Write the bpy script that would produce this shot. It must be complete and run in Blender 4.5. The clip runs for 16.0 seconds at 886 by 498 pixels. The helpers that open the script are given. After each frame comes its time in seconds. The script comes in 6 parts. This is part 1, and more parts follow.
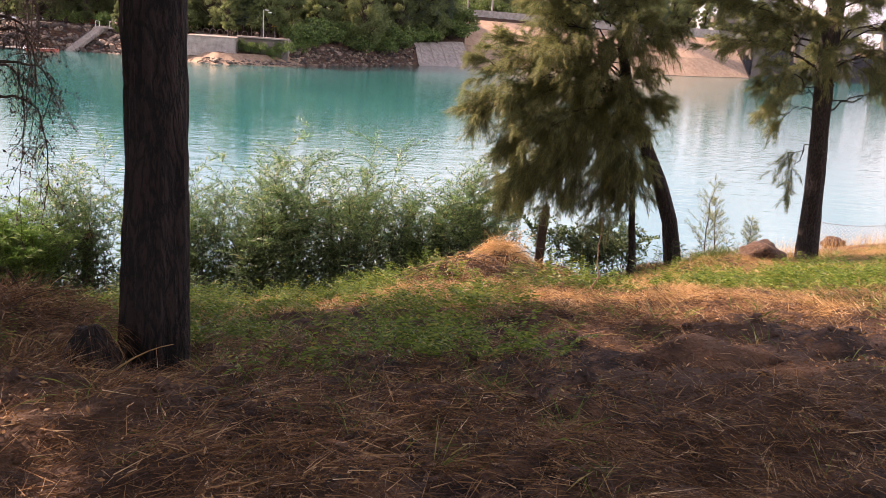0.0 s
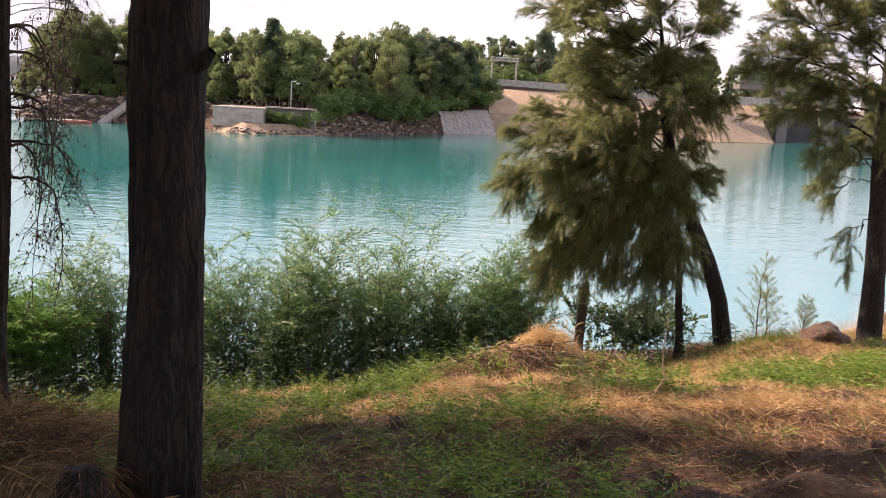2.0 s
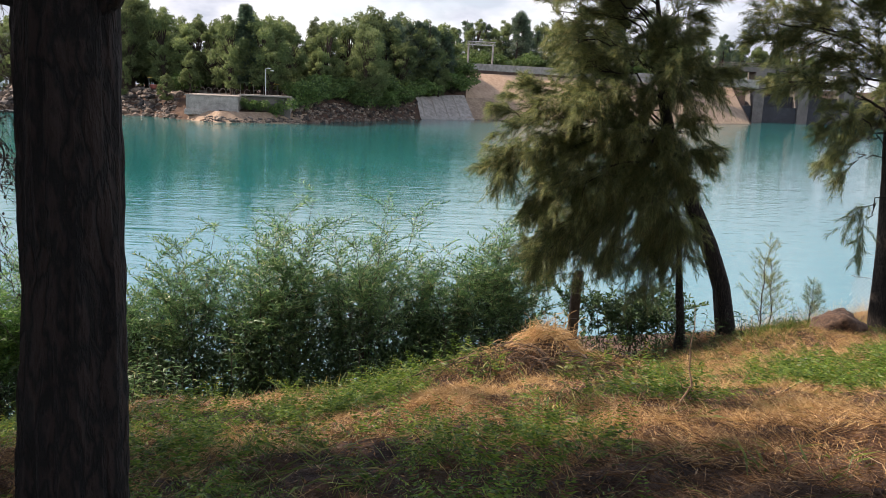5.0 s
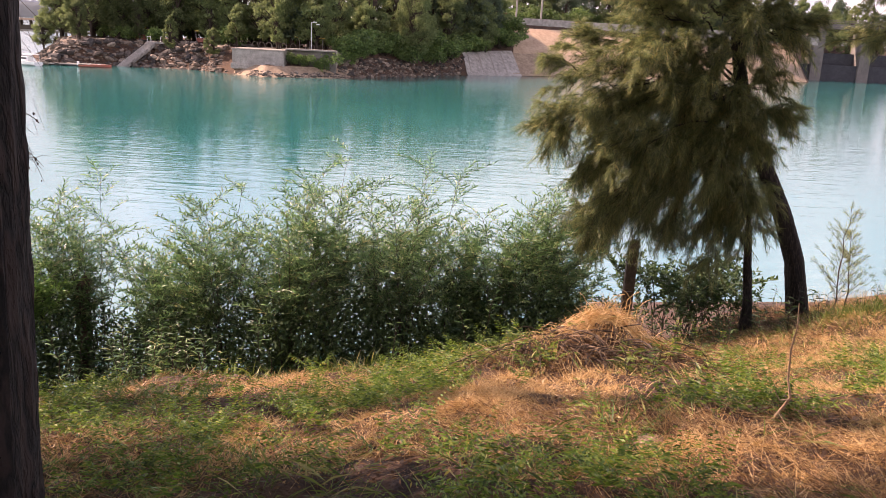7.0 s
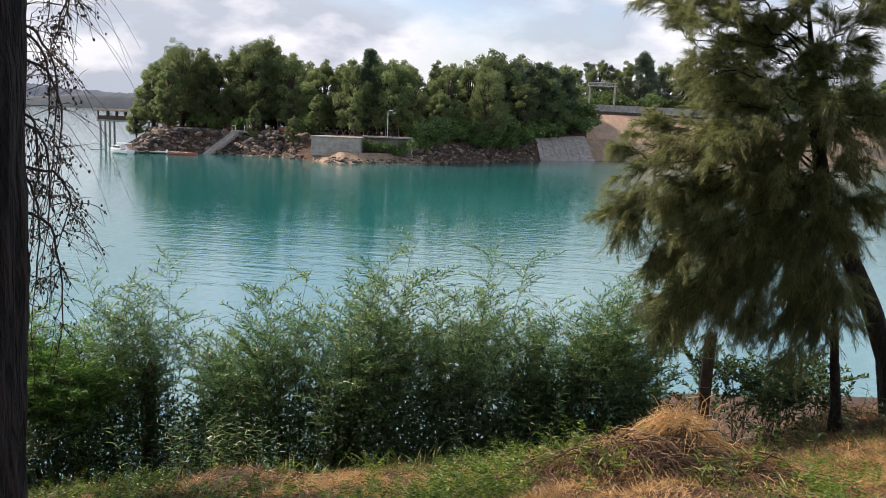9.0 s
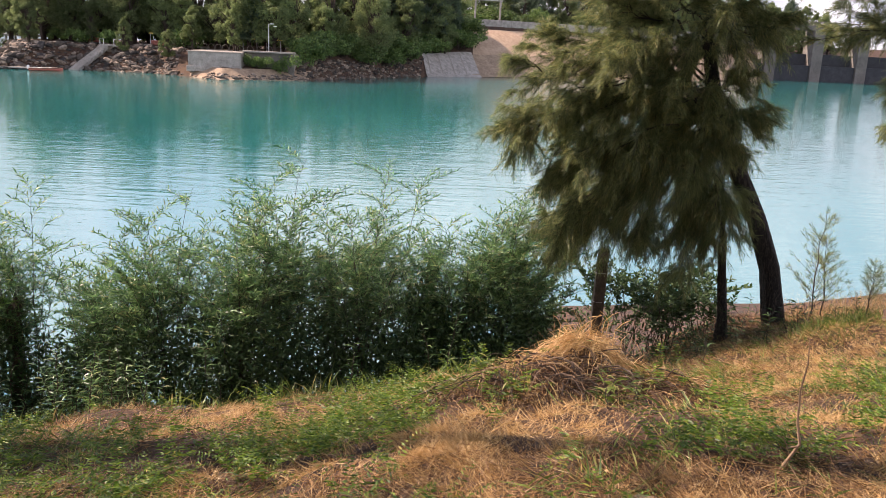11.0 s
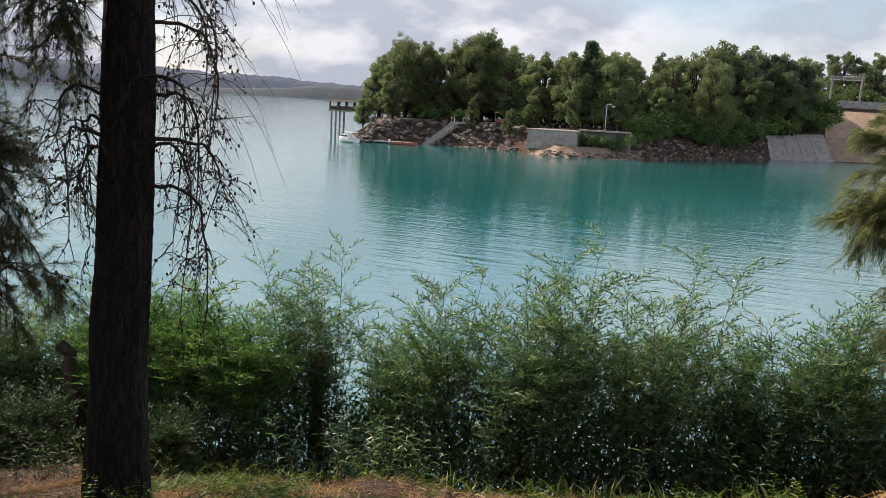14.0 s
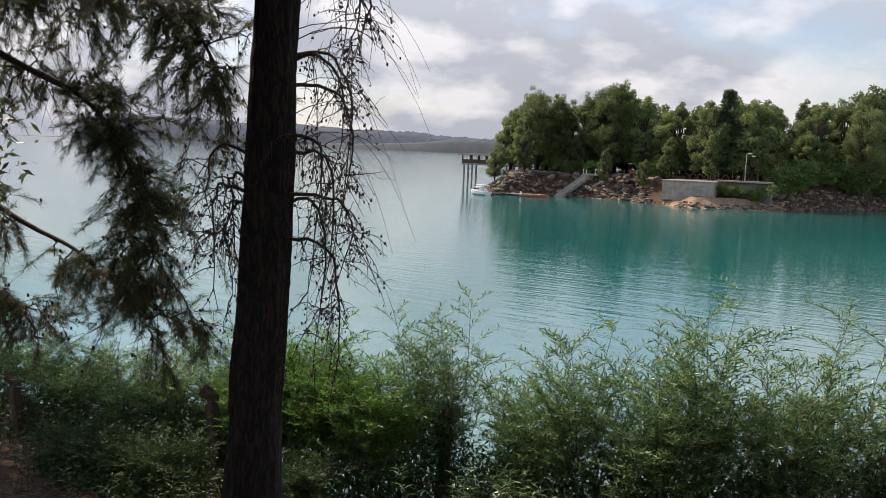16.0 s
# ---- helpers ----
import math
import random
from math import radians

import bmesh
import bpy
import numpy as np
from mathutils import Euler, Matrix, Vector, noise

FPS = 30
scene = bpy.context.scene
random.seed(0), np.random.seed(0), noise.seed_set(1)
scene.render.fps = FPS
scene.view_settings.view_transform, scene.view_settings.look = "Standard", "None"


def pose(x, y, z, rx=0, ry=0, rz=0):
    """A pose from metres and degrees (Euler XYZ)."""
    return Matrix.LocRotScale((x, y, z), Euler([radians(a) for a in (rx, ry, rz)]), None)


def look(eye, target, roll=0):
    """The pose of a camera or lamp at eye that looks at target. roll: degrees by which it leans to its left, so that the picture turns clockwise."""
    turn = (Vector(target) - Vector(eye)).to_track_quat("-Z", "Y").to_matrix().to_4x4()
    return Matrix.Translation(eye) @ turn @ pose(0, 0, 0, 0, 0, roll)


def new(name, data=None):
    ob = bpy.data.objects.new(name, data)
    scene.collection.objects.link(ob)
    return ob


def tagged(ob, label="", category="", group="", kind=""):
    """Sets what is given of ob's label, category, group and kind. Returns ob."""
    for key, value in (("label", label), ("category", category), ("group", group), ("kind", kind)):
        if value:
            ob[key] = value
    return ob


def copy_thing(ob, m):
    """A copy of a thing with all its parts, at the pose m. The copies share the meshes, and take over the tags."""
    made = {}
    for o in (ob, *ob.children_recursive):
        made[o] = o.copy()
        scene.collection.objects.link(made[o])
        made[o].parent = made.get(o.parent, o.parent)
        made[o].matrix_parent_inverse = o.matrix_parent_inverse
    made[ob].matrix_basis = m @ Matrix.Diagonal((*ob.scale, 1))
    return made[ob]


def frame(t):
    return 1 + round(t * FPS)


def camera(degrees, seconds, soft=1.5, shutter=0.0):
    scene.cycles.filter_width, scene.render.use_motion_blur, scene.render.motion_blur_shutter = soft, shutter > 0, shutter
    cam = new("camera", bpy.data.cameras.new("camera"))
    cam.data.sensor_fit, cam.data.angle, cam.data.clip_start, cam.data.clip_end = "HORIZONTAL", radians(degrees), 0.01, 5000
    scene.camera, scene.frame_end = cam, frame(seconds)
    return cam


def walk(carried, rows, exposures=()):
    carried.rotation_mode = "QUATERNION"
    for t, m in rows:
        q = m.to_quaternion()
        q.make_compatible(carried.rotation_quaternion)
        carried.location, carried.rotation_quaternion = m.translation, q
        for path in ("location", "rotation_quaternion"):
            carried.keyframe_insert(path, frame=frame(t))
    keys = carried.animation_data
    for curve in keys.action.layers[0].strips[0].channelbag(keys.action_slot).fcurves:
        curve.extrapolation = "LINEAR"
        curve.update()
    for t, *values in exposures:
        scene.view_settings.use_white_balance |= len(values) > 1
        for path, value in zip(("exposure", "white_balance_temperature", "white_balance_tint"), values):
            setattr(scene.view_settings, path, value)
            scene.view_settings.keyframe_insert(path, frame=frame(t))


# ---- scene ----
cam = camera(55.5, 16.0, soft=0.5)

PATH = [
    (0, (0.173, 0.077, 1.749), (0.2, 2.011, 1.242), 4.0),
    (0.5, (0.195, 0.224, 1.798), (0.109, 2.153, 1.279), 3.6),
    (1, (0.092, 0.401, 1.789), (0.089, 2.346, 1.32), 3.6),
    (1.5, (0.031, 0.577, 1.783), (0.074, 2.528, 1.345), 3.6),
    (2, (0.014, 0.782, 1.792), (-0.027, 2.749, 1.433), 3.4),
    (2.5, (-0.064, 0.82, 1.801), (-0.142, 2.797, 1.511), 2.7),
    (3, (-0.155, 0.875, 1.785), (-0.203, 2.855, 1.511), 2.0),
    (3.5, (-0.143, 1.035, 1.703), (-0.194, 3.01, 1.392), 2.4),
    (4, (-0.072, 1.251, 1.691), (-0.117, 3.215, 1.318), 2.3),
    (4.2, (-0.068, 1.324, 1.683), (-0.071, 3.284, 1.286), 1.9),
    (6.3, (-0.076, 2.305, 1.602), (-0.069, 4.27, 1.23), 3.2),
    (6.5, (-0.088, 2.415, 1.586), (-0.068, 4.368, 1.155), 3.0),
    (7, (-0.078, 2.543, 1.586), (-0.167, 4.479, 1.094), 2.9),
    (7.5, (-0.06, 2.735, 1.593), (-0.439, 4.655, 1.179), 3.1),
    (8, (-0.032, 2.763, 1.618), (-0.53, 4.667, 1.264), 2.8),
    (8.5, (-0.014, 2.771, 1.631), (-0.482, 4.691, 1.323), 2.2),
    (9, (-0.011, 2.782, 1.624), (-0.284, 4.74, 1.318), 2.3),
    (9.5, (-0.118, 2.886, 1.589), (-0.154, 4.857, 1.251), 2.5),
    (9.7, (-0.16, 2.928, 1.595), (-0.135, 4.895, 1.238), 2.2),
    (11.8, (-0.062, 3.395, 1.495), (-0.116, 5.326, 0.977), 3.1),
    (12, (-0.085, 3.465, 1.471), (-0.159, 5.401, 0.973), 3.2),
    (12.5, (-0.115, 3.496, 1.495), (-0.273, 5.445, 1.075), 3.5),
    (13, (-0.123, 3.607, 1.483), (-0.51, 5.531, 1.097), 3.3),
    (13.5, (-0.051, 3.794, 1.483), (-0.678, 5.661, 1.135), 3.7),
    (14, (0.028, 3.893, 1.487), (-0.724, 5.714, 1.144), 3.0),
    (14.5, (0.064, 3.904, 1.495), (-0.766, 5.694, 1.165), 2.2),
    (15, (0.077, 3.888, 1.496), (-0.837, 5.642, 1.198), 2.0),
    (15.5, (0.075, 3.881, 1.507), (-0.924, 5.593, 1.243), 1.9),
    (16, (0.074, 3.875, 1.5), (-0.966, 5.567, 1.265), 2.1),
]
walk(cam, [(t, look(eye, target, roll)) for t, eye, target, roll in PATH],
     exposures=[(0, 0.90, 7600, 43), (1.5, 0.90, 7600, 43), (2, 0.72, 7200, 31), (2.5, 0.36, 6600, 22), (3, 0.25, 6500, 21), (3.5, 0.28, 6450, 19), (4.2, 0.32, 6500, 20), (6.3, 0.32, 6700, 23), (6.6, 0.48, 6900, 28), (7, 0.78, 7350, 40),
                (7.5, 0.76, 7000, 38), (8, 0.52, 6700, 26), (8.5, 0.18, 6600, 21), (9, 0.08, 6500, 20), (9.7, 0.18, 6500, 21), (11.8, 0.72, 6900, 29), (12.5, 0.60, 6800, 28), (13, 0.46, 6780, 24), (13.5, 0.14, 6550, 19), (14, -0.06, 6500, 18), (14.6, -0.10, 6550, 18), (15.5, 0.0, 6750, 19), (16, -0.14, 6700, 19)])

def ramp(nodes, stops):
    node = nodes.new("ShaderNodeValToRGB")
    r = node.color_ramp
    while len(r.elements) < len(stops):
        r.elements.new(0.5)
    for e, (p, c) in zip(r.elements, stops):
        e.position, e.color = p, (*c, 1)
    return node


# ---- world, sun ----
SUN_AZ, SUN_EL = radians(72), radians(42)          # to the left of +y, above the horizon
SUN_DIR = Vector((-math.sin(SUN_AZ) * math.cos(SUN_EL), math.cos(SUN_AZ) * math.cos(SUN_EL), math.sin(SUN_EL)))
world = bpy.data.worlds.new("sky")
scene.world = world
world.use_nodes = True
wn, wl = world.node_tree.nodes, world.node_tree.links
wn.clear()
w_out, w_bg = wn.new("ShaderNodeOutputWorld"), wn.new("ShaderNodeBackground")
w_sky = wn.new("ShaderNodeTexSky")
w_sky.sky_type, w_sky.sun_disc = "NISHITA", False
w_sky.sun_elevation, w_sky.sun_rotation = SUN_EL, -SUN_AZ
w_sky.dust_density, w_sky.air_density = 0.7, 1.0
w_co, w_map = wn.new("ShaderNodeTexCoord"), wn.new("ShaderNodeMapping")
w_map.inputs["Scale"].default_value = (1.0, 1.0, 2.2)
w_n = wn.new("ShaderNodeTexNoise")
w_n.inputs["Scale"].default_value, w_n.inputs["Detail"].default_value, w_n.inputs["Roughness"].default_value = 3.1, 11, 0.6
w_r = wn.new("ShaderNodeValToRGB")
w_r.color_ramp.elements[0].position, w_r.color_ramp.elements[1].position = 0.33, 0.53
w_n2 = wn.new("ShaderNodeTexNoise")
w_n2.inputs["Scale"].default_value, w_n2.inputs["Detail"].default_value = 8.5, 11
w_c = wn.new("ShaderNodeValToRGB")
w_c.color_ramp.elements[0].position, w_c.color_ramp.elements[1].position = 0.44, 0.60
w_c.color_ramp.elements[0].color, w_c.color_ramp.elements[1].color = (4.0, 4.5, 5.0, 1), (6.9, 7.2, 7.3, 1)
w_mix = wn.new("ShaderNodeMixRGB")
wl.new(w_co.outputs["Generated"], w_map.inputs["Vector"])
wl.new(w_map.outputs["Vector"], w_n.inputs["Vector"])
wl.new(w_map.outputs["Vector"], w_n2.inputs["Vector"])
wl.new(w_n.outputs["Fac"], w_r.inputs["Fac"])
wl.new(w_n2.outputs["Fac"], w_c.inputs["Fac"])
wl.new(w_sky.outputs["Color"], w_mix.inputs["Color1"])
wl.new(w_c.outputs["Color"], w_mix.inputs["Color2"])
# clouds thin towards the zenith; bright band above the view added for water reflections
w_sep, w_mul, w_cov = wn.new("ShaderNodeSeparateXYZ"), wn.new("ShaderNodeMixRGB"), wn.new("ShaderNodeMath")
wl.new(w_co.outputs["Generated"], w_sep.inputs["Vector"])
w_lift = ramp(wn, [(0.0, (0.45, 0.45, 0.45)), (0.12, (0.51, 0.51, 0.51)), (0.20, (0.62, 0.62, 0.62)), (0.30, (0.92, 0.92, 0.92)), (0.45, (0.88, 0.88, 0.88)), (0.75, (0.38, 0.38, 0.38))])
w_open = ramp(wn, [(0.0, (1, 1, 1)), (0.40, (1, 1, 1)), (0.8, (0.3, 0.3, 0.3))])
wl.new(w_sep.outputs["Z"], w_lift.inputs["Fac"])
wl.new(w_sep.outputs["Z"], w_open.inputs["Fac"])
w_cov.operation = "MULTIPLY"
wl.new(w_r.outputs["Color"], w_cov.inputs[0])
wl.new(w_open.outputs["Color"], w_cov.inputs[1])
wl.new(w_cov.outputs[0], w_mix.inputs["Fac"])
w_mul.blend_type = "MULTIPLY"
w_mul.inputs["Fac"].default_value = 1.0
wl.new(w_mix.outputs["Color"], w_mul.inputs["Color1"])
wl.new(w_lift.outputs["Color"], w_mul.inputs["Color2"])
wl.new(w_mul.outputs["Color"], w_bg.inputs["Color"])
w_bg.inputs["Strength"].default_value = 0.27
wl.new(w_bg.outputs["Background"], w_out.inputs["Surface"])
sun = new("sun", bpy.data.lights.new("sun", "SUN"))
sun.data.energy, sun.data.angle, sun.data.color = 7.0, radians(0.6), (1.0, 0.87, 0.70)
sun.matrix_world = look((0, 0, 40), tuple(Vector((0, 0, 40)) - SUN_DIR))

# ---- materials ----


def material(name, rough=0.8, metal=0.0):
    m = bpy.data.materials.new(name)
    m.use_nodes = True
    b = m.node_tree.nodes["Principled BSDF"]
    b.inputs["Roughness"].default_value, b.inputs["Metallic"].default_value = rough, metal
    return m, m.node_tree.nodes, m.node_tree.links, b


def surface(name, dark, light, scale=6.0, rough=0.85, bump=0.3, dist=0.02, stretch=(1, 1, 1), metal=0.0, fine=4.0):
    """Two scales of colour variation and a relief, in object space."""
    m, n, l, b = material(name, rough, metal)
    co, mp = n.new("ShaderNodeTexCoord"), n.new("ShaderNodeMapping")
    mp.inputs["Scale"].default_value = stretch
    a, c = n.new("ShaderNodeTexNoise"), n.new("ShaderNodeTexNoise")
    a.inputs["Scale"].default_value, a.inputs["Detail"].default_value = scale, 6
    c.inputs["Scale"].default_value, c.inputs["Detail"].default_value = scale * fine, 5
    l.new(co.outputs["Object"], mp.inputs["Vector"])
    l.new(mp.outputs["Vector"], a.inputs["Vector"]), l.new(mp.outputs["Vector"], c.inputs["Vector"])
    s = n.new("ShaderNodeMath")
    s.operation = "MULTIPLY_ADD"
    s.inputs[1].default_value = 0.55
    h = n.new("ShaderNodeMath")
    h.operation = "MULTIPLY"
    h.inputs[1].default_value = 0.45
    l.new(c.outputs["Fac"], h.inputs[0])
    l.new(a.outputs["Fac"], s.inputs[0]), l.new(h.outputs[0], s.inputs[2])
    r = ramp(n, [(0.34, dark), (0.66, light)])
    l.new(s.outputs[0], r.inputs["Fac"])
    l.new(r.outputs["Color"], b.inputs["Base Color"])
    if bump:
        bp = n.new("ShaderNodeBump")
        bp.inputs["Strength"].default_value, bp.inputs["Distance"].default_value = bump, dist
        l.new(s.outputs[0], bp.inputs["Height"])
        l.new(bp.outputs["Normal"], b.inputs["Normal"])
    return m


def foliage(name, stops, through_light=0.35, rough=0.5, by_object=0.0):
    """Leaves, each with its own tone, partly let light through."""
    m, n, l, b = material(name, rough)
    g = n.new("ShaderNodeNewGeometry")
    r = ramp(n, stops)
    l.new(g.outputs["Random Per Island"], r.inputs["Fac"])
    col = r.outputs["Color"]
    if by_object:
        info, hs = n.new("ShaderNodeObjectInfo"), n.new("ShaderNodeHueSaturation")
        k = n.new("ShaderNodeMapRange")
        k.inputs["To Min"].default_value, k.inputs["To Max"].default_value = 1 - by_object, 1 + by_object
        l.new(info.outputs["Random"], k.inputs["Value"])
        l.new(k.outputs["Result"], hs.inputs["Value"])
        l.new(col, hs.inputs["Color"])
        col = hs.outputs["Color"]
    l.new(col, b.inputs["Base Color"])
    t, mx = n.new("ShaderNodeBsdfTranslucent"), n.new("ShaderNodeMixShader")
    l.new(col, t.inputs["Color"])
    mx.inputs["Fac"].default_value = through_light
    l.new(b.outputs["BSDF"], mx.inputs[1]), l.new(t.outputs["BSDF"], mx.inputs[2])
    l.new(mx.outputs["Shader"], n["Material Output"].inputs["Surface"])
    return m


def bark(name, dark, light, scale):
    """Furrowed bark: long ridges, fine grain, lichen tone."""
    m, n, l, b = material(name, 0.92)
    co, mp = n.new("ShaderNodeTexCoord"), n.new("ShaderNodeMapping")
    mp.inputs["Scale"].default_value = (1, 1, 0.26)
    v, a = n.new("ShaderNodeTexVoronoi"), n.new("ShaderNodeTexNoise")
    v.feature = "DISTANCE_TO_EDGE"
    v.inputs["Scale"].default_value = scale
    a.inputs["Scale"].default_value, a.inputs["Detail"].default_value = scale * 1.4, 8
    l.new(co.outputs["Object"], mp.inputs["Vector"])
    w = n.new("ShaderNodeMixRGB")
    w.inputs["Fac"].default_value = 0.12
    l.new(mp.outputs["Vector"], w.inputs["Color1"]), l.new(a.outputs["Color"], w.inputs["Color2"])
    l.new(mp.outputs["Vector"], a.inputs["Vector"]), l.new(w.outputs["Color"], v.inputs["Vector"])
    r = ramp(n, [(0.0, dark), (0.05, dark), (0.26, light)])
    s = n.new("ShaderNodeMath")
    s.operation = "MULTIPLY"
    l.new(v.outputs["Distance"], s.inputs[0]), l.new(a.outputs["Fac"], s.inputs[1])
    s2 = n.new("ShaderNodeMath")
    s2.operation = "MULTIPLY"
    s2.inputs[1].default_value = 2.2
    l.new(s.outputs[0], s2.inputs[0])
    l.new(s2.outputs[0], r.inputs["Fac"])
    l.new(r.outputs["Color"], b.inputs["Base Color"])
    bp = n.new("ShaderNodeBump")
    bp.inputs["Strength"].default_value, bp.inputs["Distance"].default_value = 1.0, 0.05
    l.new(s2.outputs[0], bp.inputs["Height"])
    l.new(bp.outputs["Normal"], b.inputs["Normal"])
    return m


def ground_material():
    m, n, l, b = material("ground_soil", 0.95)
    co = n.new("ShaderNodeTexCoord")
    a, c, d = n.new("ShaderNodeTexNoise"), n.new("ShaderNodeTexNoise"), n.new("ShaderNodeTexNoise")
    for k, (s, q) in zip((a, c, d), ((0.9, 6), (9, 8), (60, 6))):
        k.inputs["Scale"].default_value, k.inputs["Detail"].default_value = s, q
        l.new(co.outputs["Object"], k.inputs["Vector"])
    r1 = ramp(n, [(0.35, (0.012, 0.006, 0.004)), (0.50, (0.036, 0.018, 0.011)), (0.68, (0.17, 0.092, 0.050))])
    l.new(c.outputs["Fac"], r1.inputs["Fac"])
    r2 = ramp(n, [(0.44, (0, 0, 0)), (0.6, (1, 1, 1))])
    l.new(a.outputs["Fac"], r2.inputs["Fac"])
    mx = n.new("ShaderNodeMixRGB")
    mx.inputs["Color2"].default_value = (0.075, 0.040, 0.020, 1)
    l.new(r2.outputs["Color"], mx.inputs["Fac"])
    l.new(r1.outputs["Color"], mx.inputs["Color1"])
    l.new(mx.outputs["Color"], b.inputs["Base Color"])
    s = n.new("ShaderNodeMath")
    s.operation = "MULTIPLY_ADD"
    s.inputs[1].default_value = 0.4
    l.new(d.outputs["Fac"], s.inputs[0]), l.new(c.outputs["Fac"], s.inputs[2])
    bp = n.new("ShaderNodeBump")
    bp.inputs["Strength"].default_value, bp.inputs["Distance"].default_value = 1.0, 0.09
    l.new(s.outputs[0], bp.inputs["Height"])
    l.new(bp.outputs["Normal"], b.inputs["Normal"])
    return m


def water_material():
    m, n, l, b = material("lake_water", 0.06)
    b.inputs["IOR"].default_value = 2.3
    co = n.new("ShaderNodeTexCoord")
    big = n.new("ShaderNodeTexNoise")
    big.inputs["Scale"].default_value, big.inputs["Detail"].default_value = 0.02, 3
    r = ramp(n, [(0.3, (0.008, 0.115, 0.112)), (0.7, (0.018, 0.165, 0.160))])
    l.new(co.outputs["Object"], big.inputs["Vector"])
    l.new(big.outputs["Fac"], r.inputs["Fac"])
    l.new(r.outputs["Color"], b.inputs["Base Color"])
    heights = []
    for s, sx, sy, turn, k in ((1.0, 0.34, 1.5, 6, 0.80), (3.2, 0.45, 1.6, -10, 0.28), (0.62, 0.20, 1.1, 4, 0.65), (0.05, 1, 1.8, 20, 1.0)):
        mp, no = n.new("ShaderNodeMapping"), n.new("ShaderNodeTexNoise")
        mp.inputs["Scale"].default_value = (sx, sy, 1)
        mp.inputs["Rotation"].default_value = (0, 0, radians(turn))
        no.inputs["Scale"].default_value, no.inputs["Detail"].default_value = s, 3
        l.new(co.outputs["Object"], mp.inputs["Vector"])
        l.new(mp.outputs["Vector"], no.inputs["Vector"])
        q = n.new("ShaderNodeMath")
        q.operation = "MULTIPLY"
        q.inputs[1].default_value = k
        l.new(no.outputs["Fac"], q.inputs[0])
        heights.append(q)
    total = heights[0]
    for q in heights[1:]:
        add = n.new("ShaderNodeMath")
        l.new(total.outputs[0], add.inputs[0]), l.new(q.outputs[0], add.inputs[1])
        total = add
    bp = n.new("ShaderNodeBump")
    bp.inputs["Strength"].default_value, bp.inputs["Distance"].default_value = 0.42, 0.07
    l.new(total.outputs[0], bp.inputs["Height"])
    l.new(bp.outputs["Normal"], b.inputs["Normal"])
    return m


M_GROUND, M_WATER = ground_material(), water_material()
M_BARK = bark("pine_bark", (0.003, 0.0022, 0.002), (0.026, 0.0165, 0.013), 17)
M_BARK2 = bark("casuarina_bark", (0.012, 0.010, 0.008), (0.06, 0.047, 0.038), 30)
M_TWIG = surface("twig_bark", (0.022, 0.016, 0.012), (0.075, 0.052, 0.036), 30, 0.9, 0.3, 0.003)
M_CONE = surface("cone_scales", (0.018, 0.012, 0.009), (0.06, 0.04, 0.028), 60, 0.85, 0.6, 0.004)
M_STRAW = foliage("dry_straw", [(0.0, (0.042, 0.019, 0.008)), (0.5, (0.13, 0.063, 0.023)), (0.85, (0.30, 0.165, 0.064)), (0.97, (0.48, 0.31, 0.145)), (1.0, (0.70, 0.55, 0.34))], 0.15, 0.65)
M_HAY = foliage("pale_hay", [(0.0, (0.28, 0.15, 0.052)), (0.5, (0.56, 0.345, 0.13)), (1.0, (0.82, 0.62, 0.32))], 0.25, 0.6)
M_GRASS = foliage("green_grass", [(0.0, (0.045, 0.085, 0.014)), (0.45, (0.10, 0.165, 0.025)), (0.8, (0.20, 0.26, 0.05)), (1.0, (0.42, 0.34, 0.14))], 0.4, 0.5)
M_WEED = foliage("pinnate_weed", [(0.0, (0.035, 0.080, 0.012)), (0.5, (0.105, 0.200, 0.022)), (0.9, (0.22, 0.33, 0.04)), (1.0, (0.36, 0.28, 0.06))], 0.42, 0.5)
M_WILLOW = foliage("willow_leaf", [(0.0, (0.035, 0.098, 0.038)), (0.5, (0.108, 0.220, 0.075)), (0.9, (0.25, 0.40, 0.15)), (1.0, (0.42, 0.40, 0.18))], 0.43, 0.36)
M_BRIGHT = foliage("bright_shrub_leaf", [(0.0, (0.045, 0.13, 0.024)), (0.5, (0.105, 0.24, 0.045)), (1.0, (0.21, 0.36, 0.08))], 0.42, 0.5)
# laurel leaf; also stands in for shade on lower leaves, shrubs and weeds
M_LAUREL_SHADE = foliage("laurel_and_shade_leaf", [(0.0, (0.019, 0.047, 0.015)), (0.6, (0.044, 0.092, 0.028)), (1.0, (0.085, 0.150, 0.042))], 0.22, 0.68)
M_CAS = foliage("casuarina_needles", [(0.0, (0.065, 0.095, 0.040)), (0.5, (0.165, 0.205, 0.078)), (0.85, (0.31, 0.345, 0.13)), (1.0, (0.46, 0.39, 0.15))], 0.52, 0.5)
M_PINE = foliage("pine_needles", [(0.0, (0.026, 0.044, 0.018)), (0.6, (0.058, 0.082, 0.03)), (0.88, (0.10, 0.12, 0.045)), (1.0, (0.24, 0.13, 0.055))], 0.35, 0.5)
# far trees lightened, conifers also bluer, in place of haze
M_TREE = foliage("hazy_broadleaf", [(0.0, (0.095, 0.135, 0.060)), (0.5, (0.155, 0.205, 0.080)), (1.0, (0.235, 0.285, 0.105))], 0.55, 0.7, 0.3)
M_TREE2 = foliage("hazy_conifer", [(0.0, (0.065, 0.105, 0.072)), (0.6, (0.108, 0.16, 0.098)), (1.0, (0.17, 0.23, 0.125))], 0.4, 0.6, 0.25)
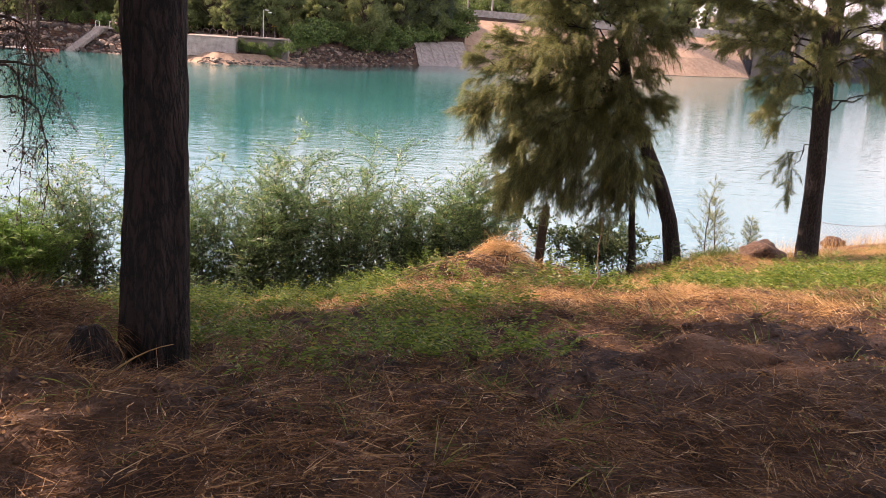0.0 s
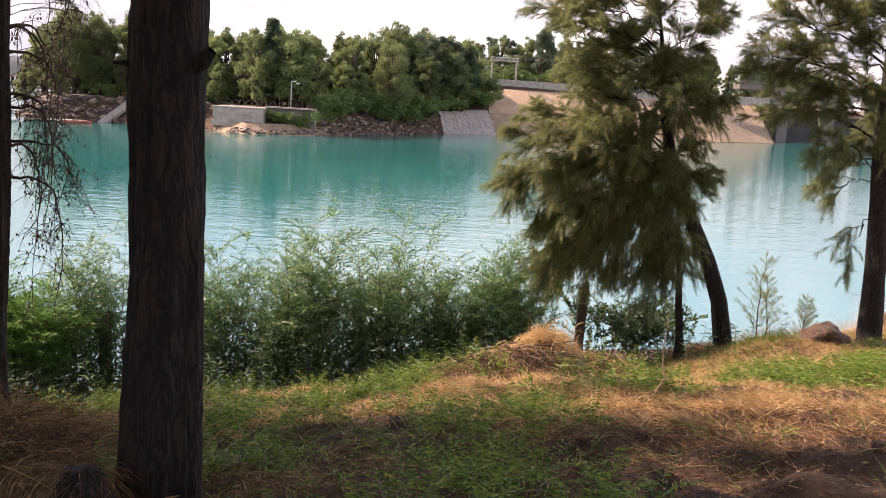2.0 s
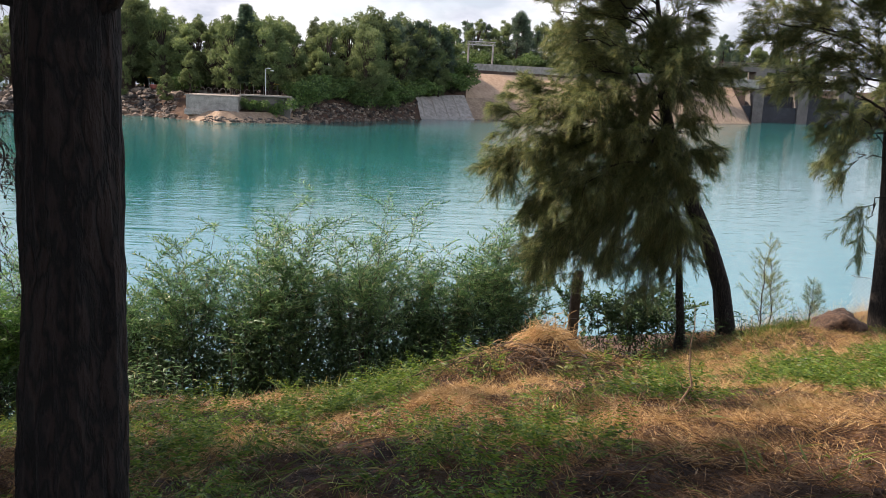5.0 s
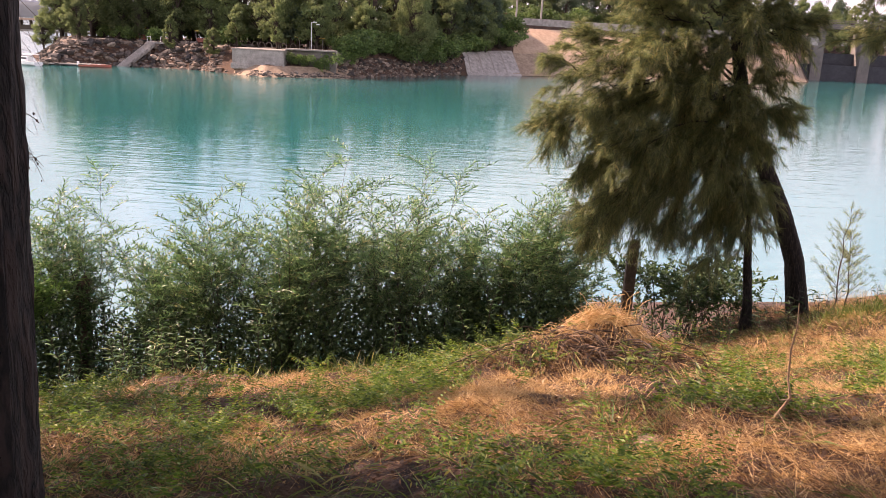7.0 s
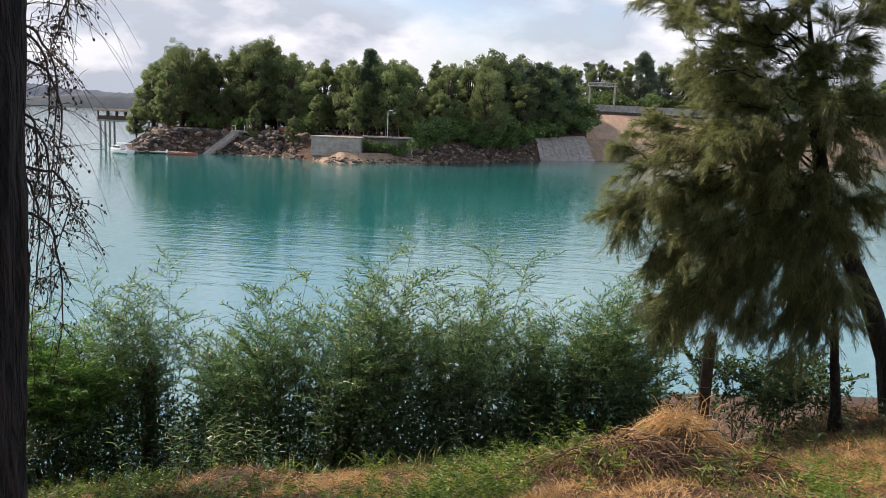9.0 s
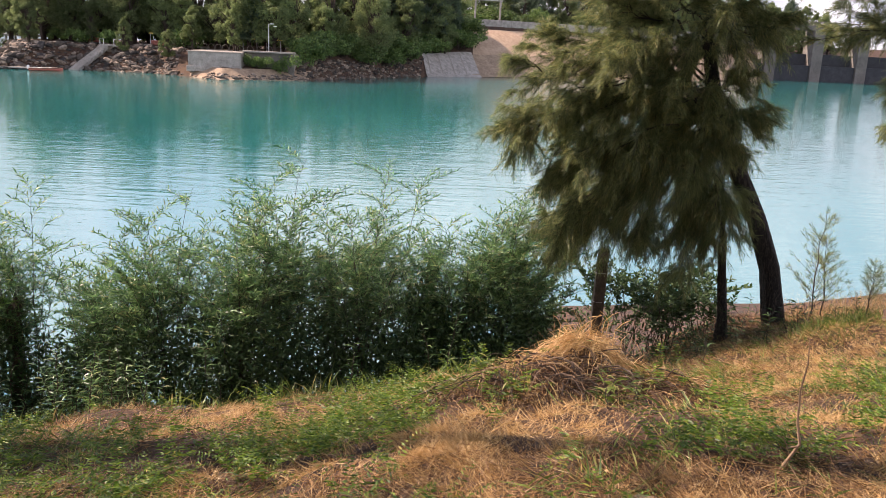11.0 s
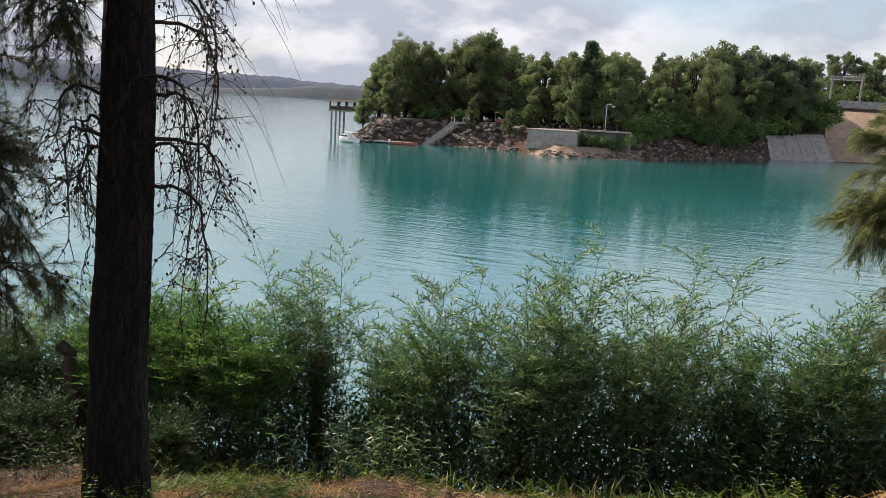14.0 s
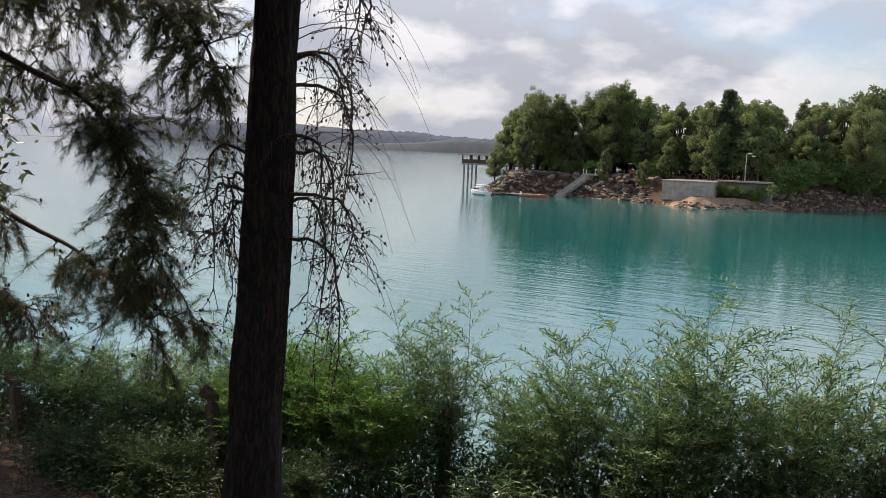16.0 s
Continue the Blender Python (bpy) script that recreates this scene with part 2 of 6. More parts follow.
M_SHRUB = foliage("far_shrub", [(0.0, (0.04, 0.085, 0.02)), (0.5, (0.085, 0.155, 0.035)), (1.0, (0.17, 0.24, 0.06))], 0.3, 0.6, 0.3)
M_CONC = surface("weathered_concrete", (0.17, 0.155, 0.135), (0.42, 0.39, 0.35), 1.1, 0.9, 0.3, 0.02, fine=7)
M_POST = surface("old_post_concrete", (0.05, 0.036, 0.028), (0.13, 0.095, 0.072), 14, 0.92, 0.5, 0.01)
M_DARKC = surface("dark_grey_concrete", (0.022, 0.024, 0.028), (0.05, 0.05, 0.055), 0.6, 0.8, 0.2, 0.03)


def stone_material(name, by_piece):
    """Rough bank stone: grey, brown and pale pieces, grained."""
    m, n, l, b = material(name, 0.92)
    g = n.new("ShaderNodeNewGeometry") if by_piece else n.new("ShaderNodeObjectInfo")
    r = ramp(n, [(0.0, (0.045, 0.042, 0.040)), (0.4, (0.11, 0.095, 0.082)), (0.75, (0.20, 0.155, 0.12)), (1.0, (0.36, 0.30, 0.24))])
    l.new(g.outputs["Random Per Island" if by_piece else "Random"], r.inputs["Fac"])
    co, a = n.new("ShaderNodeTexCoord"), n.new("ShaderNodeTexNoise")
    a.inputs["Scale"].default_value, a.inputs["Detail"].default_value = 3.0, 7
    l.new(co.outputs["Object"], a.inputs["Vector"])
    k, mx = ramp(n, [(0.3, (0.45, 0.45, 0.45)), (0.7, (1.2, 1.15, 1.1))]), n.new("ShaderNodeMixRGB")
    l.new(a.outputs["Fac"], k.inputs["Fac"])
    mx.blend_type, mx.inputs["Fac"].default_value = "MULTIPLY", 1.0
    l.new(r.outputs["Color"], mx.inputs["Color1"]), l.new(k.outputs["Color"], mx.inputs["Color2"])
    l.new(mx.outputs["Color"], b.inputs["Base Color"])
    bp = n.new("ShaderNodeBump")
    bp.inputs["Strength"].default_value, bp.inputs["Distance"].default_value = 0.6, 0.08
    l.new(a.outputs["Fac"], bp.inputs["Height"]), l.new(bp.outputs["Normal"], b.inputs["Normal"])
    return m


M_STONE, M_RUBBLE = stone_material("bank_stone", False), stone_material("bank_rubble", True)
M_ROCK = surface("brown_boulder", (0.022, 0.013, 0.009), (0.11, 0.068, 0.045), 7, 0.92, 0.7, 0.03)
M_SAND = surface("shore_sand", (0.20, 0.14, 0.095), (0.36, 0.265, 0.18), 0.5, 0.95, 0.3, 0.04)
M_EARTH = surface("dam_earth", (0.30, 0.20, 0.13), (0.46, 0.33, 0.225), 0.35, 0.95, 0.4, 0.1)
M_PAVE = surface("promenade_paving", (0.22, 0.195, 0.17), (0.34, 0.30, 0.26), 0.7, 0.9, 0.2, 0.02)
M_METAL = surface("galvanised_steel", (0.42, 0.43, 0.44), (0.58, 0.59, 0.60), 5, 0.45, 0.05, 0.002, metal=0.6)
# brown-grey concrete, darkened for the shade on the bridge and recessed wall
M_BRIDGE_SHADE = surface("shaded_brown_concrete", (0.10, 0.09, 0.08), (0.20, 0.18, 0.16), 0.5, 0.9, 0.3, 0.03, fine=7)
M_WOODD = surface("dark_timber", (0.045, 0.03, 0.022), (0.10, 0.068, 0.048), 4, 0.75, 0.2, 0.01, stretch=(1, 1, 6))
M_DRYWOOD = surface("pale_dry_wood", (0.17, 0.11, 0.07), (0.36, 0.25, 0.16), 30, 0.85, 0.3, 0.003, stretch=(1, 1, 0.3))
M_WHITE = surface("white_paint", (0.70, 0.70, 0.69), (0.82, 0.82, 0.80), 2, 0.4, 0.05, 0.004)
M_RED = surface("faded_red_paint", (0.34, 0.085, 0.06), (0.50, 0.16, 0.11), 3, 0.5, 0.05, 0.004)
M_YELLOW = surface("yellow_paint", (0.55, 0.36, 0.06), (0.70, 0.50, 0.12), 2, 0.5, 0.05, 0.004)
M_GLASS = surface("dark_glass", (0.015, 0.02, 0.025), (0.03, 0.04, 0.05), 1, 0.08, 0.0)
# hill and dike colours shifted to blue to carry the distance haze
M_HILL_HAZE = surface("hazy_wooded_hill", (0.026, 0.048, 0.084), (0.044, 0.070, 0.110), 0.012, 0.95, 0.6, 6.0, fine=6)
M_DIKE_HAZE = surface("hazy_dike_grass", (0.020, 0.036, 0.050), (0.036, 0.055, 0.070), 0.01, 0.95, 0.3, 2.0, fine=6)

# ---- mesh helpers ----


def mesh_np(name, V, F, smooth=False):
    """A mesh from numpy vertices and faces of one size."""
    V, F = np.asarray(V, np.float32), np.asarray(F, np.int32)
    me = bpy.data.meshes.new(name)
    k = F.shape[1]
    me.vertices.add(len(V)), me.loops.add(F.size), me.polygons.add(len(F))
    me.vertices.foreach_set("co", V.ravel())
    me.loops.foreach_set("vertex_index", F.ravel())
    me.polygons.foreach_set("loop_start", np.arange(0, F.size, k, dtype=np.int32))
    me.polygons.foreach_set("use_smooth", np.full(len(F), smooth))
    me.update(calc_edges=True)
    return me


def join(pieces):
    """Several (V, F) with faces of one size as one."""
    vs, fs, n = [], [], 0
    for V, F in pieces:
        vs.append(np.asarray(V, float)), fs.append(np.asarray(F) + n)
        n += len(V)
    return np.concatenate(vs), np.concatenate(fs)


def thing(name, loc, label, category, group="", kind="", turn=0.0):
    ob = new(name)
    ob.empty_display_size = 0.1
    ob.matrix_world = pose(*loc, 0, 0, turn)
    return tagged(ob, label, category, group, kind)


def put(name, me, mat, parent=None, label="", smooth=None):
    """Links a mesh (or a bmesh) as one object, under its thing if one is given."""
    if isinstance(me, bmesh.types.BMesh):
        bm, me = me, bpy.data.meshes.new(name)
        bm.to_mesh(me)
        bm.free()
    me.materials.append(mat)
    ob = new(name, me)
    if parent:
        ob.parent = parent
    return tagged(ob, label)


def box(x0, x1, y0, y1, z0, z1, bevel=0.0, taper=0.0):
    bm = bmesh.new()
    bmesh.ops.create_cube(bm, size=1)
    for v in bm.verts:
        f = 1 - taper if v.co.z > 0 else 1
        v.co = ((x0 + x1) / 2 + v.co.x * (x1 - x0) * f, (y0 + y1) / 2 + v.co.y * (y1 - y0) * f, (z0 + z1) / 2 + v.co.z * (z1 - z0))
    if bevel:
        bmesh.ops.bevel(bm, geom=bm.edges[:], offset=bevel, segments=2, affect="EDGES", profile=0.5)
    return bm


def tube(points, radii, sides=6):
    """A tapered tube of quads along points."""
    P, R = np.asarray(points, float), np.broadcast_to(np.asarray(radii, float), len(points))
    T = np.gradient(P, axis=0)
    T /= np.linalg.norm(T, axis=1)[:, None] + 1e-9
    ref = np.where(np.abs(T[:, 2:3]) > 0.9, [[1.0, 0, 0]], [[0, 0, 1.0]])
    U = np.cross(T, ref)
    U /= np.linalg.norm(U, axis=1)[:, None] + 1e-9
    for k in range(1, len(U)):
        U[k] -= T[k] * (U[k - 1] @ T[k]) - (U[k - 1] - U[k])
        U[k] -= T[k] * (U[k] @ T[k])
        U[k] /= np.linalg.norm(U[k]) + 1e-9
    B = np.cross(T, U)
    a = np.linspace(0, 2 * np.pi, sides, endpoint=False)
    V = P[:, None] + R[:, None, None] * (np.cos(a)[None, :, None] * U[:, None] + np.sin(a)[None, :, None] * B[:, None])
    i, j = np.meshgrid(np.arange(len(P) - 1), np.arange(sides), indexing="ij")
    j2 = (j + 1) % sides
    F = np.stack([i * sides + j, i * sides + j2, (i + 1) * sides + j2, (i + 1) * sides + j], -1).reshape(-1, 4)
    return V.reshape(-1, 3), F


def unit(a):
    return a / (np.linalg.norm(a, axis=-1, keepdims=True) + 1e-9)


def blades(P, D, L, W, sag=0.0, rng=None, mid=0.45, fold=0.0):
    """Slim leaves: from P along D, L long and W wide, tips sagging."""
    P, D = np.asarray(P, float), unit(np.asarray(D, float))
    n = len(P)
    L, W = np.broadcast_to(L, n)[:, None], np.broadcast_to(W, n)[:, None]
    S = unit(np.cross(D, rng.normal(size=(n, 3))))
    down = np.array([0, 0, -1.0])
    M = P + D * L * mid + down * L * sag * 0.25
    Q = P + D * L + down * L * sag
    V = np.stack([P, M + S * W / 2, Q, M - S * W / 2], 1).reshape(-1, 3)
    k = np.arange(n)[:, None] * 4
    return V, np.concatenate([k + [0, 1, 3], k + [1, 2, 3]])


def spikes(P, D, L, W, sag=0.0, rng=None):
    """Needles and thin blades of grass: one slim triangle each."""
    P, D = np.asarray(P, float), unit(np.asarray(D, float))
    n = len(P)
    L, W = np.broadcast_to(L, n)[:, None], np.broadcast_to(W, n)[:, None]
    S = unit(np.cross(D, rng.normal(size=(n, 3))))
    V = np.stack([P - S * W / 2, P + S * W / 2, P + D * L + np.array([0, 0, -1.0]) * L * sag], 1).reshape(-1, 3)
    return V, np.arange(3 * n).reshape(-1, 3)


def smooth01(x):
    x = np.clip(x, 0, 1)
    return x * x * (3 - 2 * x)


# ---- the lie of the land ----
WATER = -7.0
PROF_Y = [-60, -8, 0, 2.9, 4.7, 5.6, 7.7, 8.5, 10.2, 11.2, 12.8, 14.5, 16.5, 22, 31, 45]
PROF = {
    -9.0: [3.0, 1.2, 0.10, -0.75, -1.40, -1.7, -2.4, -2.6, -3.0, -3.2, -3.7, -4.7, -5.9, -8.0, -9, -10],
    -5.0: [3.0, 1.2, 0.45, -0.10, -0.70, -0.95, -1.6, -1.85, -2.35, -2.7, -3.35, -4.4, -5.7, -7.9, -9, -10],
    -2.5: [3.0, 1.2, 0.70, 0.27, -0.22, -0.46, -1.02, -1.27, -1.85, -2.30, -3.10, -4.2, -5.5, -7.7, -9, -10],
    -1.0: [3.0, 1.2, 0.70, 0.34, -0.20, -0.36, -0.95, -1.17, -1.62, -2.05, -2.9, -3.9, -5.2, -7.6, -9, -10],
    0.3: [3.0, 1.1, 0.65, 0.34, -0.03, -0.15, -0.60, -0.88, -1.36, -1.75, -2.5, -3.2, -4.2, -6.7, -8.3, -10],
    2.3: [3.0, 1.1, 0.72, 0.43, 0.16, 0.0, -0.53, -0.80, -1.30, -1.66, -2.28, -3.0, -4.0, -5.9, -7.8, -10],
    3.4: [3.0, 1.1, 0.74, 0.47, 0.26, 0.07, -0.46, -0.68, -1.10, -1.38, -1.85, -2.4, -3.1, -5.0, -7.4, -10],
    4.0: [3.0, 1.1, 0.75, 0.48, 0.30, 0.10, -0.42, -0.62, -0.98, -1.20, -1.62, -2.1, -2.9, -4.6, -7.2, -10],
    9.0: [3.0, 1.2, 0.9, 0.7, 0.5, 0.35, 0.0, -0.15, -0.50, -0.66, -0.95, -1.3, -1.85, -4.0, -6.9, -9.5],
}
SHORE_X = [-84, -80, -69, -54, -40, -27, -5, 7, 45, 75, 98, 105, 140, 400, 4500]
SHORE_Y = [149, 149, 160, 159, 150, 157, 200, 209.5, 233, 252, 272, 312, 345, 480, 900]


def near_bank(x, y):
    keys = sorted(PROF)
    zs = np.stack([np.interp(y, PROF_Y, PROF[k]) for k in keys])
    xc = np.clip(x, keys[0], keys[-1])
    i = np.clip(np.searchsorted(keys, xc) - 1, 0, len(keys) - 2)
    ka = np.array(keys)
    f = smooth01((xc - ka[i]) / (ka[i + 1] - ka[i])) * 0.4 + 0.6 * (xc - ka[i]) / (ka[i + 1] - ka[i])
    flat = zs.reshape(len(keys), -1)
    n = np.arange(flat.shape[1])
    a, b = flat[i.ravel(), n].reshape(x.shape), flat[i.ravel() + 1, n].reshape(x.shape)
    return a * (1 - f) + b * f


def ground_z(x, y):
    x, y = np.broadcast_arrays(np.asarray(x, float), np.asarray(y, float))
    z = near_bank(x, y)
    z = z + 0.24 * np.exp(-(((x - 0.90) / 0.42) ** 2 + ((y - 8.9) / 0.36) ** 2)) + 0.15 * np.exp(-(((x - 0.95) / 0.16) ** 2 + ((y - 8.95) / 0.2) ** 2)) + 0.20 * np.exp(-(((x - 0.42) / 0.42) ** 2 + ((y - 8.75) / 0.35) ** 2))
    z = z + 0.19 * np.exp(-(((x - 1.50) / 0.42) ** 2 + ((y - 8.75) / 0.35) ** 2))
    z = z + 0.13 * np.exp(-(((x + 2.45) / 0.75) ** 2 + ((y - 5.0) / 0.50) ** 2)) - 0.10 * np.exp(-(((x + 1.3) / 0.6) ** 2 + ((y - 3.95) / 0.5) ** 2))
    z = z + 0.16 * np.exp(-(((x - 4.2) / 0.8) ** 2 + ((y - 11.3) / 0.5) ** 2))
    z = z + 0.10 * np.exp(-(((x + 2.9) / 0.5) ** 2 + ((y - 9.8) / 0.4) ** 2))
    w = np.clip(1 - np.abs(y - 6) / 14, 0, 1)
    z = z + w * (0.045 * np.sin(3.1 * x + 1.7 * y) * np.sin(2.3 * y - 1.1 * x) + 0.018 * np.sin(7.3 * x - 2 * y) * np.sin(6.1 * y + 3 * x))
    k = np.clip(1 - np.abs(y - 3.5) / 6.5, 0, 1) * np.clip(1.3 - np.abs(x) / 6, 0, 1)
    z = z + k * 0.085 * np.abs(np.sin(4.3 * x + 1.9 * np.sin(2.1 * y)) * np.sin(5.2 * y + 1.3 * np.sin(3.3 * x)))
    z = z + k * 0.045 * np.sin(11.0 * x + 3 * np.sin(4 * y)) * np.sin(9.0 * y + 2 * np.sin(5 * x))
    # broken soil step beside the walk and a rough hay mound
    e = 4.02 + 0.10 * np.sin(2.2 * x) + 0.05 * np.sin(6.1 * x + 1)
    z = z + 0.07 * smooth01((y - e + 0.07) / 0.14) * np.exp(-((x - 1.5) / 0.8) ** 2) * np.exp(-np.maximum(y - e, 0) / 0.7)
    q = np.exp(-(((x - 0.9) / 0.85) ** 2 + ((y - 8.8) / 0.5) ** 2))
    z = z + q * 0.07 * np.sin(9.0 * x + 2 * np.sin(5 * y)) * np.sin(8.0 * y + 1.5 * np.sin(7 * x))
    bed = -10.5
    z = np.where(y > 45, bed, z)
    inland = np.minimum(y - np.interp(x, SHORE_X, SHORE_Y), (x + 81.5 + (np.minimum(y, 186) - 154) * 0.60 - np.maximum(y - 186, 0) * 0.3) * 0.9)
    low = np.interp(inland, [-40, -4, 0, 1.5, 6, 9, 200], [-10.5, -8, -7.05, -6.4, -3.1, -2.4, -2.2])
    beach = np.interp(inland, [-40, -4, 0, 1.5, 3.0, 7.5, 9, 200], [-10.5, -8, -7.05, -6.2, -5.15, -4.6, -2.6, -2.2])
    k = smooth01((x + 49) / 2) * smooth01((-27 - x) / 3)
    low = low * (1 - k) + beach * k
    dam = np.interp(inland, [-40, -4, 0, 22.5, 30, 400], [-10.5, -8, -7.05, 5.2, 5.6, 6.0])
    k = smooth01((x + 8) / 12)
    far = low * (1 - k) + dam * k
    z = np.where(y > 100, np.where(x > -86 - np.maximum(y - 148, 0) * 0.7, far, bed), z)
    return np.where(y > 2650, -5.5, z)


def steps(*runs):
    out = []
    for a, b, s in runs:
        out += list(np.arange(a, b - 1e-6, s))
    return np.array(out + [runs[-1][1]])


gx = steps((-4600, -600, 500), (-600, -130, 47), (-130, -16, 1.6), (-16, -7, 0.5), (-7, 9, 0.1), (9, 20, 0.6), (20, 140, 2.4), (140, 600, 46), (600, 4600, 500))
gy = steps((-400, -60, 34), (-60, -6, 3), (-6, 1, 0.5), (1, 15, 0.1), (15, 46, 0.6), (46, 140, 10), (140, 260, 1.6), (260, 340, 3), (340, 700, 30), (700, 4600, 130))
GX, GY = np.meshgrid(gx, gy, indexing="xy")
GV = np.stack([GX, GY, ground_z(GX, GY)], -1).reshape(-1, 3)
gi, gj = np.meshgrid(np.arange(len(gy) - 1), np.arange(len(gx) - 1), indexing="ij")
g0 = gi * len(gx) + gj
GF = np.stack([g0, g0 + 1, g0 + 1 + len(gx), g0 + len(gx)], -1).reshape(-1, 4)
ground = tagged(put("ground", mesh_np("ground", GV, GF, True), M_GROUND), "brown lakeside slope of dry earth and litter", "ground", kind="structure")
wv = [(-4600, -60, WATER), (4600, -60, WATER), (4600, 4600, WATER), (-4600, 4600, WATER)]
water = tagged(put("water", mesh_np("water", wv, [[0, 1, 2, 3]]), M_WATER), "calm turquoise lake water with fine ripples", "lake", kind="structure")

# ---- trunks and trees ----


def trunk_mesh(name, pts, radii, seed, sides=40, ridge=0.035, per=0.05):
    """A trunk with long furrowed ridges and a flared foot."""
    P, R = np.asarray(pts, float), np.asarray(radii, float)
    s = np.r_[0, np.cumsum(np.linalg.norm(np.diff(P, axis=0), axis=1))]
    u = np.arange(0, s[-1], per)
    Q = np.stack([np.interp(u, s, P[:, k]) for k in range(3)], 1)
    q = np.interp(u, s, R)
    V, F = tube(Q, q, sides)
    V = V.reshape(len(u), sides, 3)
    rng = np.random.default_rng(seed)
    a = np.linspace(0, 2 * np.pi, sides, endpoint=False)
    d = np.zeros((len(u), sides))
    for k in range(14):
        f, p, sl = rng.integers(5, 19), rng.uniform(0, 6.3), rng.uniform(-1.6, 1.6)
        d += np.sin(f * a[None] + p + sl * u[:, None] + 0.8 * np.sin(u[:, None] * rng.uniform(1, 4) + p)) / 14 ** 0.5
    d = np.abs(d) * ridge * 1.2 + rng.normal(size=d.shape) * ridge * 0.12
    d += ridge * 0.6 * np.sin(2 * a[None] + u[:, None] * 1.3)
    C = Q[:, None]
    V = C + (V - C) * (1 + d[..., None] * (0.16 / np.maximum(q, 0.05))[:, None, None] * 2.2)
    return mesh_np(name, V.reshape(-1, 3), F, True)


def curve_pts(a, b, lift, n=9, rng=None, wob=0.03):
    """A limb's line from a to b, bowed upwards by lift."""
    t = np.linspace(0, 1, n)[:, None]
    p = np.asarray(a) * (1 - t) + np.asarray(b) * t
    p[:, 2] += lift * np.sin(t[:, 0] * np.pi)
    p[1:-1] += rng.normal(size=(n - 2, 3)) * wob
    return p


# holes cut through the crowns along sun rays to place light patches
SUN_HOLES = [((1.9, 5.1, 0.1), 0.5), ((2.9, 5.5, 0.1), 0.5), ((1.2, 4.45, 0.1), 0.28), ((1.65, 3.6, 0.3), 0.22), ((-1.25, 2.6, 0.4), 0.34), ((0.2, 3.1, 0.3), 0.16), ((-0.4, 5.2, -0.2), 0.2), ((0.9, 5.95, -0.1), 0.42), ((1.5, 6.2, -0.1), 0.5), ((0.05, 7.1, -0.5), 0.5), ((-0.8, 7.6, -0.9), 0.6), ((-1.3, 8.4, -1.1), 0.6)]


def covered(W):
    """True for the points of a crown that stand outside every sun hole."""
    ok = np.ones(len(W), bool)
    u = np.array(SUN_DIR)
    for g, r in SUN_HOLES:
        d = W - np.array(g)
        ok &= np.linalg.norm(d - np.outer(d @ u, u), axis=1) > r * (1 + 0.35 * np.sin(7 * W[:, 2]))
    return ok


def needle_sprays(P, D, rng, per, L, W, spread, sag):
    """Sprays of needles: per needles at every point P along D."""
    n = len(P)
    Pn = np.repeat(P, per, 0) + rng.normal(size=(n * per, 3)) * 0.012
    Dn = unit(np.repeat(unit(D), per, 0) + rng.normal(size=(n * per, 3)) * spread)
    ln = L * rng.uniform(0.55, 1.2, n * per)
    return spikes(Pn, Dn, ln, W * rng.uniform(0.7, 1.3, n * per), sag, rng)


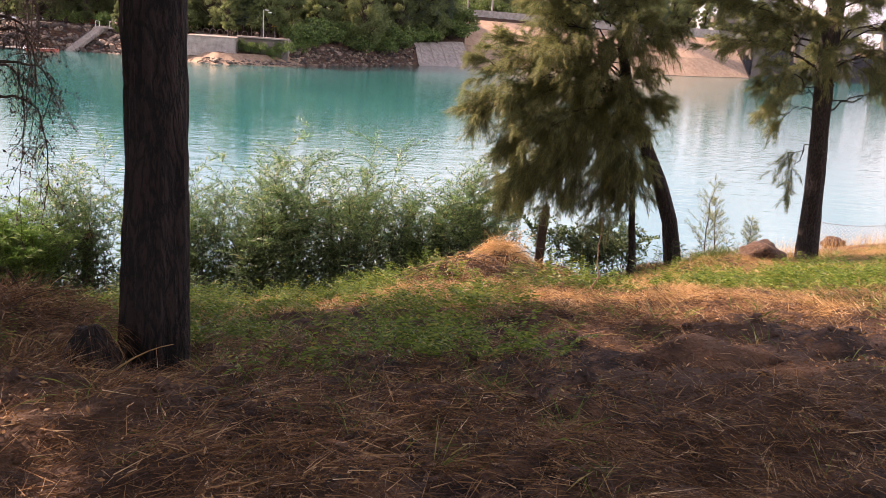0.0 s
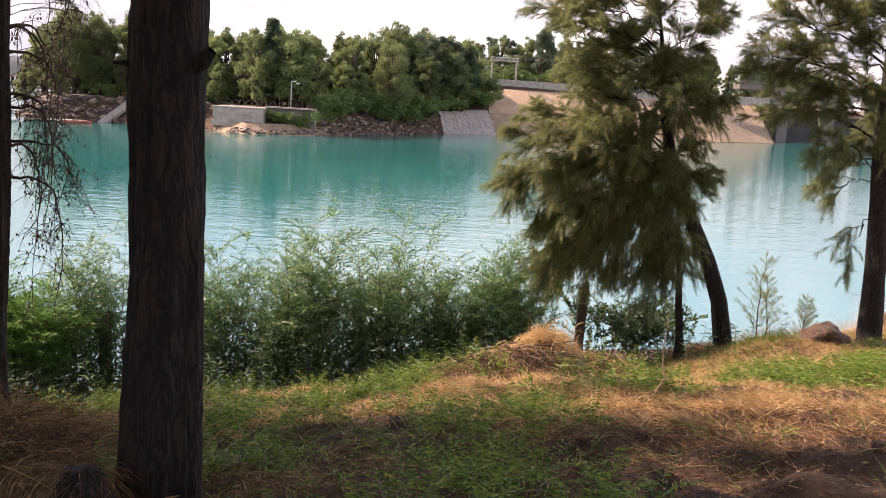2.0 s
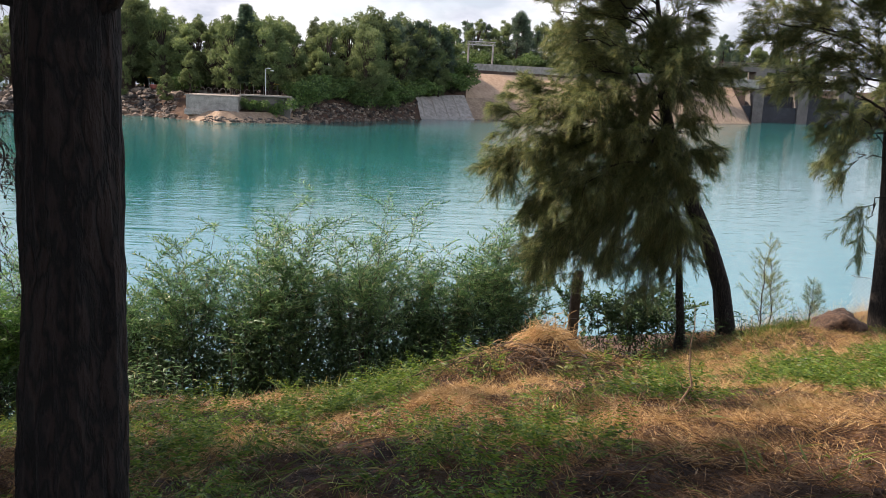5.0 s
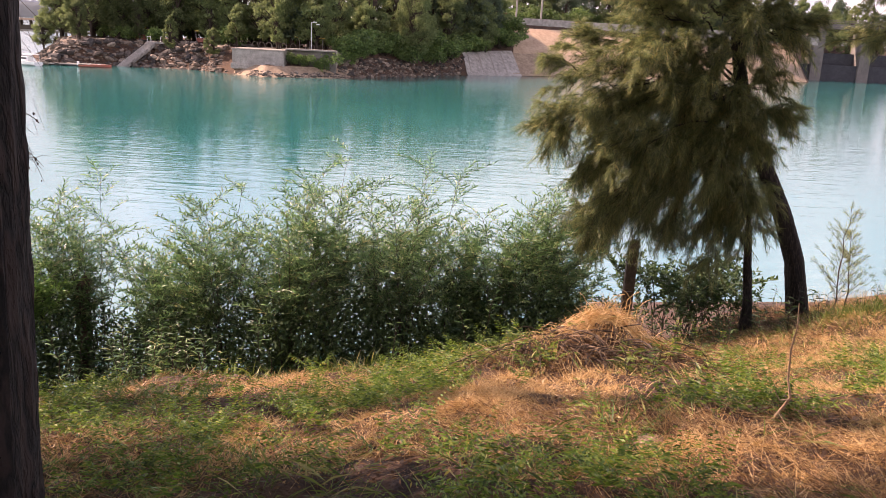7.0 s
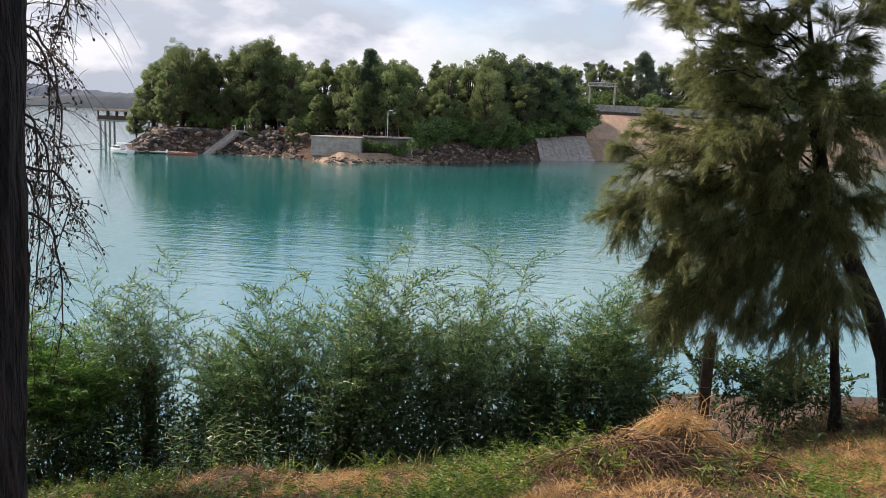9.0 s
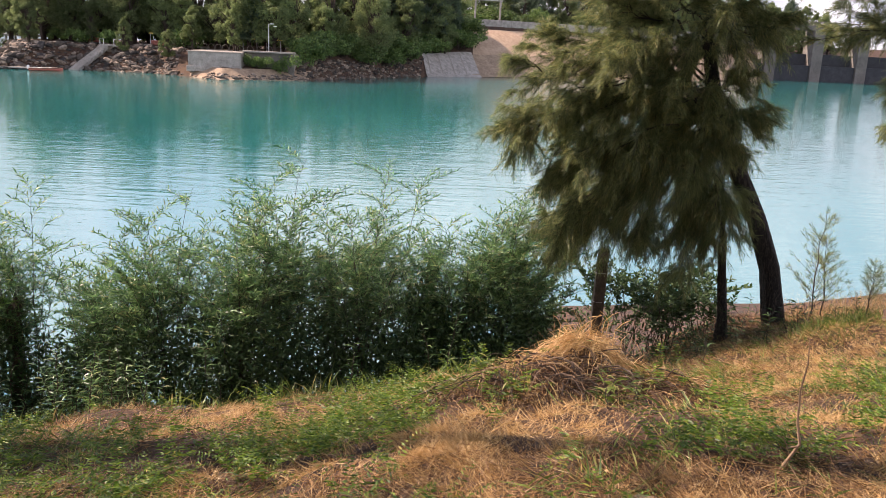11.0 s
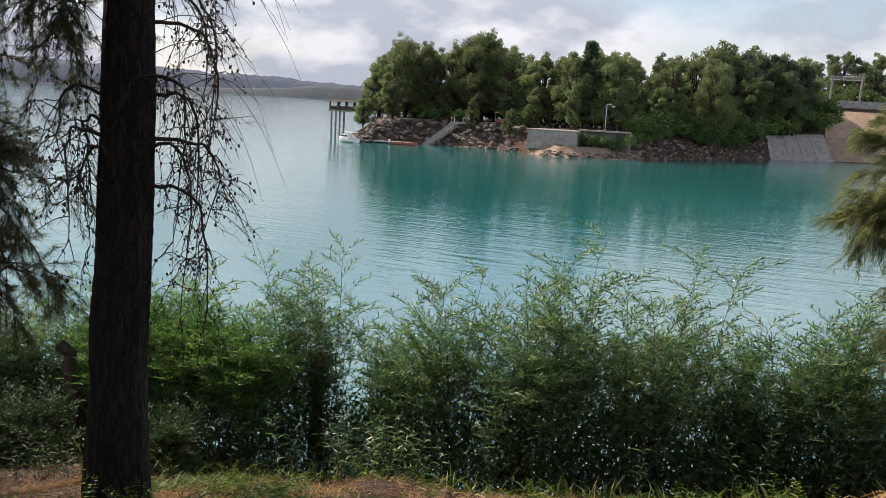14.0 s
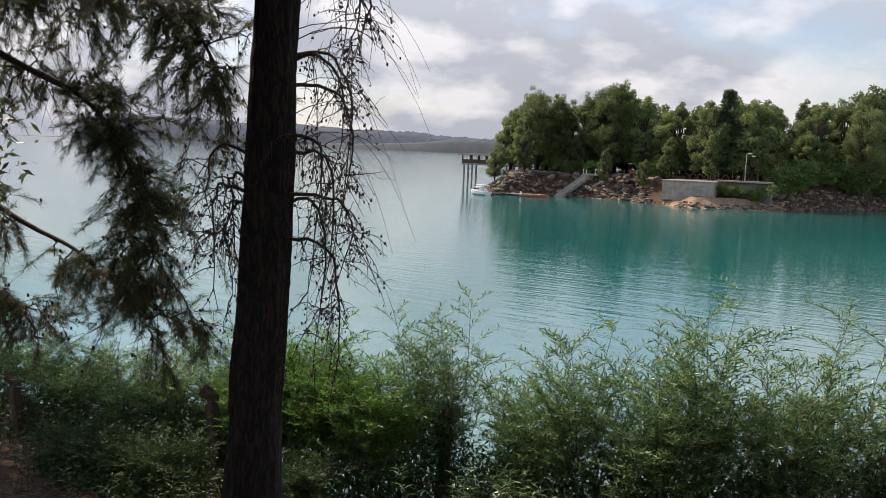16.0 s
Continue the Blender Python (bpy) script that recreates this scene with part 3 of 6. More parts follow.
def casuarina(base, trunk, radii, crown, seed, label, limbs, twigs):
    """A she-oak: trunk, boughs into each mass of the crown, feathery plumes of hanging needles. crown rows: height, left, right, depth, density."""
    rng = np.random.default_rng(seed)
    base = np.array(base)
    T = np.array(trunk) - base
    tree = thing("casuarina_tree", base, label, "tree", "casuarinas on the bank")
    put("trunk", trunk_mesh("trunk", T, radii, seed, 24, 0.03, 0.07), M_BARK2, tree)
    blobs = []
    for z, x0, x1, y, dens in crown:
        m = max(1, int(round((x1 - x0) / 0.44)))
        for k in range(m):
            x = x0 + 0.18 + (x1 - x0 - 0.36) * ((k + 0.5 + rng.uniform(-0.3, 0.3)) / m)
            edge = min(k, m - 1 - k) < 1
            blobs.append((x, y + rng.uniform(-0.38, 0.38) * (0.6 if edge else 1), z + rng.uniform(-0.14, 0.14), rng.uniform(0.28, 0.42), dens))
    P, D = [], []
    u = np.linspace(0, 1, 9)
    for bx, by, bz, br, dens in blobs:
        c = np.array((bx, by, bz)) - base
        zt = np.clip(c[2] - 0.35 * abs(np.interp(c[2], T[:, 2], T[:, 0]) - c[0]) + 0.05, min(0.5 + rng.uniform(0, 0.5) - base[2], T[-1, 2] - 0.1), T[-1, 2] - 0.05)
        start = np.array([np.interp(zt, T[:, 2], T[:, j]) for j in range(3)])
        stem = curve_pts(start, c, 0.10 * np.linalg.norm(c - start), 10, rng, 0.035)
        branch = put("branch", mesh_np("branch", *tube(stem, np.linspace(0.006 + 0.008 * np.linalg.norm(c - start), 0.005, 10), 6), True), M_BARK2, tree)
        lead = unit(c - start)
        high = smooth01((bz - 1.2) / 1.6)
        for k in range(max(2, int(round(limbs * dens)))):
            o = unit(rng.normal(size=3) * 0.8 + lead * 0.7 + [0, 0, 0.9 * high])
            tip = c + o * br * rng.uniform(0.75, 1.45)
            line = curve_pts(stem[rng.integers(5, 10)], tip, 0.08 * br, 9, rng, 0.012)
            line[:, 2] -= (1 - high) * rng.uniform(0.0, 0.35) * br * u ** 2.5
            limb_v = [tube(line, np.linspace(0.0055, 0.0018, 9), 4)]
            T2 = unit(np.gradient(line, axis=0))
            for _ in range(int(twigs)):
                f = rng.uniform(0.12, 1.0)
                a = np.array([np.interp(f, u, line[:, j]) for j in range(3)])
                ahead = np.array([np.interp(f, u, T2[:, j]) for j in range(3)])
                way = unit(ahead + unit(rng.normal(size=3)) * 0.75 + [0, 0, 0.12])
                ln = rng.uniform(0.14, 0.30) * (1.15 - 0.5 * f)
                droop = rng.uniform(0.15, 0.75) * (1 - 0.65 * high) * ln
                q = np.linspace(0, 1, 9)
                tw = a + way * ln * q[:, None] - np.outer(q * q, [0, 0, droop])
                limb_v.append(tube(tw[::4], np.linspace(0.0022, 0.001, 3), 3))
                P.append(tw[1:]), D.append(np.gradient(tw, axis=0)[1:])
            put("limb", mesh_np("limb", *join(limb_v), True), M_TWIG, branch)
    V, F = needle_sprays(np.concatenate(P), np.concatenate(D), rng, 7, 0.098, 0.0052, 0.45, 0.16)
    put("foliage", mesh_np("needles", V, F), M_CAS, tree, "olive green hanging needle sprays")
    return tree


def gz(x, y):
    return float(ground_z(np.array([x]), np.array([y]))[0])


# the two she-oaks on the bank
casuarina((4.15, 13.2, gz(4.15, 13.2) - 0.08),
          [(4.16, 13.2, -2.1), (3.94, 13.2, -1.0), (3.70, 13.2, -0.4), (3.37, 13.2, 0.22), (3.04, 13.2, 0.9), (2.85, 13.2, 1.7), (2.75, 13.25, 2.5), (2.65, 13.3, 3.1), (2.6, 13.3, 3.5)],
          [0.14, 0.118, 0.11, 0.098, 0.078, 0.05, 0.03, 0.018, 0.007],
          [(3.5, 0.95, 3.4, 13.2, 0.7), (3.1, 0.85, 3.5, 13.2, 0.9), (2.7, 1.05, 3.6, 13.2, 1.0), (2.3, 1.35, 3.4, 13.1, 1.0), (1.9, 1.35, 3.5, 13.0, 1.1), (1.5, 0.95, 3.55, 13.0, 1.2), (1.15, 0.55, 3.55, 12.95, 1.2), (0.8, 0.85, 3.5, 12.95, 1.2), (0.55, 0.45, 1.2, 12.95, 1.0),
           (0.45, 0.95, 3.55, 13.0, 1.2), (0.1, 0.95, 3.5, 13.0, 1.2), (-0.25, 1.0, 3.5, 13.1, 1.1), (-0.6, 1.0, 2.3, 13.4, 1.2), (-0.9, 1.1, 1.9, 13.9, 1.0), (-0.6, 2.4, 3.4, 13.2, 0.9), (-0.9, 2.6, 3.2, 13.2, 0.5)],
          11, "leaning casuarina tree with drooping olive green needle foliage", 6, 19)
casuarina((3.36, 13.0, gz(3.36, 13.0) - 0.05), [(3.38, 13.0, -2.1), (3.36, 13.0, -1.6), (3.30, 13.0, -1.1), (3.26, 13.0, -0.7), (3.2, 13.0, -0.2)], [0.10, 0.056, 0.048, 0.042, 0.015],
          [(-0.35, 2.95, 3.5, 13.0, 0.9), (-0.65, 3.05, 3.5, 12.95, 0.6)], 13, "slender young casuarina trunk under the leaning tree", 5, 12)
casuarina((5.91, 12.6, gz(5.91, 12.6) - 0.08),
          [(5.93, 12.6, -1.35), (5.87, 12.6, -0.3), (5.80, 12.6, 0.55), (5.70, 12.6, 1.6), (5.70, 12.6, 2.6), (5.68, 12.65, 3.8), (5.65, 12.7, 5.4)],
          [0.155, 0.135, 0.13, 0.12, 0.11, 0.09, 0.03],
          [(0.95, 4.95, 5.5, 12.6, 0.7), (1.35, 4.6, 5.6, 12.6, 0.9), (1.3, 6.5, 7.2, 12.5, 0.8), (1.75, 4.0, 7.3, 12.5, 0.8), (2.2, 3.65, 7.5, 12.5, 0.85), (2.65, 3.6, 7.3, 12.5, 0.85), (3.1, 3.8, 7.2, 12.5, 1.0), (3.7, 4.0, 7.0, 12.6, 0.9),
           (4.3, 4.4, 6.9, 12.6, 0.9), (5.0, 4.8, 6.4, 12.7, 0.8), (0.2, 5.2, 5.6, 12.5, 0.35)],
          12, "tall casuarina tree with straight dark trunk and hanging foliage", 6, 17)


def sapling(x, y, h, seed):
    rng = np.random.default_rng(seed)
    z = gz(x, y)
    s = thing("casuarina_sapling", (x, y, z), "young feathery casuarina sapling among dry grass", "sapling", "casuarina saplings")
    line = curve_pts((0, 0, -0.03), (rng.normal() * 0.06, 0, h), 0, 8, rng, 0.012)
    put("stem", mesh_np("stem", *tube(line, np.linspace(0.012, 0.002, 8), 5), True), M_TWIG, s)
    tubes, P, D = [], [], []
    for k in range(46):
        f = rng.uniform(0.12, 1)
        a = np.array([np.interp(f, np.linspace(0, 1, 8), line[:, j]) for j in range(3)])
        az = rng.uniform(0, 6.3)
        way = unit(np.array([math.cos(az), math.sin(az), 0.9]))
        ln = (1.05 - f) * 0.42 * h / 1.2 + 0.06
        tw = np.array([a + way * ln * t for t in np.linspace(0, 1, 4)])
        tubes.append(tube(tw, np.linspace(0.003, 0.001, 4), 3))
        P.append(tw[1:]), D.append(np.tile(way + [0, 0, 0.2], (3, 1)))
    tagged(put("twig_spray", mesh_np("twig_spray", *join(tubes), True), M_TWIG, s, "fine side twigs"), kind="stuff")
    put("foliage", mesh_np("needles", *needle_sprays(np.concatenate(P), np.concatenate(D), rng, 12, 0.10, 0.0034, 0.35, 0.1)), M_CAS, s)


sapling(4.62, 13.45, 1.45, 21)
sapling(4.85, 13.6, 1.05, 22)
sapling(5.25, 13.3, 0.7, 23)


def cone_piece(p, r, rng):
    """One small woody cone, egg-shaped, with scale rows."""
    u, v = np.meshgrid(np.linspace(0, np.pi, 4), np.linspace(0, 2 * np.pi, 5, endpoint=False), indexing="ij")
    k = 1 + 0.18 * np.cos(v * 3 + u * 5)
    V = np.stack([np.sin(u) * np.cos(v) * r * k, np.sin(u) * np.sin(v) * r * k, np.cos(u) * r * 1.35], -1).reshape(-1, 3)
    i, j = np.meshgrid(np.arange(3), np.arange(5), indexing="ij")
    F = np.stack([i * 5 + j, i * 5 + (j + 1) % 5, (i + 1) * 5 + (j + 1) % 5, (i + 1) * 5 + j], -1).reshape(-1, 4)
    return V + p, F


def pine(name_label, base, trunk, radii, seed, sides=44):
    base = np.array(base)
    tree = thing("pine_tree", base, name_label, "tree", "pines on the slope")
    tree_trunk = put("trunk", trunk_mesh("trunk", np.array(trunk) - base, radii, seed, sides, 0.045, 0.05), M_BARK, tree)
    return tree


def pine_crown(tree, base, start_line, targets, seed, needles=20, twigs=9, cones=0.25, tuft=0.11, width=0.0034, inner=0.3):
    """Boughs with needle tufts and cones, from a line on the trunk to target points."""
    rng = np.random.default_rng(seed)
    base = np.array(base)
    L = np.array(start_line) - base
    P, D, cone_v = [], [], []
    for t in targets:
        tip = np.array(t[:3]) - base
        zt = np.clip(tip[2] + rng.uniform(-0.3, 0.5), L[0, 2], L[-1, 2])
        start = np.array([np.interp(zt, L[:, 2], L[:, j]) for j in range(3)])
        line = curve_pts(start, tip, 0.18 * np.linalg.norm(tip - start), 12, rng, 0.05)
        r0 = 0.010 + 0.009 * np.linalg.norm(tip - start)
        tubes = [tube(line, np.linspace(r0, 0.005, 12), 6)]
        for _ in range(int(twigs * t[3])):
            f = rng.uniform(inner, 1.0)
            a = np.array([np.interp(f, np.linspace(0, 1, 12), line[:, j]) for j in range(3)])
            way = unit(unit(tip - start) * 0.5 + rng.normal(size=3) * 0.7 + [0, 0, -0.25])
            ln = rng.uniform(0.2, 0.6)
            tw = np.array([a + way * ln * s + np.array([0, 0, -0.25 * ln]) * s * s for s in np.linspace(0, 1, 6)])
            tubes.append(tube(tw[[0, 2, 5]], np.linspace(0.006, 0.002, 3), 3))
            q = np.linspace(0.25, 1, 8)
            P.append(np.stack([np.interp(q, np.linspace(0, 1, 6), tw[:, j]) for j in range(3)], 1))
            D.append(np.tile(way + [0, 0, -0.05], (8, 1)))
            for _ in range(3):
                if rng.uniform() < cones:
                    cone_v.append(cone_piece(tw[rng.integers(1, 6)] + rng.normal(size=3) * 0.03, rng.uniform(0.012, 0.021), rng))
        put("bough", mesh_np("bough", *join(tubes), True), M_TWIG, tree)
    P, D = np.concatenate(P), np.concatenate(D)
    ok = covered(P + base)
    put("foliage", mesh_np("foliage", *needle_sprays(P[ok], D[ok], rng, needles, tuft, width, 0.62, 0.05)), M_PINE, tree)
    if cone_v:
        tagged(put("cone_mass", mesh_np("cone_mass", *join(cone_v), True), M_CONE, tree, "dark clustered cones"), kind="stuff")


# the pine beside the path
PB = (-1.2, 4.12, gz(-1.2, 4.12) - 0.06)
pine1 = pine("thick dark pine trunk with furrowed bark on the slope", PB,
             [(-1.20, 4.06, -0.35), (-1.205, 4.11, -0.08), (-1.212, 4.17, 0.3), (-1.222, 4.26, 1.15), (-1.238, 4.33, 1.85), (-1.245, 4.38, 2.6), (-1.24, 4.5, 5.0), (-1.2, 4.6, 9.0), (-1.15, 4.65, 11.0)],
             [0.196, 0.166, 0.150, 0.142, 0.135, 0.128, 0.115, 0.08, 0.03], 3)
rng = np.random.default_rng(5)
stub, stub2 = np.array([(0.05, 0.18, 1.99), (0.12, 0.15, 2.02), (0.155, 0.14, 2.06)]), np.array([(-0.12, 0.17, 1.97), (-0.20, 0.15, 1.99), (-0.25, 0.14, 1.99)])
put("branch_stub", mesh_np("branch_stub", *tube(stub, [0.045, 0.036, 0.022], 9), True), M_BARK, pine1.children[0], "broken branch stub")
put("branch_stub", mesh_np("branch_stub", *tube(stub2, [0.02, 0.014, 0.006], 7), True), M_BARK, pine1.children[0], "broken branch stub")
pine_crown(pine1, PB, [(-1.1, 4.32, 4.2), (-1.0, 4.4, 10.5)],
           [(-1.1 + math.cos(a) * r, 4.35 + math.sin(a) * r, z, 1.5) for a, r, z in zip(rng.uniform(0, 6.28, 78), rng.uniform(0.8, 3.0, 78), rng.uniform(4.4, 10.0, 78))], 31, 9, 9, 0.0, 0.24, 0.02)

# the pine further down, with dead hanging branches
LB = (-4.72, 8.83, gz(-4.72, 8.83) - 0.06)
pine2 = pine("dark pine trunk with bare drooping cone-laden branches", LB,
             [(-4.77, 8.83, -1.85), (-4.76, 8.83, -1.4), (-4.71, 8.83, -0.45), (-4.63, 8.83, 0.93), (-4.56, 8.83, 2.2), (-4.5, 8.83, 3.4), (-4.45, 8.83, 7.0), (-4.45, 8.83, 10.5)],
             [0.25, 0.222, 0.20, 0.178, 0.165, 0.15, 0.11, 0.03], 4)


def dead_branches(tree, base, seed):
    """Bare limbs that arch out of the trunk and hang, with crooked twigs and small cones."""
    rng = np.random.default_rng(seed)
    base = np.array(base)
    cone_v = []
    right, toward = unit(np.array([0.85, 0.45, 0.0])), np.array([0.45, -0.85, 0.0])
    t = np.linspace(0, 1, 15)[:, None]
    jobs = [(z, 1, rng.uniform(0.40, 0.78), rng.uniform(0.55, 1.5)) for z in (0.72, 1.02, 1.1, 1.42, 1.55, 1.95, 2.12, 2.18, 2.6, 2.75, 3.1, 3.3)]
    jobs += [(z, -1, rng.uniform(0.28, 0.5), rng.uniform(0.5, 1.0)) for z in (0.95, 1.1, 1.2, 1.35)]
    for z, side, reach, fall in jobs:
        c = np.array([np.interp(z, [-1.2, 0.9, 3.4], [-4.76, -4.63, -4.5]), 8.83, z])
        out = unit(right * side + toward * rng.uniform(-0.8, 0.8))
        line = c + out * (0.12 + reach * (1 - (1 - t) ** 2.2) * (1 - 0.35 * t ** 3)) + np.array([0, 0, 1.0]) * (0.10 * np.sin(t * np.pi) - fall * t ** 2.4)
        line[1:] += np.cumsum(rng.normal(size=(14, 3)) * 0.014, 0)
        tubes = [tube(line - base, np.linspace(0.017, 0.003, 15), 5)]
        for _ in range(21):
            k = rng.integers(2, 15)
            ln = rng.uniform(0.14, 0.48)
            way = unit(out * rng.uniform(-0.5, 0.9) + rng.normal(size=3) * 0.75 + [0, 0, -0.35])
            q = np.linspace(0, 1, 7)[:, None]
            tw = line[k] + way * ln * q - np.array([0, 0, 0.55 * ln]) * q * q
            tw[1:] += np.cumsum(rng.normal(size=(6, 3)) * 0.012, 0)
            tubes.append(tube(tw - base, np.linspace(0.0052, 0.0018, 7), 3))
            for _ in range(3):
                p = tw[rng.integers(1, 6)]
                w2 = unit(way * 0.6 + rng.normal(size=3) * 0.8 + [0, 0, -0.3]) * rng.uniform(0.05, 0.18)
                tubes.append(tube(np.array([p, p + w2 * 0.55, p + w2 - [0, 0, 0.03]]) - base, [0.0026, 0.002, 0.0012], 3))
            for _ in range(rng.integers(1, 8)):
                cone_v.append(cone_piece(tw[rng.integers(1, 7)] - base + rng.normal(size=3) * 0.016, rng.uniform(0.006, 0.012), rng))
        put("dead_branch", mesh_np("dead_branch", *join(tubes), True), M_TWIG, tree, "bare drooping dead branch")
    for _ in range(9):
        a = np.array([-4.45, 8.83, rng.uniform(1.4, 2.7)])
        s = np.linspace(0, 1, 12)[:, None]
        line = a + right * (s * rng.uniform(0.8, 1.15)) + np.array([0, 0, 1.0]) * (0.25 * np.sin(s * 2.2) - rng.uniform(0.4, 1.0) * s ** 3)
        line[2:] += np.cumsum(rng.normal(size=(10, 3)) * 0.01, 0)
        put("twig", mesh_np("twig", *tube(line - base, np.linspace(0.005, 0.0012, 12), 3), True), M_TWIG, tree)
    tagged(put("cone_mass", mesh_np("cone_mass", *join(cone_v), True), M_CONE, tree, "small dark cones along the twigs"), kind="stuff")


dead_branches(pine2, LB, 41)
rng = np.random.default_rng(6)
pine_crown(pine2, LB, [(-4.5, 8.83, 3.4), (-4.45, 8.83, 10)],
           [(-4.45 + math.cos(a) * r, 8.83 + math.sin(a) * r, z, 1.3) for a, r, z in zip(rng.uniform(3.0, 6.4, 20), rng.uniform(0.5, 1.5, 20), rng.uniform(3.6, 9, 20))], 32, 9, 8, 0.0, 0.2, 0.012)

# the pine at the left with low boughs full of cones
QB = (-9.6, 8.2, gz(-9.6, 8.2) - 0.06)
pine3 = pine("large pine with low spreading boughs full of cones", QB,
             [(-9.62, 8.2, -1.7), (-9.6, 8.2, -1.0), (-9.55, 8.2, 1.0), (-9.5, 8.2, 3.5), (-9.4, 8.2, 7.5), (-9.4, 8.2, 11)], [0.27, 0.22, 0.19, 0.17, 0.12, 0.03], 5, 30)
rng = np.random.default_rng(7)


def low_boughs(tree, base, mains, masses, seed):
    """Long low boughs, hung with side branches, brushes of needles and clusters of cones."""
    rng = np.random.default_rng(seed)
    base = np.array(base)
    P, D, cone_v, lines = [], [], [], []
    for pts in mains:
        p, f = np.array(pts), np.linspace(0, 1, len(pts))
        g = np.linspace(0, 1, 24)
        line = np.stack([np.interp(g, f, p[:, j]) for j in range(3)], 1)
        line[1:-1] += rng.normal(size=(22, 3)) * 0.022
        line[2:-2] = (line[:-4] + line[1:-3] + line[2:-2] + line[3:-1] + line[4:]) / 5
        put("bough", mesh_np("bough", *tube(line - base, np.linspace(0.045, 0.009, 24), 7), True), M_TWIG, tree)
        lines.append(line[6:])
    J = np.concatenate(lines)
    for cx, cz, rx, rz, n in masses:
        for _ in range(n):
            tip = np.array([cx + rng.normal() * rx, 9.1 + rng.normal() * 0.3, cz + rng.normal() * rz])
            cost = np.linalg.norm(J - tip, axis=1) + 0.8 * np.maximum(tip[2] - J[:, 2], 0)
            start = J[np.argsort(cost)[rng.integers(0, 4)]]
            line = curve_pts(start, tip, 0.06, 9, rng, 0.03)
            tubes = [tube(line - base, np.linspace(0.010, 0.003, 9), 5)]
            lead = unit(tip - start)
            for _ in range(13):
                a = line[rng.integers(1, 9)]
                way = unit(lead * 0.5 + rng.normal(size=3) * 0.65 + [0, 0, -0.30])
                ln, q = rng.uniform(0.12, 0.42), np.linspace(0, 1, 8)[:, None]
                tw = a + way * ln * q - np.array([0, 0, 0.2 * ln]) * q * q
                tw[1:] += np.cumsum(rng.normal(size=(7, 3)) * 0.006, 0)
                tubes.append(tube(tw[[0, 3, 7]] - base, [0.0045, 0.003, 0.0016], 3))
                if rng.uniform() < 0.8:
                    P.append(tw[2:]), D.append(np.gradient(tw, axis=0)[2:])
                for _ in range(3):
                    if rng.uniform() < 0.17:
                        cone_v.append(cone_piece(tw[rng.integers(0, 8)] - base + rng.normal(size=3) * 0.025, rng.uniform(0.011, 0.019), rng))
            put("side_branch", mesh_np("side_branch", *join(tubes), True), M_TWIG, tree)
    put("foliage", mesh_np("foliage", *needle_sprays(np.concatenate(P) - base, np.concatenate(D), rng, 17, 0.105, 0.0046, 0.55, 0.06)), M_PINE, tree)
    tagged(put("cone_mass", mesh_np("cone_mass", *join(cone_v), True), M_CONE, tree, "dark clustered cones"), kind="stuff")


high = [(-9.5 + math.cos(a) * r, 8.2 + math.sin(a) * r, z, 1.5) for a, r, z in zip(rng.uniform(2.6, 6.8, 30), rng.uniform(0.8, 2.8, 30), rng.uniform(3.8, 10.0, 30))]
low_boughs(pine3, QB, (((-9.5, 8.3, 3.0), (-8.7, 8.9, 2.42), (-7.9, 9.05, 2.1), (-7.1, 9.1, 1.8), (-6.6, 9.1, 1.2), (-6.3, 9.1, 0.4)), ((-9.45, 8.2, 3.6), (-8.2, 9.0, 3.2), (-7.0, 9.2, 2.9), (-5.9, 9.2, 2.6), (-5.3, 9.1, 1.9)),
                       ((-9.55, 8.2, 1.4), (-8.8, 8.9, 0.85), (-8.2, 9.0, 0.6), (-7.3, 9.1, 0.3), (-6.4, 9.1, -0.2)), ((-9.6, 8.2, 0.3), (-8.9, 8.8, 0.0), (-8.3, 9.0, -0.3), (-7.9, 9.0, -0.6))),
           ((-8.6, 2.75, 0.35, 0.28, 15), (-9.0, 2.2, 0.2, 0.2, 4), (-7.4, 2.75, 0.4, 0.3, 9), (-6.6, 2.7, 0.35, 0.35, 9), (-5.8, 2.6, 0.3, 0.3, 8), (-5.35, 2.0, 0.18, 0.3, 6), (-6.5, 1.9, 0.35, 0.3, 10), (-6.6, 1.2, 0.28, 0.3, 11), (-6.4, 0.6, 0.28, 0.3, 11), (-6.3, 0.1, 0.28, 0.2, 8),
            (-5.6, 1.35, 0.15, 0.12, 3), (-5.75, 0.6, 0.15, 0.15, 3), (-8.4, 0.55, 0.3, 0.15, 4), (-8.3, -0.35, 0.3, 0.25, 8), (-7.0, 0.05, 0.3, 0.15, 4), (-6.2, -0.35, 0.5, 0.12, 8), (-7.7, 1.9, 0.3, 0.12, 3)), 33)
pine_crown(pine3, QB, [(-9.5, 8.2, 3.4), (-9.4, 8.2, 10)], high, 34, 9, 9, 0.0, 0.22, 0.016)

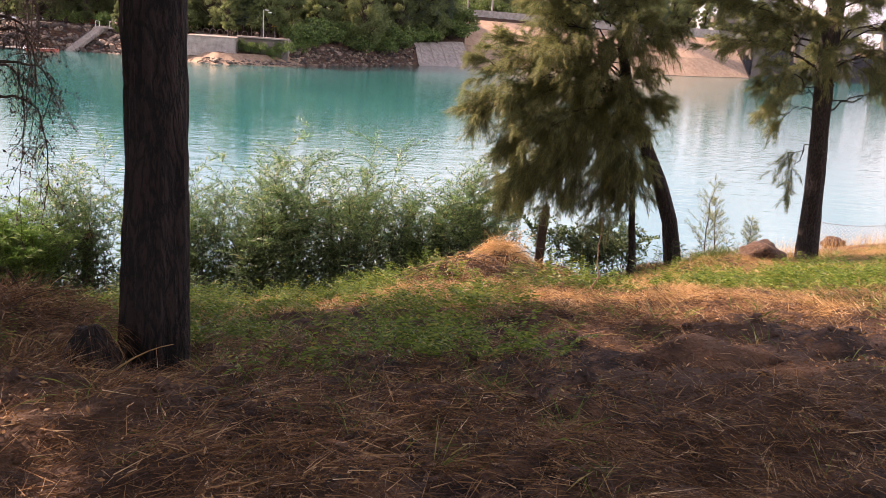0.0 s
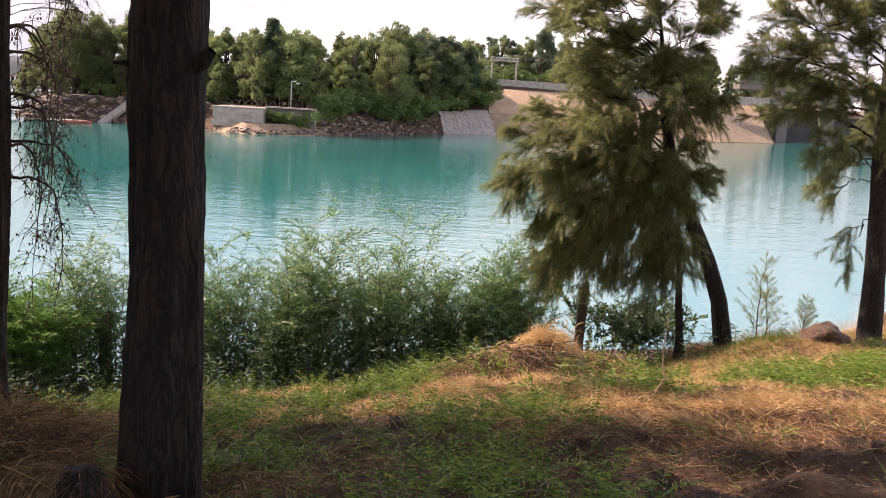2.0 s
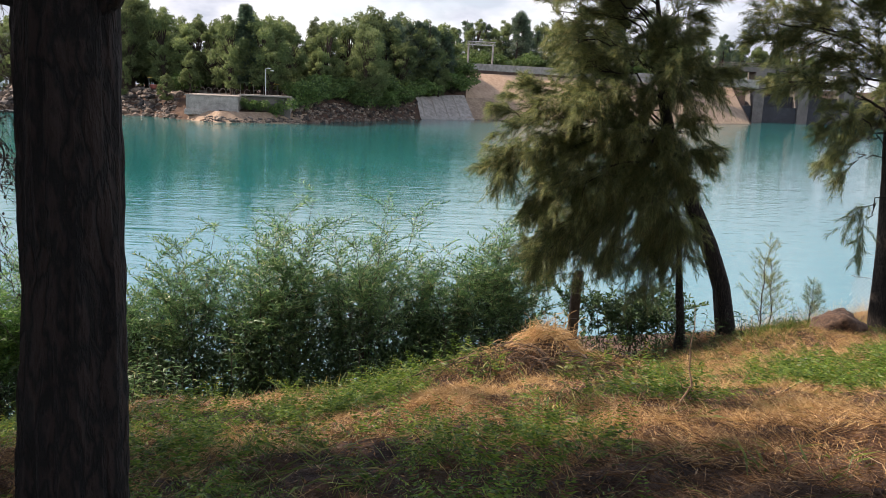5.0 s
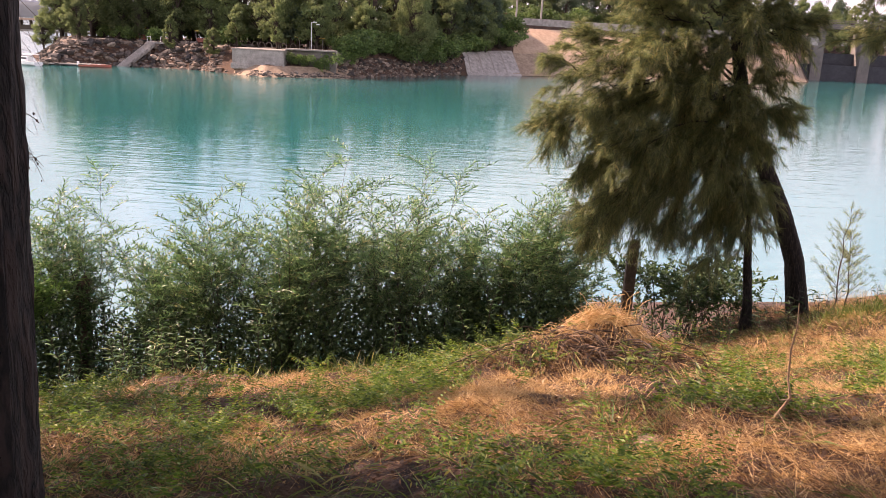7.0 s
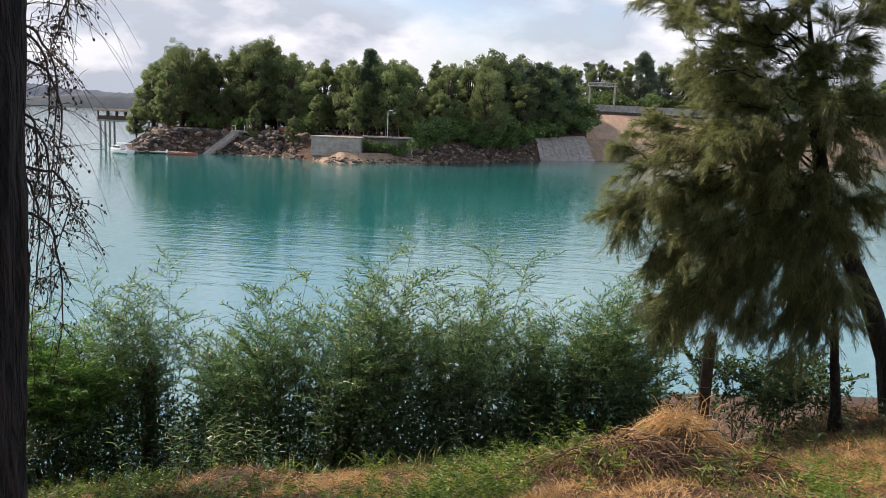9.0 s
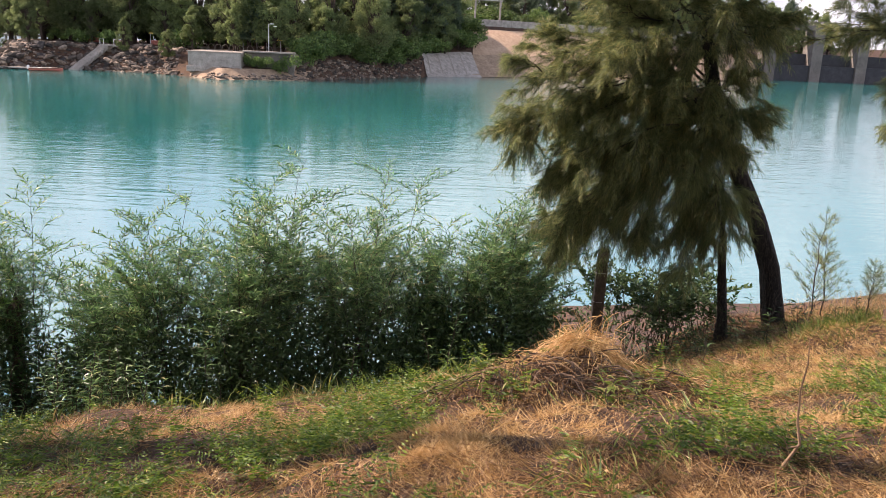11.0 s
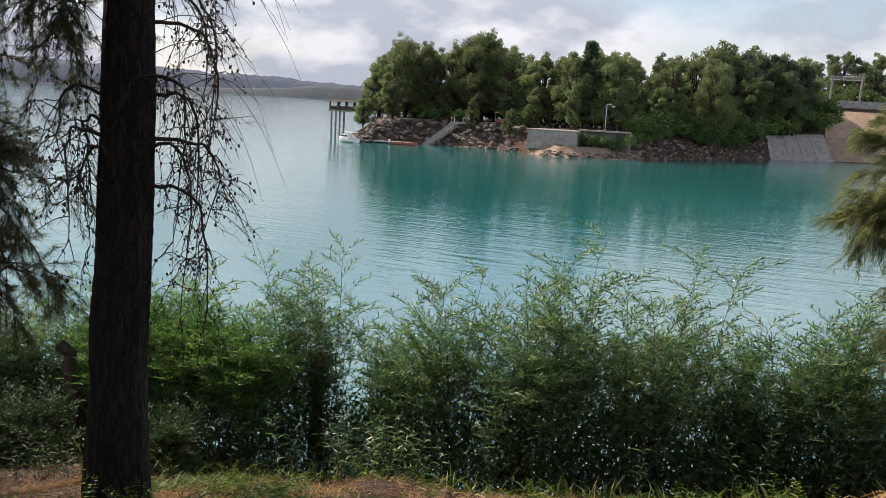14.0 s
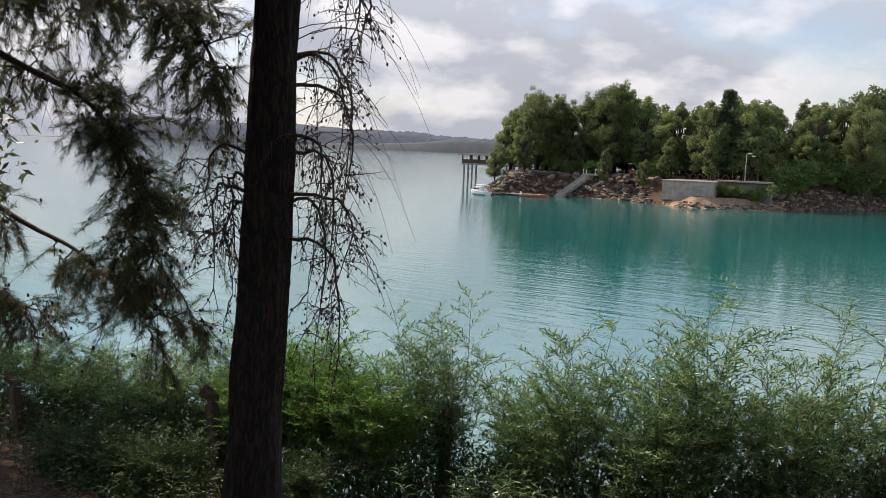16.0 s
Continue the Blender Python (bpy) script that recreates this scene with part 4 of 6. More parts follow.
# unseen pines added around the walk to shade its start and the left bank
for k, (x, y, r) in enumerate(((-7.4, 5.6, 2.6), (-4.8, 3.0, 2.6), (-11.0, 6.0, 2.8), (-6.5, 0.6, 2.8), (-2.6, -1.6, 2.8), (1.8, -1.6, 2.8), (5.4, 0.8, 2.8), (-9.6, 2.6, 2.6), (4.2, -4.0, 2.8), (-1.0, -5.0, 2.8), (8.6, 2.8, 2.4), (-18.6, 12.2, 2.6), (-6.4, 6.2, 2.2))):
    rng = np.random.default_rng(50 + k)
    bz = gz(x, y) - 0.06
    tr = pine("unseen pine with a dense crown, added to cast shade", (x, y, bz), [(x, y, bz - 0.2), (x, y, bz + 3), (x + 0.1, y, bz + 8), (x + 0.1, y, bz + 11)], [0.24, 0.19, 0.11, 0.03], 60 + k, 20)
    n = 30
    targets = [(math.cos(a) * q, math.sin(a) * q, z) for a, q, z in zip(rng.uniform(0, 6.28, n), rng.uniform(0.5, 1.0, n) * r, rng.uniform(3.9, 9.6, n))]
    P = []
    for t in targets:
        line = curve_pts((0, 0, t[2] - 0.3), t, 0.3, 8, rng, 0.04)
        put("bough", mesh_np("bough", *tube(line, np.linspace(0.05, 0.012, 8), 5), True), M_TWIG, tr)
        P.append(line[3:])
    P = np.repeat(np.concatenate(P), 54, 0) + rng.normal(size=(n * 5 * 54, 3)) * 0.32
    P = P[covered(P + np.array([x, y, bz]))]
    put("foliage", mesh_np("foliage", *blades(P, rng.normal(size=P.shape), rng.uniform(0.18, 0.38, len(P)), 0.085, 0.15, rng)), M_PINE, tr)

# ---- fence along the bank ----


def fence_post(x, y, top, h=1.85, lean=0.0, turn=0.0):
    """A square concrete post whose head bends towards the lake."""
    p = thing("fence_post", (x, y, top - h), "weathered concrete fence post with bent top", "fence post", "fence posts along the bank", turn=turn)
    pts = [(0, 0, -0.1), (0, 0, h * 0.45), (lean * 0.5, 0, h - 0.22), (lean * 0.5 + 0.03, 0.015, h - 0.12), (lean * 0.5 + (0.10 if lean >= 0 else -0.12), 0.05, h)]
    V, F = tube(pts, [0.105, 0.10, 0.098, 0.095, 0.085], 4)
    bm = bmesh.new()
    vs = [bm.verts.new(v) for v in V]
    for f in F:
        bm.faces.new([vs[i] for i in f])
    bm.faces.new(vs[-4:]), bm.faces.new(vs[:4][::-1])
    bmesh.ops.recalc_face_normals(bm, faces=bm.faces[:])
    bmesh.ops.bevel(bm, geom=bm.edges[:], offset=0.012, segments=2, affect="EDGES")
    bmesh.ops.rotate(bm, verts=bm.verts[:], cent=(0, 0, 0), matrix=Matrix.Rotation(radians(45), 3, "Z"))
    shaft = put("shaft", bm, M_POST, p)
    for z in (0.6, 1.05, 1.45):
        put("wire_tie", mesh_np("wire_tie", *tube([(0.08 * math.cos(a), 0.08 * math.sin(a), z) for a in np.linspace(0, 6.28, 13)], 0.003, 4), True), M_METAL, shaft)


for x, y, top, lean in ((-12.2, 11.36, -2.25, -0.16), (-8.1, 11.6, -1.76, -0.16), (-5.02, 12.35, -1.58, 0.0), (-2.47, 12.66, -1.24, 0.0), (-0.23, 13.5, -1.15, 0.0), (2.01, 13.95, -1.05, 0.05)):
    fence_post(x, y, top, lean=lean, h=max(1.6, top - gz(x, y) + 0.02))


def chain_link(x0, y0, x1, y1, h):
    """A slack chain-link net between two posts, each wire a thin tube."""
    z0, z1 = gz(x0, y0), gz(x1, y1)
    f = thing("wire_fence", (x0, y0, z0), "sagging chain-link wire fence by the shore", "fence")
    tubes = []
    n = int(math.hypot(x1 - x0, y1 - y0) / 0.09)
    for s in (1, -1):
        for k in range(-int(h / 0.09), n + int(h / 0.09)):
            pts = []
            for q in np.linspace(0, 1, 7):
                u = (k + s * q * h / 0.09) / n
                if 0 <= u <= 1:
                    pts.append(((x1 - x0) * u, (y1 - y0) * u, (z1 - z0) * u + h * q - 0.16 * math.sin(u * math.pi) * q))
            if len(pts) > 1:
                tubes.append(tube(pts, 0.0035, 3))
    put("net", mesh_np("net", *join(tubes)), M_METAL, f)
    top = [((x1 - x0) * u, (y1 - y0) * u, (z1 - z0) * u + h - 0.16 * math.sin(u * math.pi)) for u in np.linspace(0, 1, 9)]
    put("top_wire", mesh_np("top_wire", *tube(top, 0.006, 4)), M_METAL, f)


chain_link(7.6, 16.9, 10.6, 17.4, 0.75)
fence_post(10.4, 17.3, gz(10.4, 17.3) + 1.25, h=1.25, lean=-0.1)

# ---- shrubs along the fence ----


def shrub(x, y, top, width, seed, mat, label, stems=13, leaf=0.135, lw=0.0135, fill=1200, fill_mat=None, twigs=12):
    """Upright arching stems with side twigs and slim leaves, and a dense leafy skirt."""
    rng = np.random.default_rng(seed)
    z0 = gz(x, y)
    h = top - z0
    s = thing("willow_shrub", (x, y, z0), label, "shrub", "shrubs along the fence")
    P, D = [], []
    for k in range(stems):
        az, r = rng.uniform(0, 6.28), 1.3 * width * rng.uniform(0.1, 1.0) ** 0.6
        hh = h * (0.97 if k == 0 else rng.uniform(0.68, 0.96) * (1 - 0.20 * (r / width) ** 2))
        a = np.array([rng.normal() * 0.12, rng.normal() * 0.12, -0.03])
        b = np.array([math.cos(az) * r, math.sin(az) * r * 0.7, hh])
        t = np.linspace(0, 1, 12)[:, None]
        line = a * (1 - t) + b * t
        line[:, :2] *= (0.55 + 0.45 * t ** 1.3)
        line[1:] += np.cumsum(rng.normal(size=(11, 3)) * 0.012, 0)
        line[-3:, 2] -= np.array([0.0, 0.015, 0.05])
        line[-3:, :2] += np.outer([0.0, 0.02, 0.06], [math.cos(az), math.sin(az)])
        tubes = [tube(line, np.linspace(0.008, 0.0018, 12), 5)]
        # ascending leafy shoots, leaves set alternately and bending outwards
        for _ in range(twigs):
            f = rng.uniform(0.36, 1.0) ** 0.7
            p = np.array([np.interp(f, t[:, 0], line[:, j]) for j in range(3)])
            a2 = rng.uniform(0, 6.28)
            way = unit(np.array([math.cos(a2) * 0.8, math.sin(a2) * 0.8, rng.uniform(0.8, 2.2)]))
            ln = rng.uniform(0.26, 0.56) * (1.15 - 0.4 * f)
            tw = np.array([p + way * ln * q + np.array([math.cos(a2), math.sin(a2), -0.6]) * 0.42 * ln * q * q for q in np.linspace(0, 1, 5)])
            tubes.append(tube(tw[::2], np.linspace(0.0022, 0.001, 3), 3))
            m = int(ln / 0.0155)
            q = np.linspace(0.1, 1.0, m)
            P.append(np.stack([np.interp(q, np.linspace(0, 1, 5), tw[:, j]) for j in range(3)], 1))
            a3 = np.arange(m) * 2.4 + rng.uniform(0, 6.28)
            D.append(way * 1.15 + 0.70 * np.stack([np.cos(a3), np.sin(a3), np.full(m, 0.0)], 1))
        put("stem", mesh_np("stem", *join(tubes), True), M_TWIG, s)
    P, D = np.concatenate(P), np.concatenate(D)
    V, F = blades(P, D, leaf * rng.uniform(0.6, 1.25, len(P)), lw * rng.uniform(0.8, 1.3, len(P)), 0.42, rng, 0.4)
    put("foliage", mesh_np("foliage", V, F), mat, s)
    # lower leaves coloured darker to stand for the shade inside the shrub
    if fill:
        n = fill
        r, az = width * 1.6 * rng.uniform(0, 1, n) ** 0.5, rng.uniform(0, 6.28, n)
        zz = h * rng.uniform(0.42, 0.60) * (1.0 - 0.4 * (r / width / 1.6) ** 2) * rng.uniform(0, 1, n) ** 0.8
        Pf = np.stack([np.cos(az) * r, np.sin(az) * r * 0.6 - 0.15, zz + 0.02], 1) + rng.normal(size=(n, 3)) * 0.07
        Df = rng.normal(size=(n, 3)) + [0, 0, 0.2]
        put("undergrowth", mesh_np("undergrowth", *blades(Pf, Df, 0.085 * rng.uniform(0.6, 1.3, n), 0.027, 0.15, rng)), fill_mat or M_LAUREL_SHADE, s, "dense lower leaves, darkened to read as shade")
    return s


W1 = "narrow-leaved willow shrub with arching grey-green shoots"
for k, (x, y, top, w) in enumerate(((-14.2, 11.8, -1.55, 0.8), (-13.0, 12.0, -1.5, 0.8), (-11.8, 12.1, -1.35, 0.7), (-10.8, 12.1, -1.25, 0.7), (-9.7, 12.3, -1.1, 0.65), (-8.8, 12.4, -1.0, 0.6), (-8.1, 12.3, -0.95, 0.5), (-5.45, 12.3, -0.10, 0.40), (-4.95, 12.45, -0.14, 0.45),
                                    (-4.3, 12.8, -0.75, 0.45), (-3.7, 12.3, -0.5, 0.4), (-3.15, 12.2, 0.0, 0.5), (-2.55, 12.45, -0.02, 0.5), (-1.92, 12.25, 0.34, 0.42), (-2.25, 12.0, -0.15, 0.45), (-1.3, 12.7, -0.05, 0.45),
                                    (-1.05, 12.4, 0.08, 0.5), (-0.62, 12.9, 0.03, 0.5), (-0.22, 13.1, -1.15, 0.4), (0.20, 12.85, -0.06, 0.5), (0.62, 12.9, -0.16, 0.45), (1.02, 13.1, -0.5, 0.4))):
    shrub(x, y, top, w, 100 + k, M_WILLOW, W1, stems=16, fill=3200, twigs=14)
for k, (x, y, top, w) in enumerate(((-7.6, 12.0, -0.85, 0.5), (-7.15, 12.1, -0.72, 0.5), (-6.6, 11.9, -0.55, 0.55), (-6.1, 11.9, -0.75, 0.5), (-5.6, 11.8, -0.8, 0.45))):
    shrub(x, y, top, w, 140 + k, M_BRIGHT, "dense bright green shrub with fine slender leaves", 26, 0.13, 0.014, 2000, None, 16)
# willows below the boughs, their shade put into a darker leaf colour
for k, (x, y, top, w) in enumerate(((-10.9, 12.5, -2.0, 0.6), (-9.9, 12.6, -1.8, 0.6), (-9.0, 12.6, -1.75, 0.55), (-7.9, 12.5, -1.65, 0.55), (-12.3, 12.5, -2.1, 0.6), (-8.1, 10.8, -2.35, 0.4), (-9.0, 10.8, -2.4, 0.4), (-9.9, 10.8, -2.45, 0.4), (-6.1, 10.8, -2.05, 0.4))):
    shrub(x, y, top, w, 180 + k, M_LAUREL_SHADE, "willow shrub under the pine boughs, leaves darkened for shade", stems=14, fill=2200, twigs=12)
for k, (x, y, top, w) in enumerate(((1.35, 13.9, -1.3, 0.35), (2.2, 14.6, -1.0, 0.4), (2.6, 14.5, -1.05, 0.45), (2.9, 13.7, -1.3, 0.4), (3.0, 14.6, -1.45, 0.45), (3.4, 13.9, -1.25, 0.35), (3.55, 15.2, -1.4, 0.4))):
    shrub(x, y, top, w, 160 + k, M_LAUREL_SHADE, "dark broad-leaved shrub in front of the water", 8, 0.11, 0.030, 160, None, 6)

# ---- ground cover ----
rng = np.random.default_rng(200)


def scatter(n, x0, x1, y0, y1, near=1.0):
    """Places on the slope, denser close to the walk."""
    y = y0 + (y1 - y0) * rng.uniform(0, 1, n) ** near
    w = 0.5 + 0.115 * (y - 0.2)
    x = np.clip(rng.uniform(-1, 1, n) * 6.2 * w + 0.4, x0, x1)
    return x, y


def patch(x, y, seed):
    """A soft random field from 0 to 1."""
    r, v = np.random.default_rng(seed), 0
    for _ in range(7):
        a, f, p = r.uniform(0, 6.28), r.uniform(0.8, 3.2), r.uniform(0, 6.28)
        v = v + np.sin(f * (x * math.cos(a) + y * math.sin(a)) + p)
    return 0.5 + v / 6.0


def cover(name, label, mat, x, y, L, W, lie, sag, lift=0.01):
    z = ground_z(x, y)
    a = rng.uniform(0, 6.28, len(x))
    D = np.stack([np.cos(a) * lie, np.sin(a) * lie, 1 - lie + 0.02 + rng.uniform(0, 0.15, len(x))], 1)
    V, F = (blades if np.mean(W) > 0.006 else spikes)(np.stack([x, y, z + lift * rng.uniform(-0.5, 1, len(x))], 1), D, L, W, sag, rng)
    return tagged(put(name, mesh_np(name, V, F), mat), label, "ground cover", kind="stuff")


def keep(x, y, test):
    return x[test], y[test]


def tufts(name, label, mat, x, y, per, L, W, up, spread):
    """Clumps of blades that lean one way."""
    n = len(x)
    z = ground_z(x, y)
    a = np.repeat(rng.uniform(0, 6.28, n), per) + rng.normal(size=n * per) * 0.9
    X = np.repeat(x, per) + rng.normal(size=n * per) * spread
    Y = np.repeat(y, per) + rng.normal(size=n * per) * spread
    Z = ground_z(X, Y) + 0.005
    u = np.clip(np.repeat(rng.uniform(0.1, 1, n), per) * up + rng.normal(size=n * per) * 0.15, 0.02, 2)
    V, F = (blades if W > 0.0045 else spikes)(np.stack([X, Y, Z], 1), np.stack([np.cos(a), np.sin(a), u], 1), L * rng.uniform(0.35, 1.2, n * per), W * rng.uniform(0.6, 1.3, n * per), 0.3, rng)
    return tagged(put(name, mesh_np(name, V, F), mat), label, "ground cover", kind="stuff")


def tall_weeds(label, x, y, h, mat):
    """Upright weeds: each stem set with arching lance-shaped leaves."""
    P, D, L, tubes = [], [], [], []
    for px, py, hh in zip(x, y, h):
        a = rng.uniform(0, 6.28)
        foot = np.array([px, py, gz(px, py) - 0.02])
        top = foot + [math.cos(a) * 0.25 * hh, math.sin(a) * 0.15 * hh, hh]
        line = curve_pts(foot, top, 0.0, 6, rng, 0.012)
        tubes.append(tube(line, np.linspace(0.005, 0.002, 6), 4))
        m = int(hh / 0.026)
        q, b = np.linspace(0.15, 1.0, m), np.arange(m) * 2.4 + a
        P.append(np.stack([np.interp(q, np.linspace(0, 1, 6), line[:, j]) for j in range(3)], 1))
        D.append(np.stack([np.cos(b), np.sin(b), np.full(m, 0.9)], 1))
        L.append(rng.uniform(0.09, 0.19, m))
    tagged(put("weed_stems", mesh_np("weed_stems", *join(tubes), True), M_TWIG), "thin stems of tall weeds by the shrubs", "ground cover", kind="stuff")
    L = np.concatenate(L)
    V, F = blades(np.concatenate(P), np.concatenate(D), L, L * 0.10, 0.5, rng, 0.4)
    tagged(put("tall_weeds", mesh_np("tall_weeds", V, F), mat), label, "ground cover", kind="stuff")


def bare(x, y):
    """1 where the earth lies open, 0 under full cover."""
    return np.clip(blob_field(x, y, ((-1.75, 8.3, 0.22, 0.7, 1.2), (-1.9, 7.6, 0.5, 0.25, 0.7), (-2.3, 9.9, 0.5, 0.3, 0.8), (1.3, 3.85, 0.9, 0.10, 0.9), (0.7, 3.3, 0.3, 0.2, 0.7), (2.3, 3.2, 0.4, 0.2, 0.5), (-0.6, 3.2, 0.3, 0.2, 0.7))), 0, 1)


def blob_field(x, y, blobs):
    return sum(k * np.exp(-(((x - a) / r) ** 2 + ((y - b) / s) ** 2)) for a, b, r, s, k in blobs)


def tan(x, y):
    """1 where pale dry grass stands alone."""
    return np.clip(blob_field(x, y, ((0.05, 7.1, 0.30, 0.50, 1.3), (0.95, 6.1, 0.5, 0.32, 1.2), (-1.2, 8.9, 0.22, 0.3, 1.0), (2.1, 6.2, 0.4, 0.25, 0.8), (-1.75, 9.3, 0.3, 0.25, 0.8), (1.9, 7.9, 0.4, 0.3, 0.9))), 0, 1)


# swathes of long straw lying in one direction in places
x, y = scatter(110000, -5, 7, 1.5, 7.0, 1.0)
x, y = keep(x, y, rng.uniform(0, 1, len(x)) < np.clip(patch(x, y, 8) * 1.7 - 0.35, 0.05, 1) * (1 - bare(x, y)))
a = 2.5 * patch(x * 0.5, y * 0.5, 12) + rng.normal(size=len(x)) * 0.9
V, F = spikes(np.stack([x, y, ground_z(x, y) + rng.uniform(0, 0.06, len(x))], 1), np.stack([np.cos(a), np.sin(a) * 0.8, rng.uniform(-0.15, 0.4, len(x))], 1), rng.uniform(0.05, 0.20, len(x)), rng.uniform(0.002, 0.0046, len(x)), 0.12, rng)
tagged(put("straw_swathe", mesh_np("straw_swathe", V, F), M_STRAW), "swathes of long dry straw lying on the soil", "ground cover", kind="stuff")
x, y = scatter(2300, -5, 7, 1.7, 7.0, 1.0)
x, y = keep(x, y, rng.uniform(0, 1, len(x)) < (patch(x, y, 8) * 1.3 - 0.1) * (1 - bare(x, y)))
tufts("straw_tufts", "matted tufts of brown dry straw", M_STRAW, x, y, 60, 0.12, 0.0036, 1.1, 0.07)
x, y = scatter(50000, -5, 7, 1.6, 9.0, 1.15)
cover("leaf_chips", "broken bits of bark and dead leaves on soil", M_STRAW, x, y, rng.uniform(0.012, 0.045, len(x)), rng.uniform(0.006, 0.016, len(x)), rng.uniform(0.55, 1.0, len(x)), 0.05, 0.012)
# soil clods
clods = []
cx, cy = scatter(1500, -4, 6, 1.6, 5.4, 1.0)
for px, py in zip(*keep(cx, cy, rng.uniform(0, 1, len(cx)) < 0.2 + 1.2 * bare(cx, cy))):
    r = 0.010 + 0.036 * rng.uniform(0, 1) ** 2.2 * (1.3 if bare(px, py) > 0.4 else 0.8)
    u, v = np.meshgrid(np.linspace(0.0, np.pi, 6), np.linspace(0, 2 * np.pi, 8, endpoint=False), indexing="ij")
    k = 1 + rng.uniform(-0.3, 0.3, u.shape)
    k[0], k[-1] = k[0, 0], k[-1, 0]
    i, j = np.meshgrid(np.arange(5), np.arange(8), indexing="ij")
    clods.append((np.stack([np.sin(u) * np.cos(v) * k, np.sin(u) * np.sin(v) * k, np.cos(u) * k * 0.75], -1).reshape(-1, 3) * r + [px, py, gz(px, py) + r * 0.25], np.stack([i * 8 + j, i * 8 + (j + 1) % 8, (i + 1) * 8 + (j + 1) % 8, (i + 1) * 8 + j], -1).reshape(-1, 4)))
tagged(put("soil_clods", mesh_np("soil_clods", *join(clods)), M_ROCK), "dark crumbly clods of soil", "soil", kind="stuff")
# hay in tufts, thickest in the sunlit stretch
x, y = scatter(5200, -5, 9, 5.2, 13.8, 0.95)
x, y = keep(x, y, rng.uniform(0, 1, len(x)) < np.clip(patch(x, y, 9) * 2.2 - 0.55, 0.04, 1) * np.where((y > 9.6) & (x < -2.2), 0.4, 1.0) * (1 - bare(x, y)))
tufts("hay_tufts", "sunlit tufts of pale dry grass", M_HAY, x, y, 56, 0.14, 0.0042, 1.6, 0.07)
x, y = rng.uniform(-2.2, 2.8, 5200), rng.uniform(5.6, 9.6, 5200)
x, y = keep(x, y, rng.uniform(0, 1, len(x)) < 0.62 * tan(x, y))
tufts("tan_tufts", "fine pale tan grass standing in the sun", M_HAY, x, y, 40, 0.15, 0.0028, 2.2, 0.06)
for mat, count, seed, label in ((M_HAY, 1100, 19, "dry orange grass on the sunny bank"), (M_STRAW, 1300, 29, "brown matted grass on the bank")):
    x, y = rng.uniform(1.6, 9.5, count), rng.uniform(8.8, 13.9, count)
    x, y = keep(x, y, rng.uniform(0, 1, len(x)) < np.clip(1.9 * patch(x, y, seed) - 0.25, 0.1, 1))
    tufts("bank_hay", label, mat, x, y, 62, 0.11, 0.0032, 1.6, 0.09)
x, y = rng.uniform(1.4, 9.0, 800), rng.uniform(8.8, 13.4, 800)
x, y = keep(x, y, rng.uniform(0, 1, len(x)) < np.clip(1.6 * patch(x, y, 39) - 0.45, 0, 1))
tufts("bank_grass", "green grass clumps among hay on the bank", M_GRASS, x, y, 16, 0.2, 0.008, 1.3, 0.07)
x, y = scatter(1500, -4, 6, 1.7, 6.5, 1.0)
x, y = keep(x, y, rng.uniform(0, 1, len(x)) < (patch(x, y, 10) * 1.5 - 0.45) * (1 - bare(x, y)))
tufts("grass_tufts", "thin tufts of fresh green grass", M_GRASS, x, y, 16, 0.2, 0.0048, 1.6, 0.045)
x, y = scatter(2200, -5, 9, 5.0, 11.0, 0.9)
x, y = keep(x, y, rng.uniform(0, 1, len(x)) < np.clip(1.1 - patch(x, y, 9) * 1.9, 0, 1) * (1 - bare(x, y)) * (1 - tan(x, y)))
tufts("leafy_grass", "clumps of broad green grass in sunlight", M_GRASS, x, y, 15, 0.24, 0.009, 1.3, 0.07)

x, y = rng.uniform(-9.5, -2.2, 900), rng.uniform(8.4, 11.4, 900)
x, y = keep(x, y, rng.uniform(0, 1, len(x)) < 0.3 + 0.7 * patch(x, y, 49))
tufts("litter_tufts", "brown matted grass and litter under the pines", M_STRAW, x, y, 24, 0.16, 0.005, 0.9, 0.09)
for mat, count, name, label in ((M_STRAW, 900, "edge_litter", "brown dead grass under the casuarinas"), (M_GRASS, 170, "edge_tufts", "rank green grass at the edge of the bank")):
    x, y = rng.uniform(1.2, 5.6, count), rng.uniform(11.0, 15.0, count)
    tufts(name, label, mat, x, y, 26, 0.18, 0.005, 1.3, 0.09)
tall_weeds("dark leafy weeds among dead grass under the casuarinas", rng.uniform(1.4, 4.6, 60), rng.uniform(11.6, 13.6, 60), rng.uniform(0.2, 0.45, 60), M_LAUREL_SHADE)

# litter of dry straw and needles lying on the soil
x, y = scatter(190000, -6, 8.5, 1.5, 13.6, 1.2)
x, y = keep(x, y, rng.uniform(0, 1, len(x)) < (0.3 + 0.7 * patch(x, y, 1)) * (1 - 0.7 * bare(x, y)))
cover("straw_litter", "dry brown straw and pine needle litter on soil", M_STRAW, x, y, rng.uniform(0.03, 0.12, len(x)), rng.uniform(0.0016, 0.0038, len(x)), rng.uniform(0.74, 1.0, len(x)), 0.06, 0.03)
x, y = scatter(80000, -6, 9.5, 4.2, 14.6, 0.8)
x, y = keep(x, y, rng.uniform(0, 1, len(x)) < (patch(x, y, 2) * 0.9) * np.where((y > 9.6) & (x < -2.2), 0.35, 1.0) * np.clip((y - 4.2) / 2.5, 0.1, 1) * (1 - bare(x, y)))
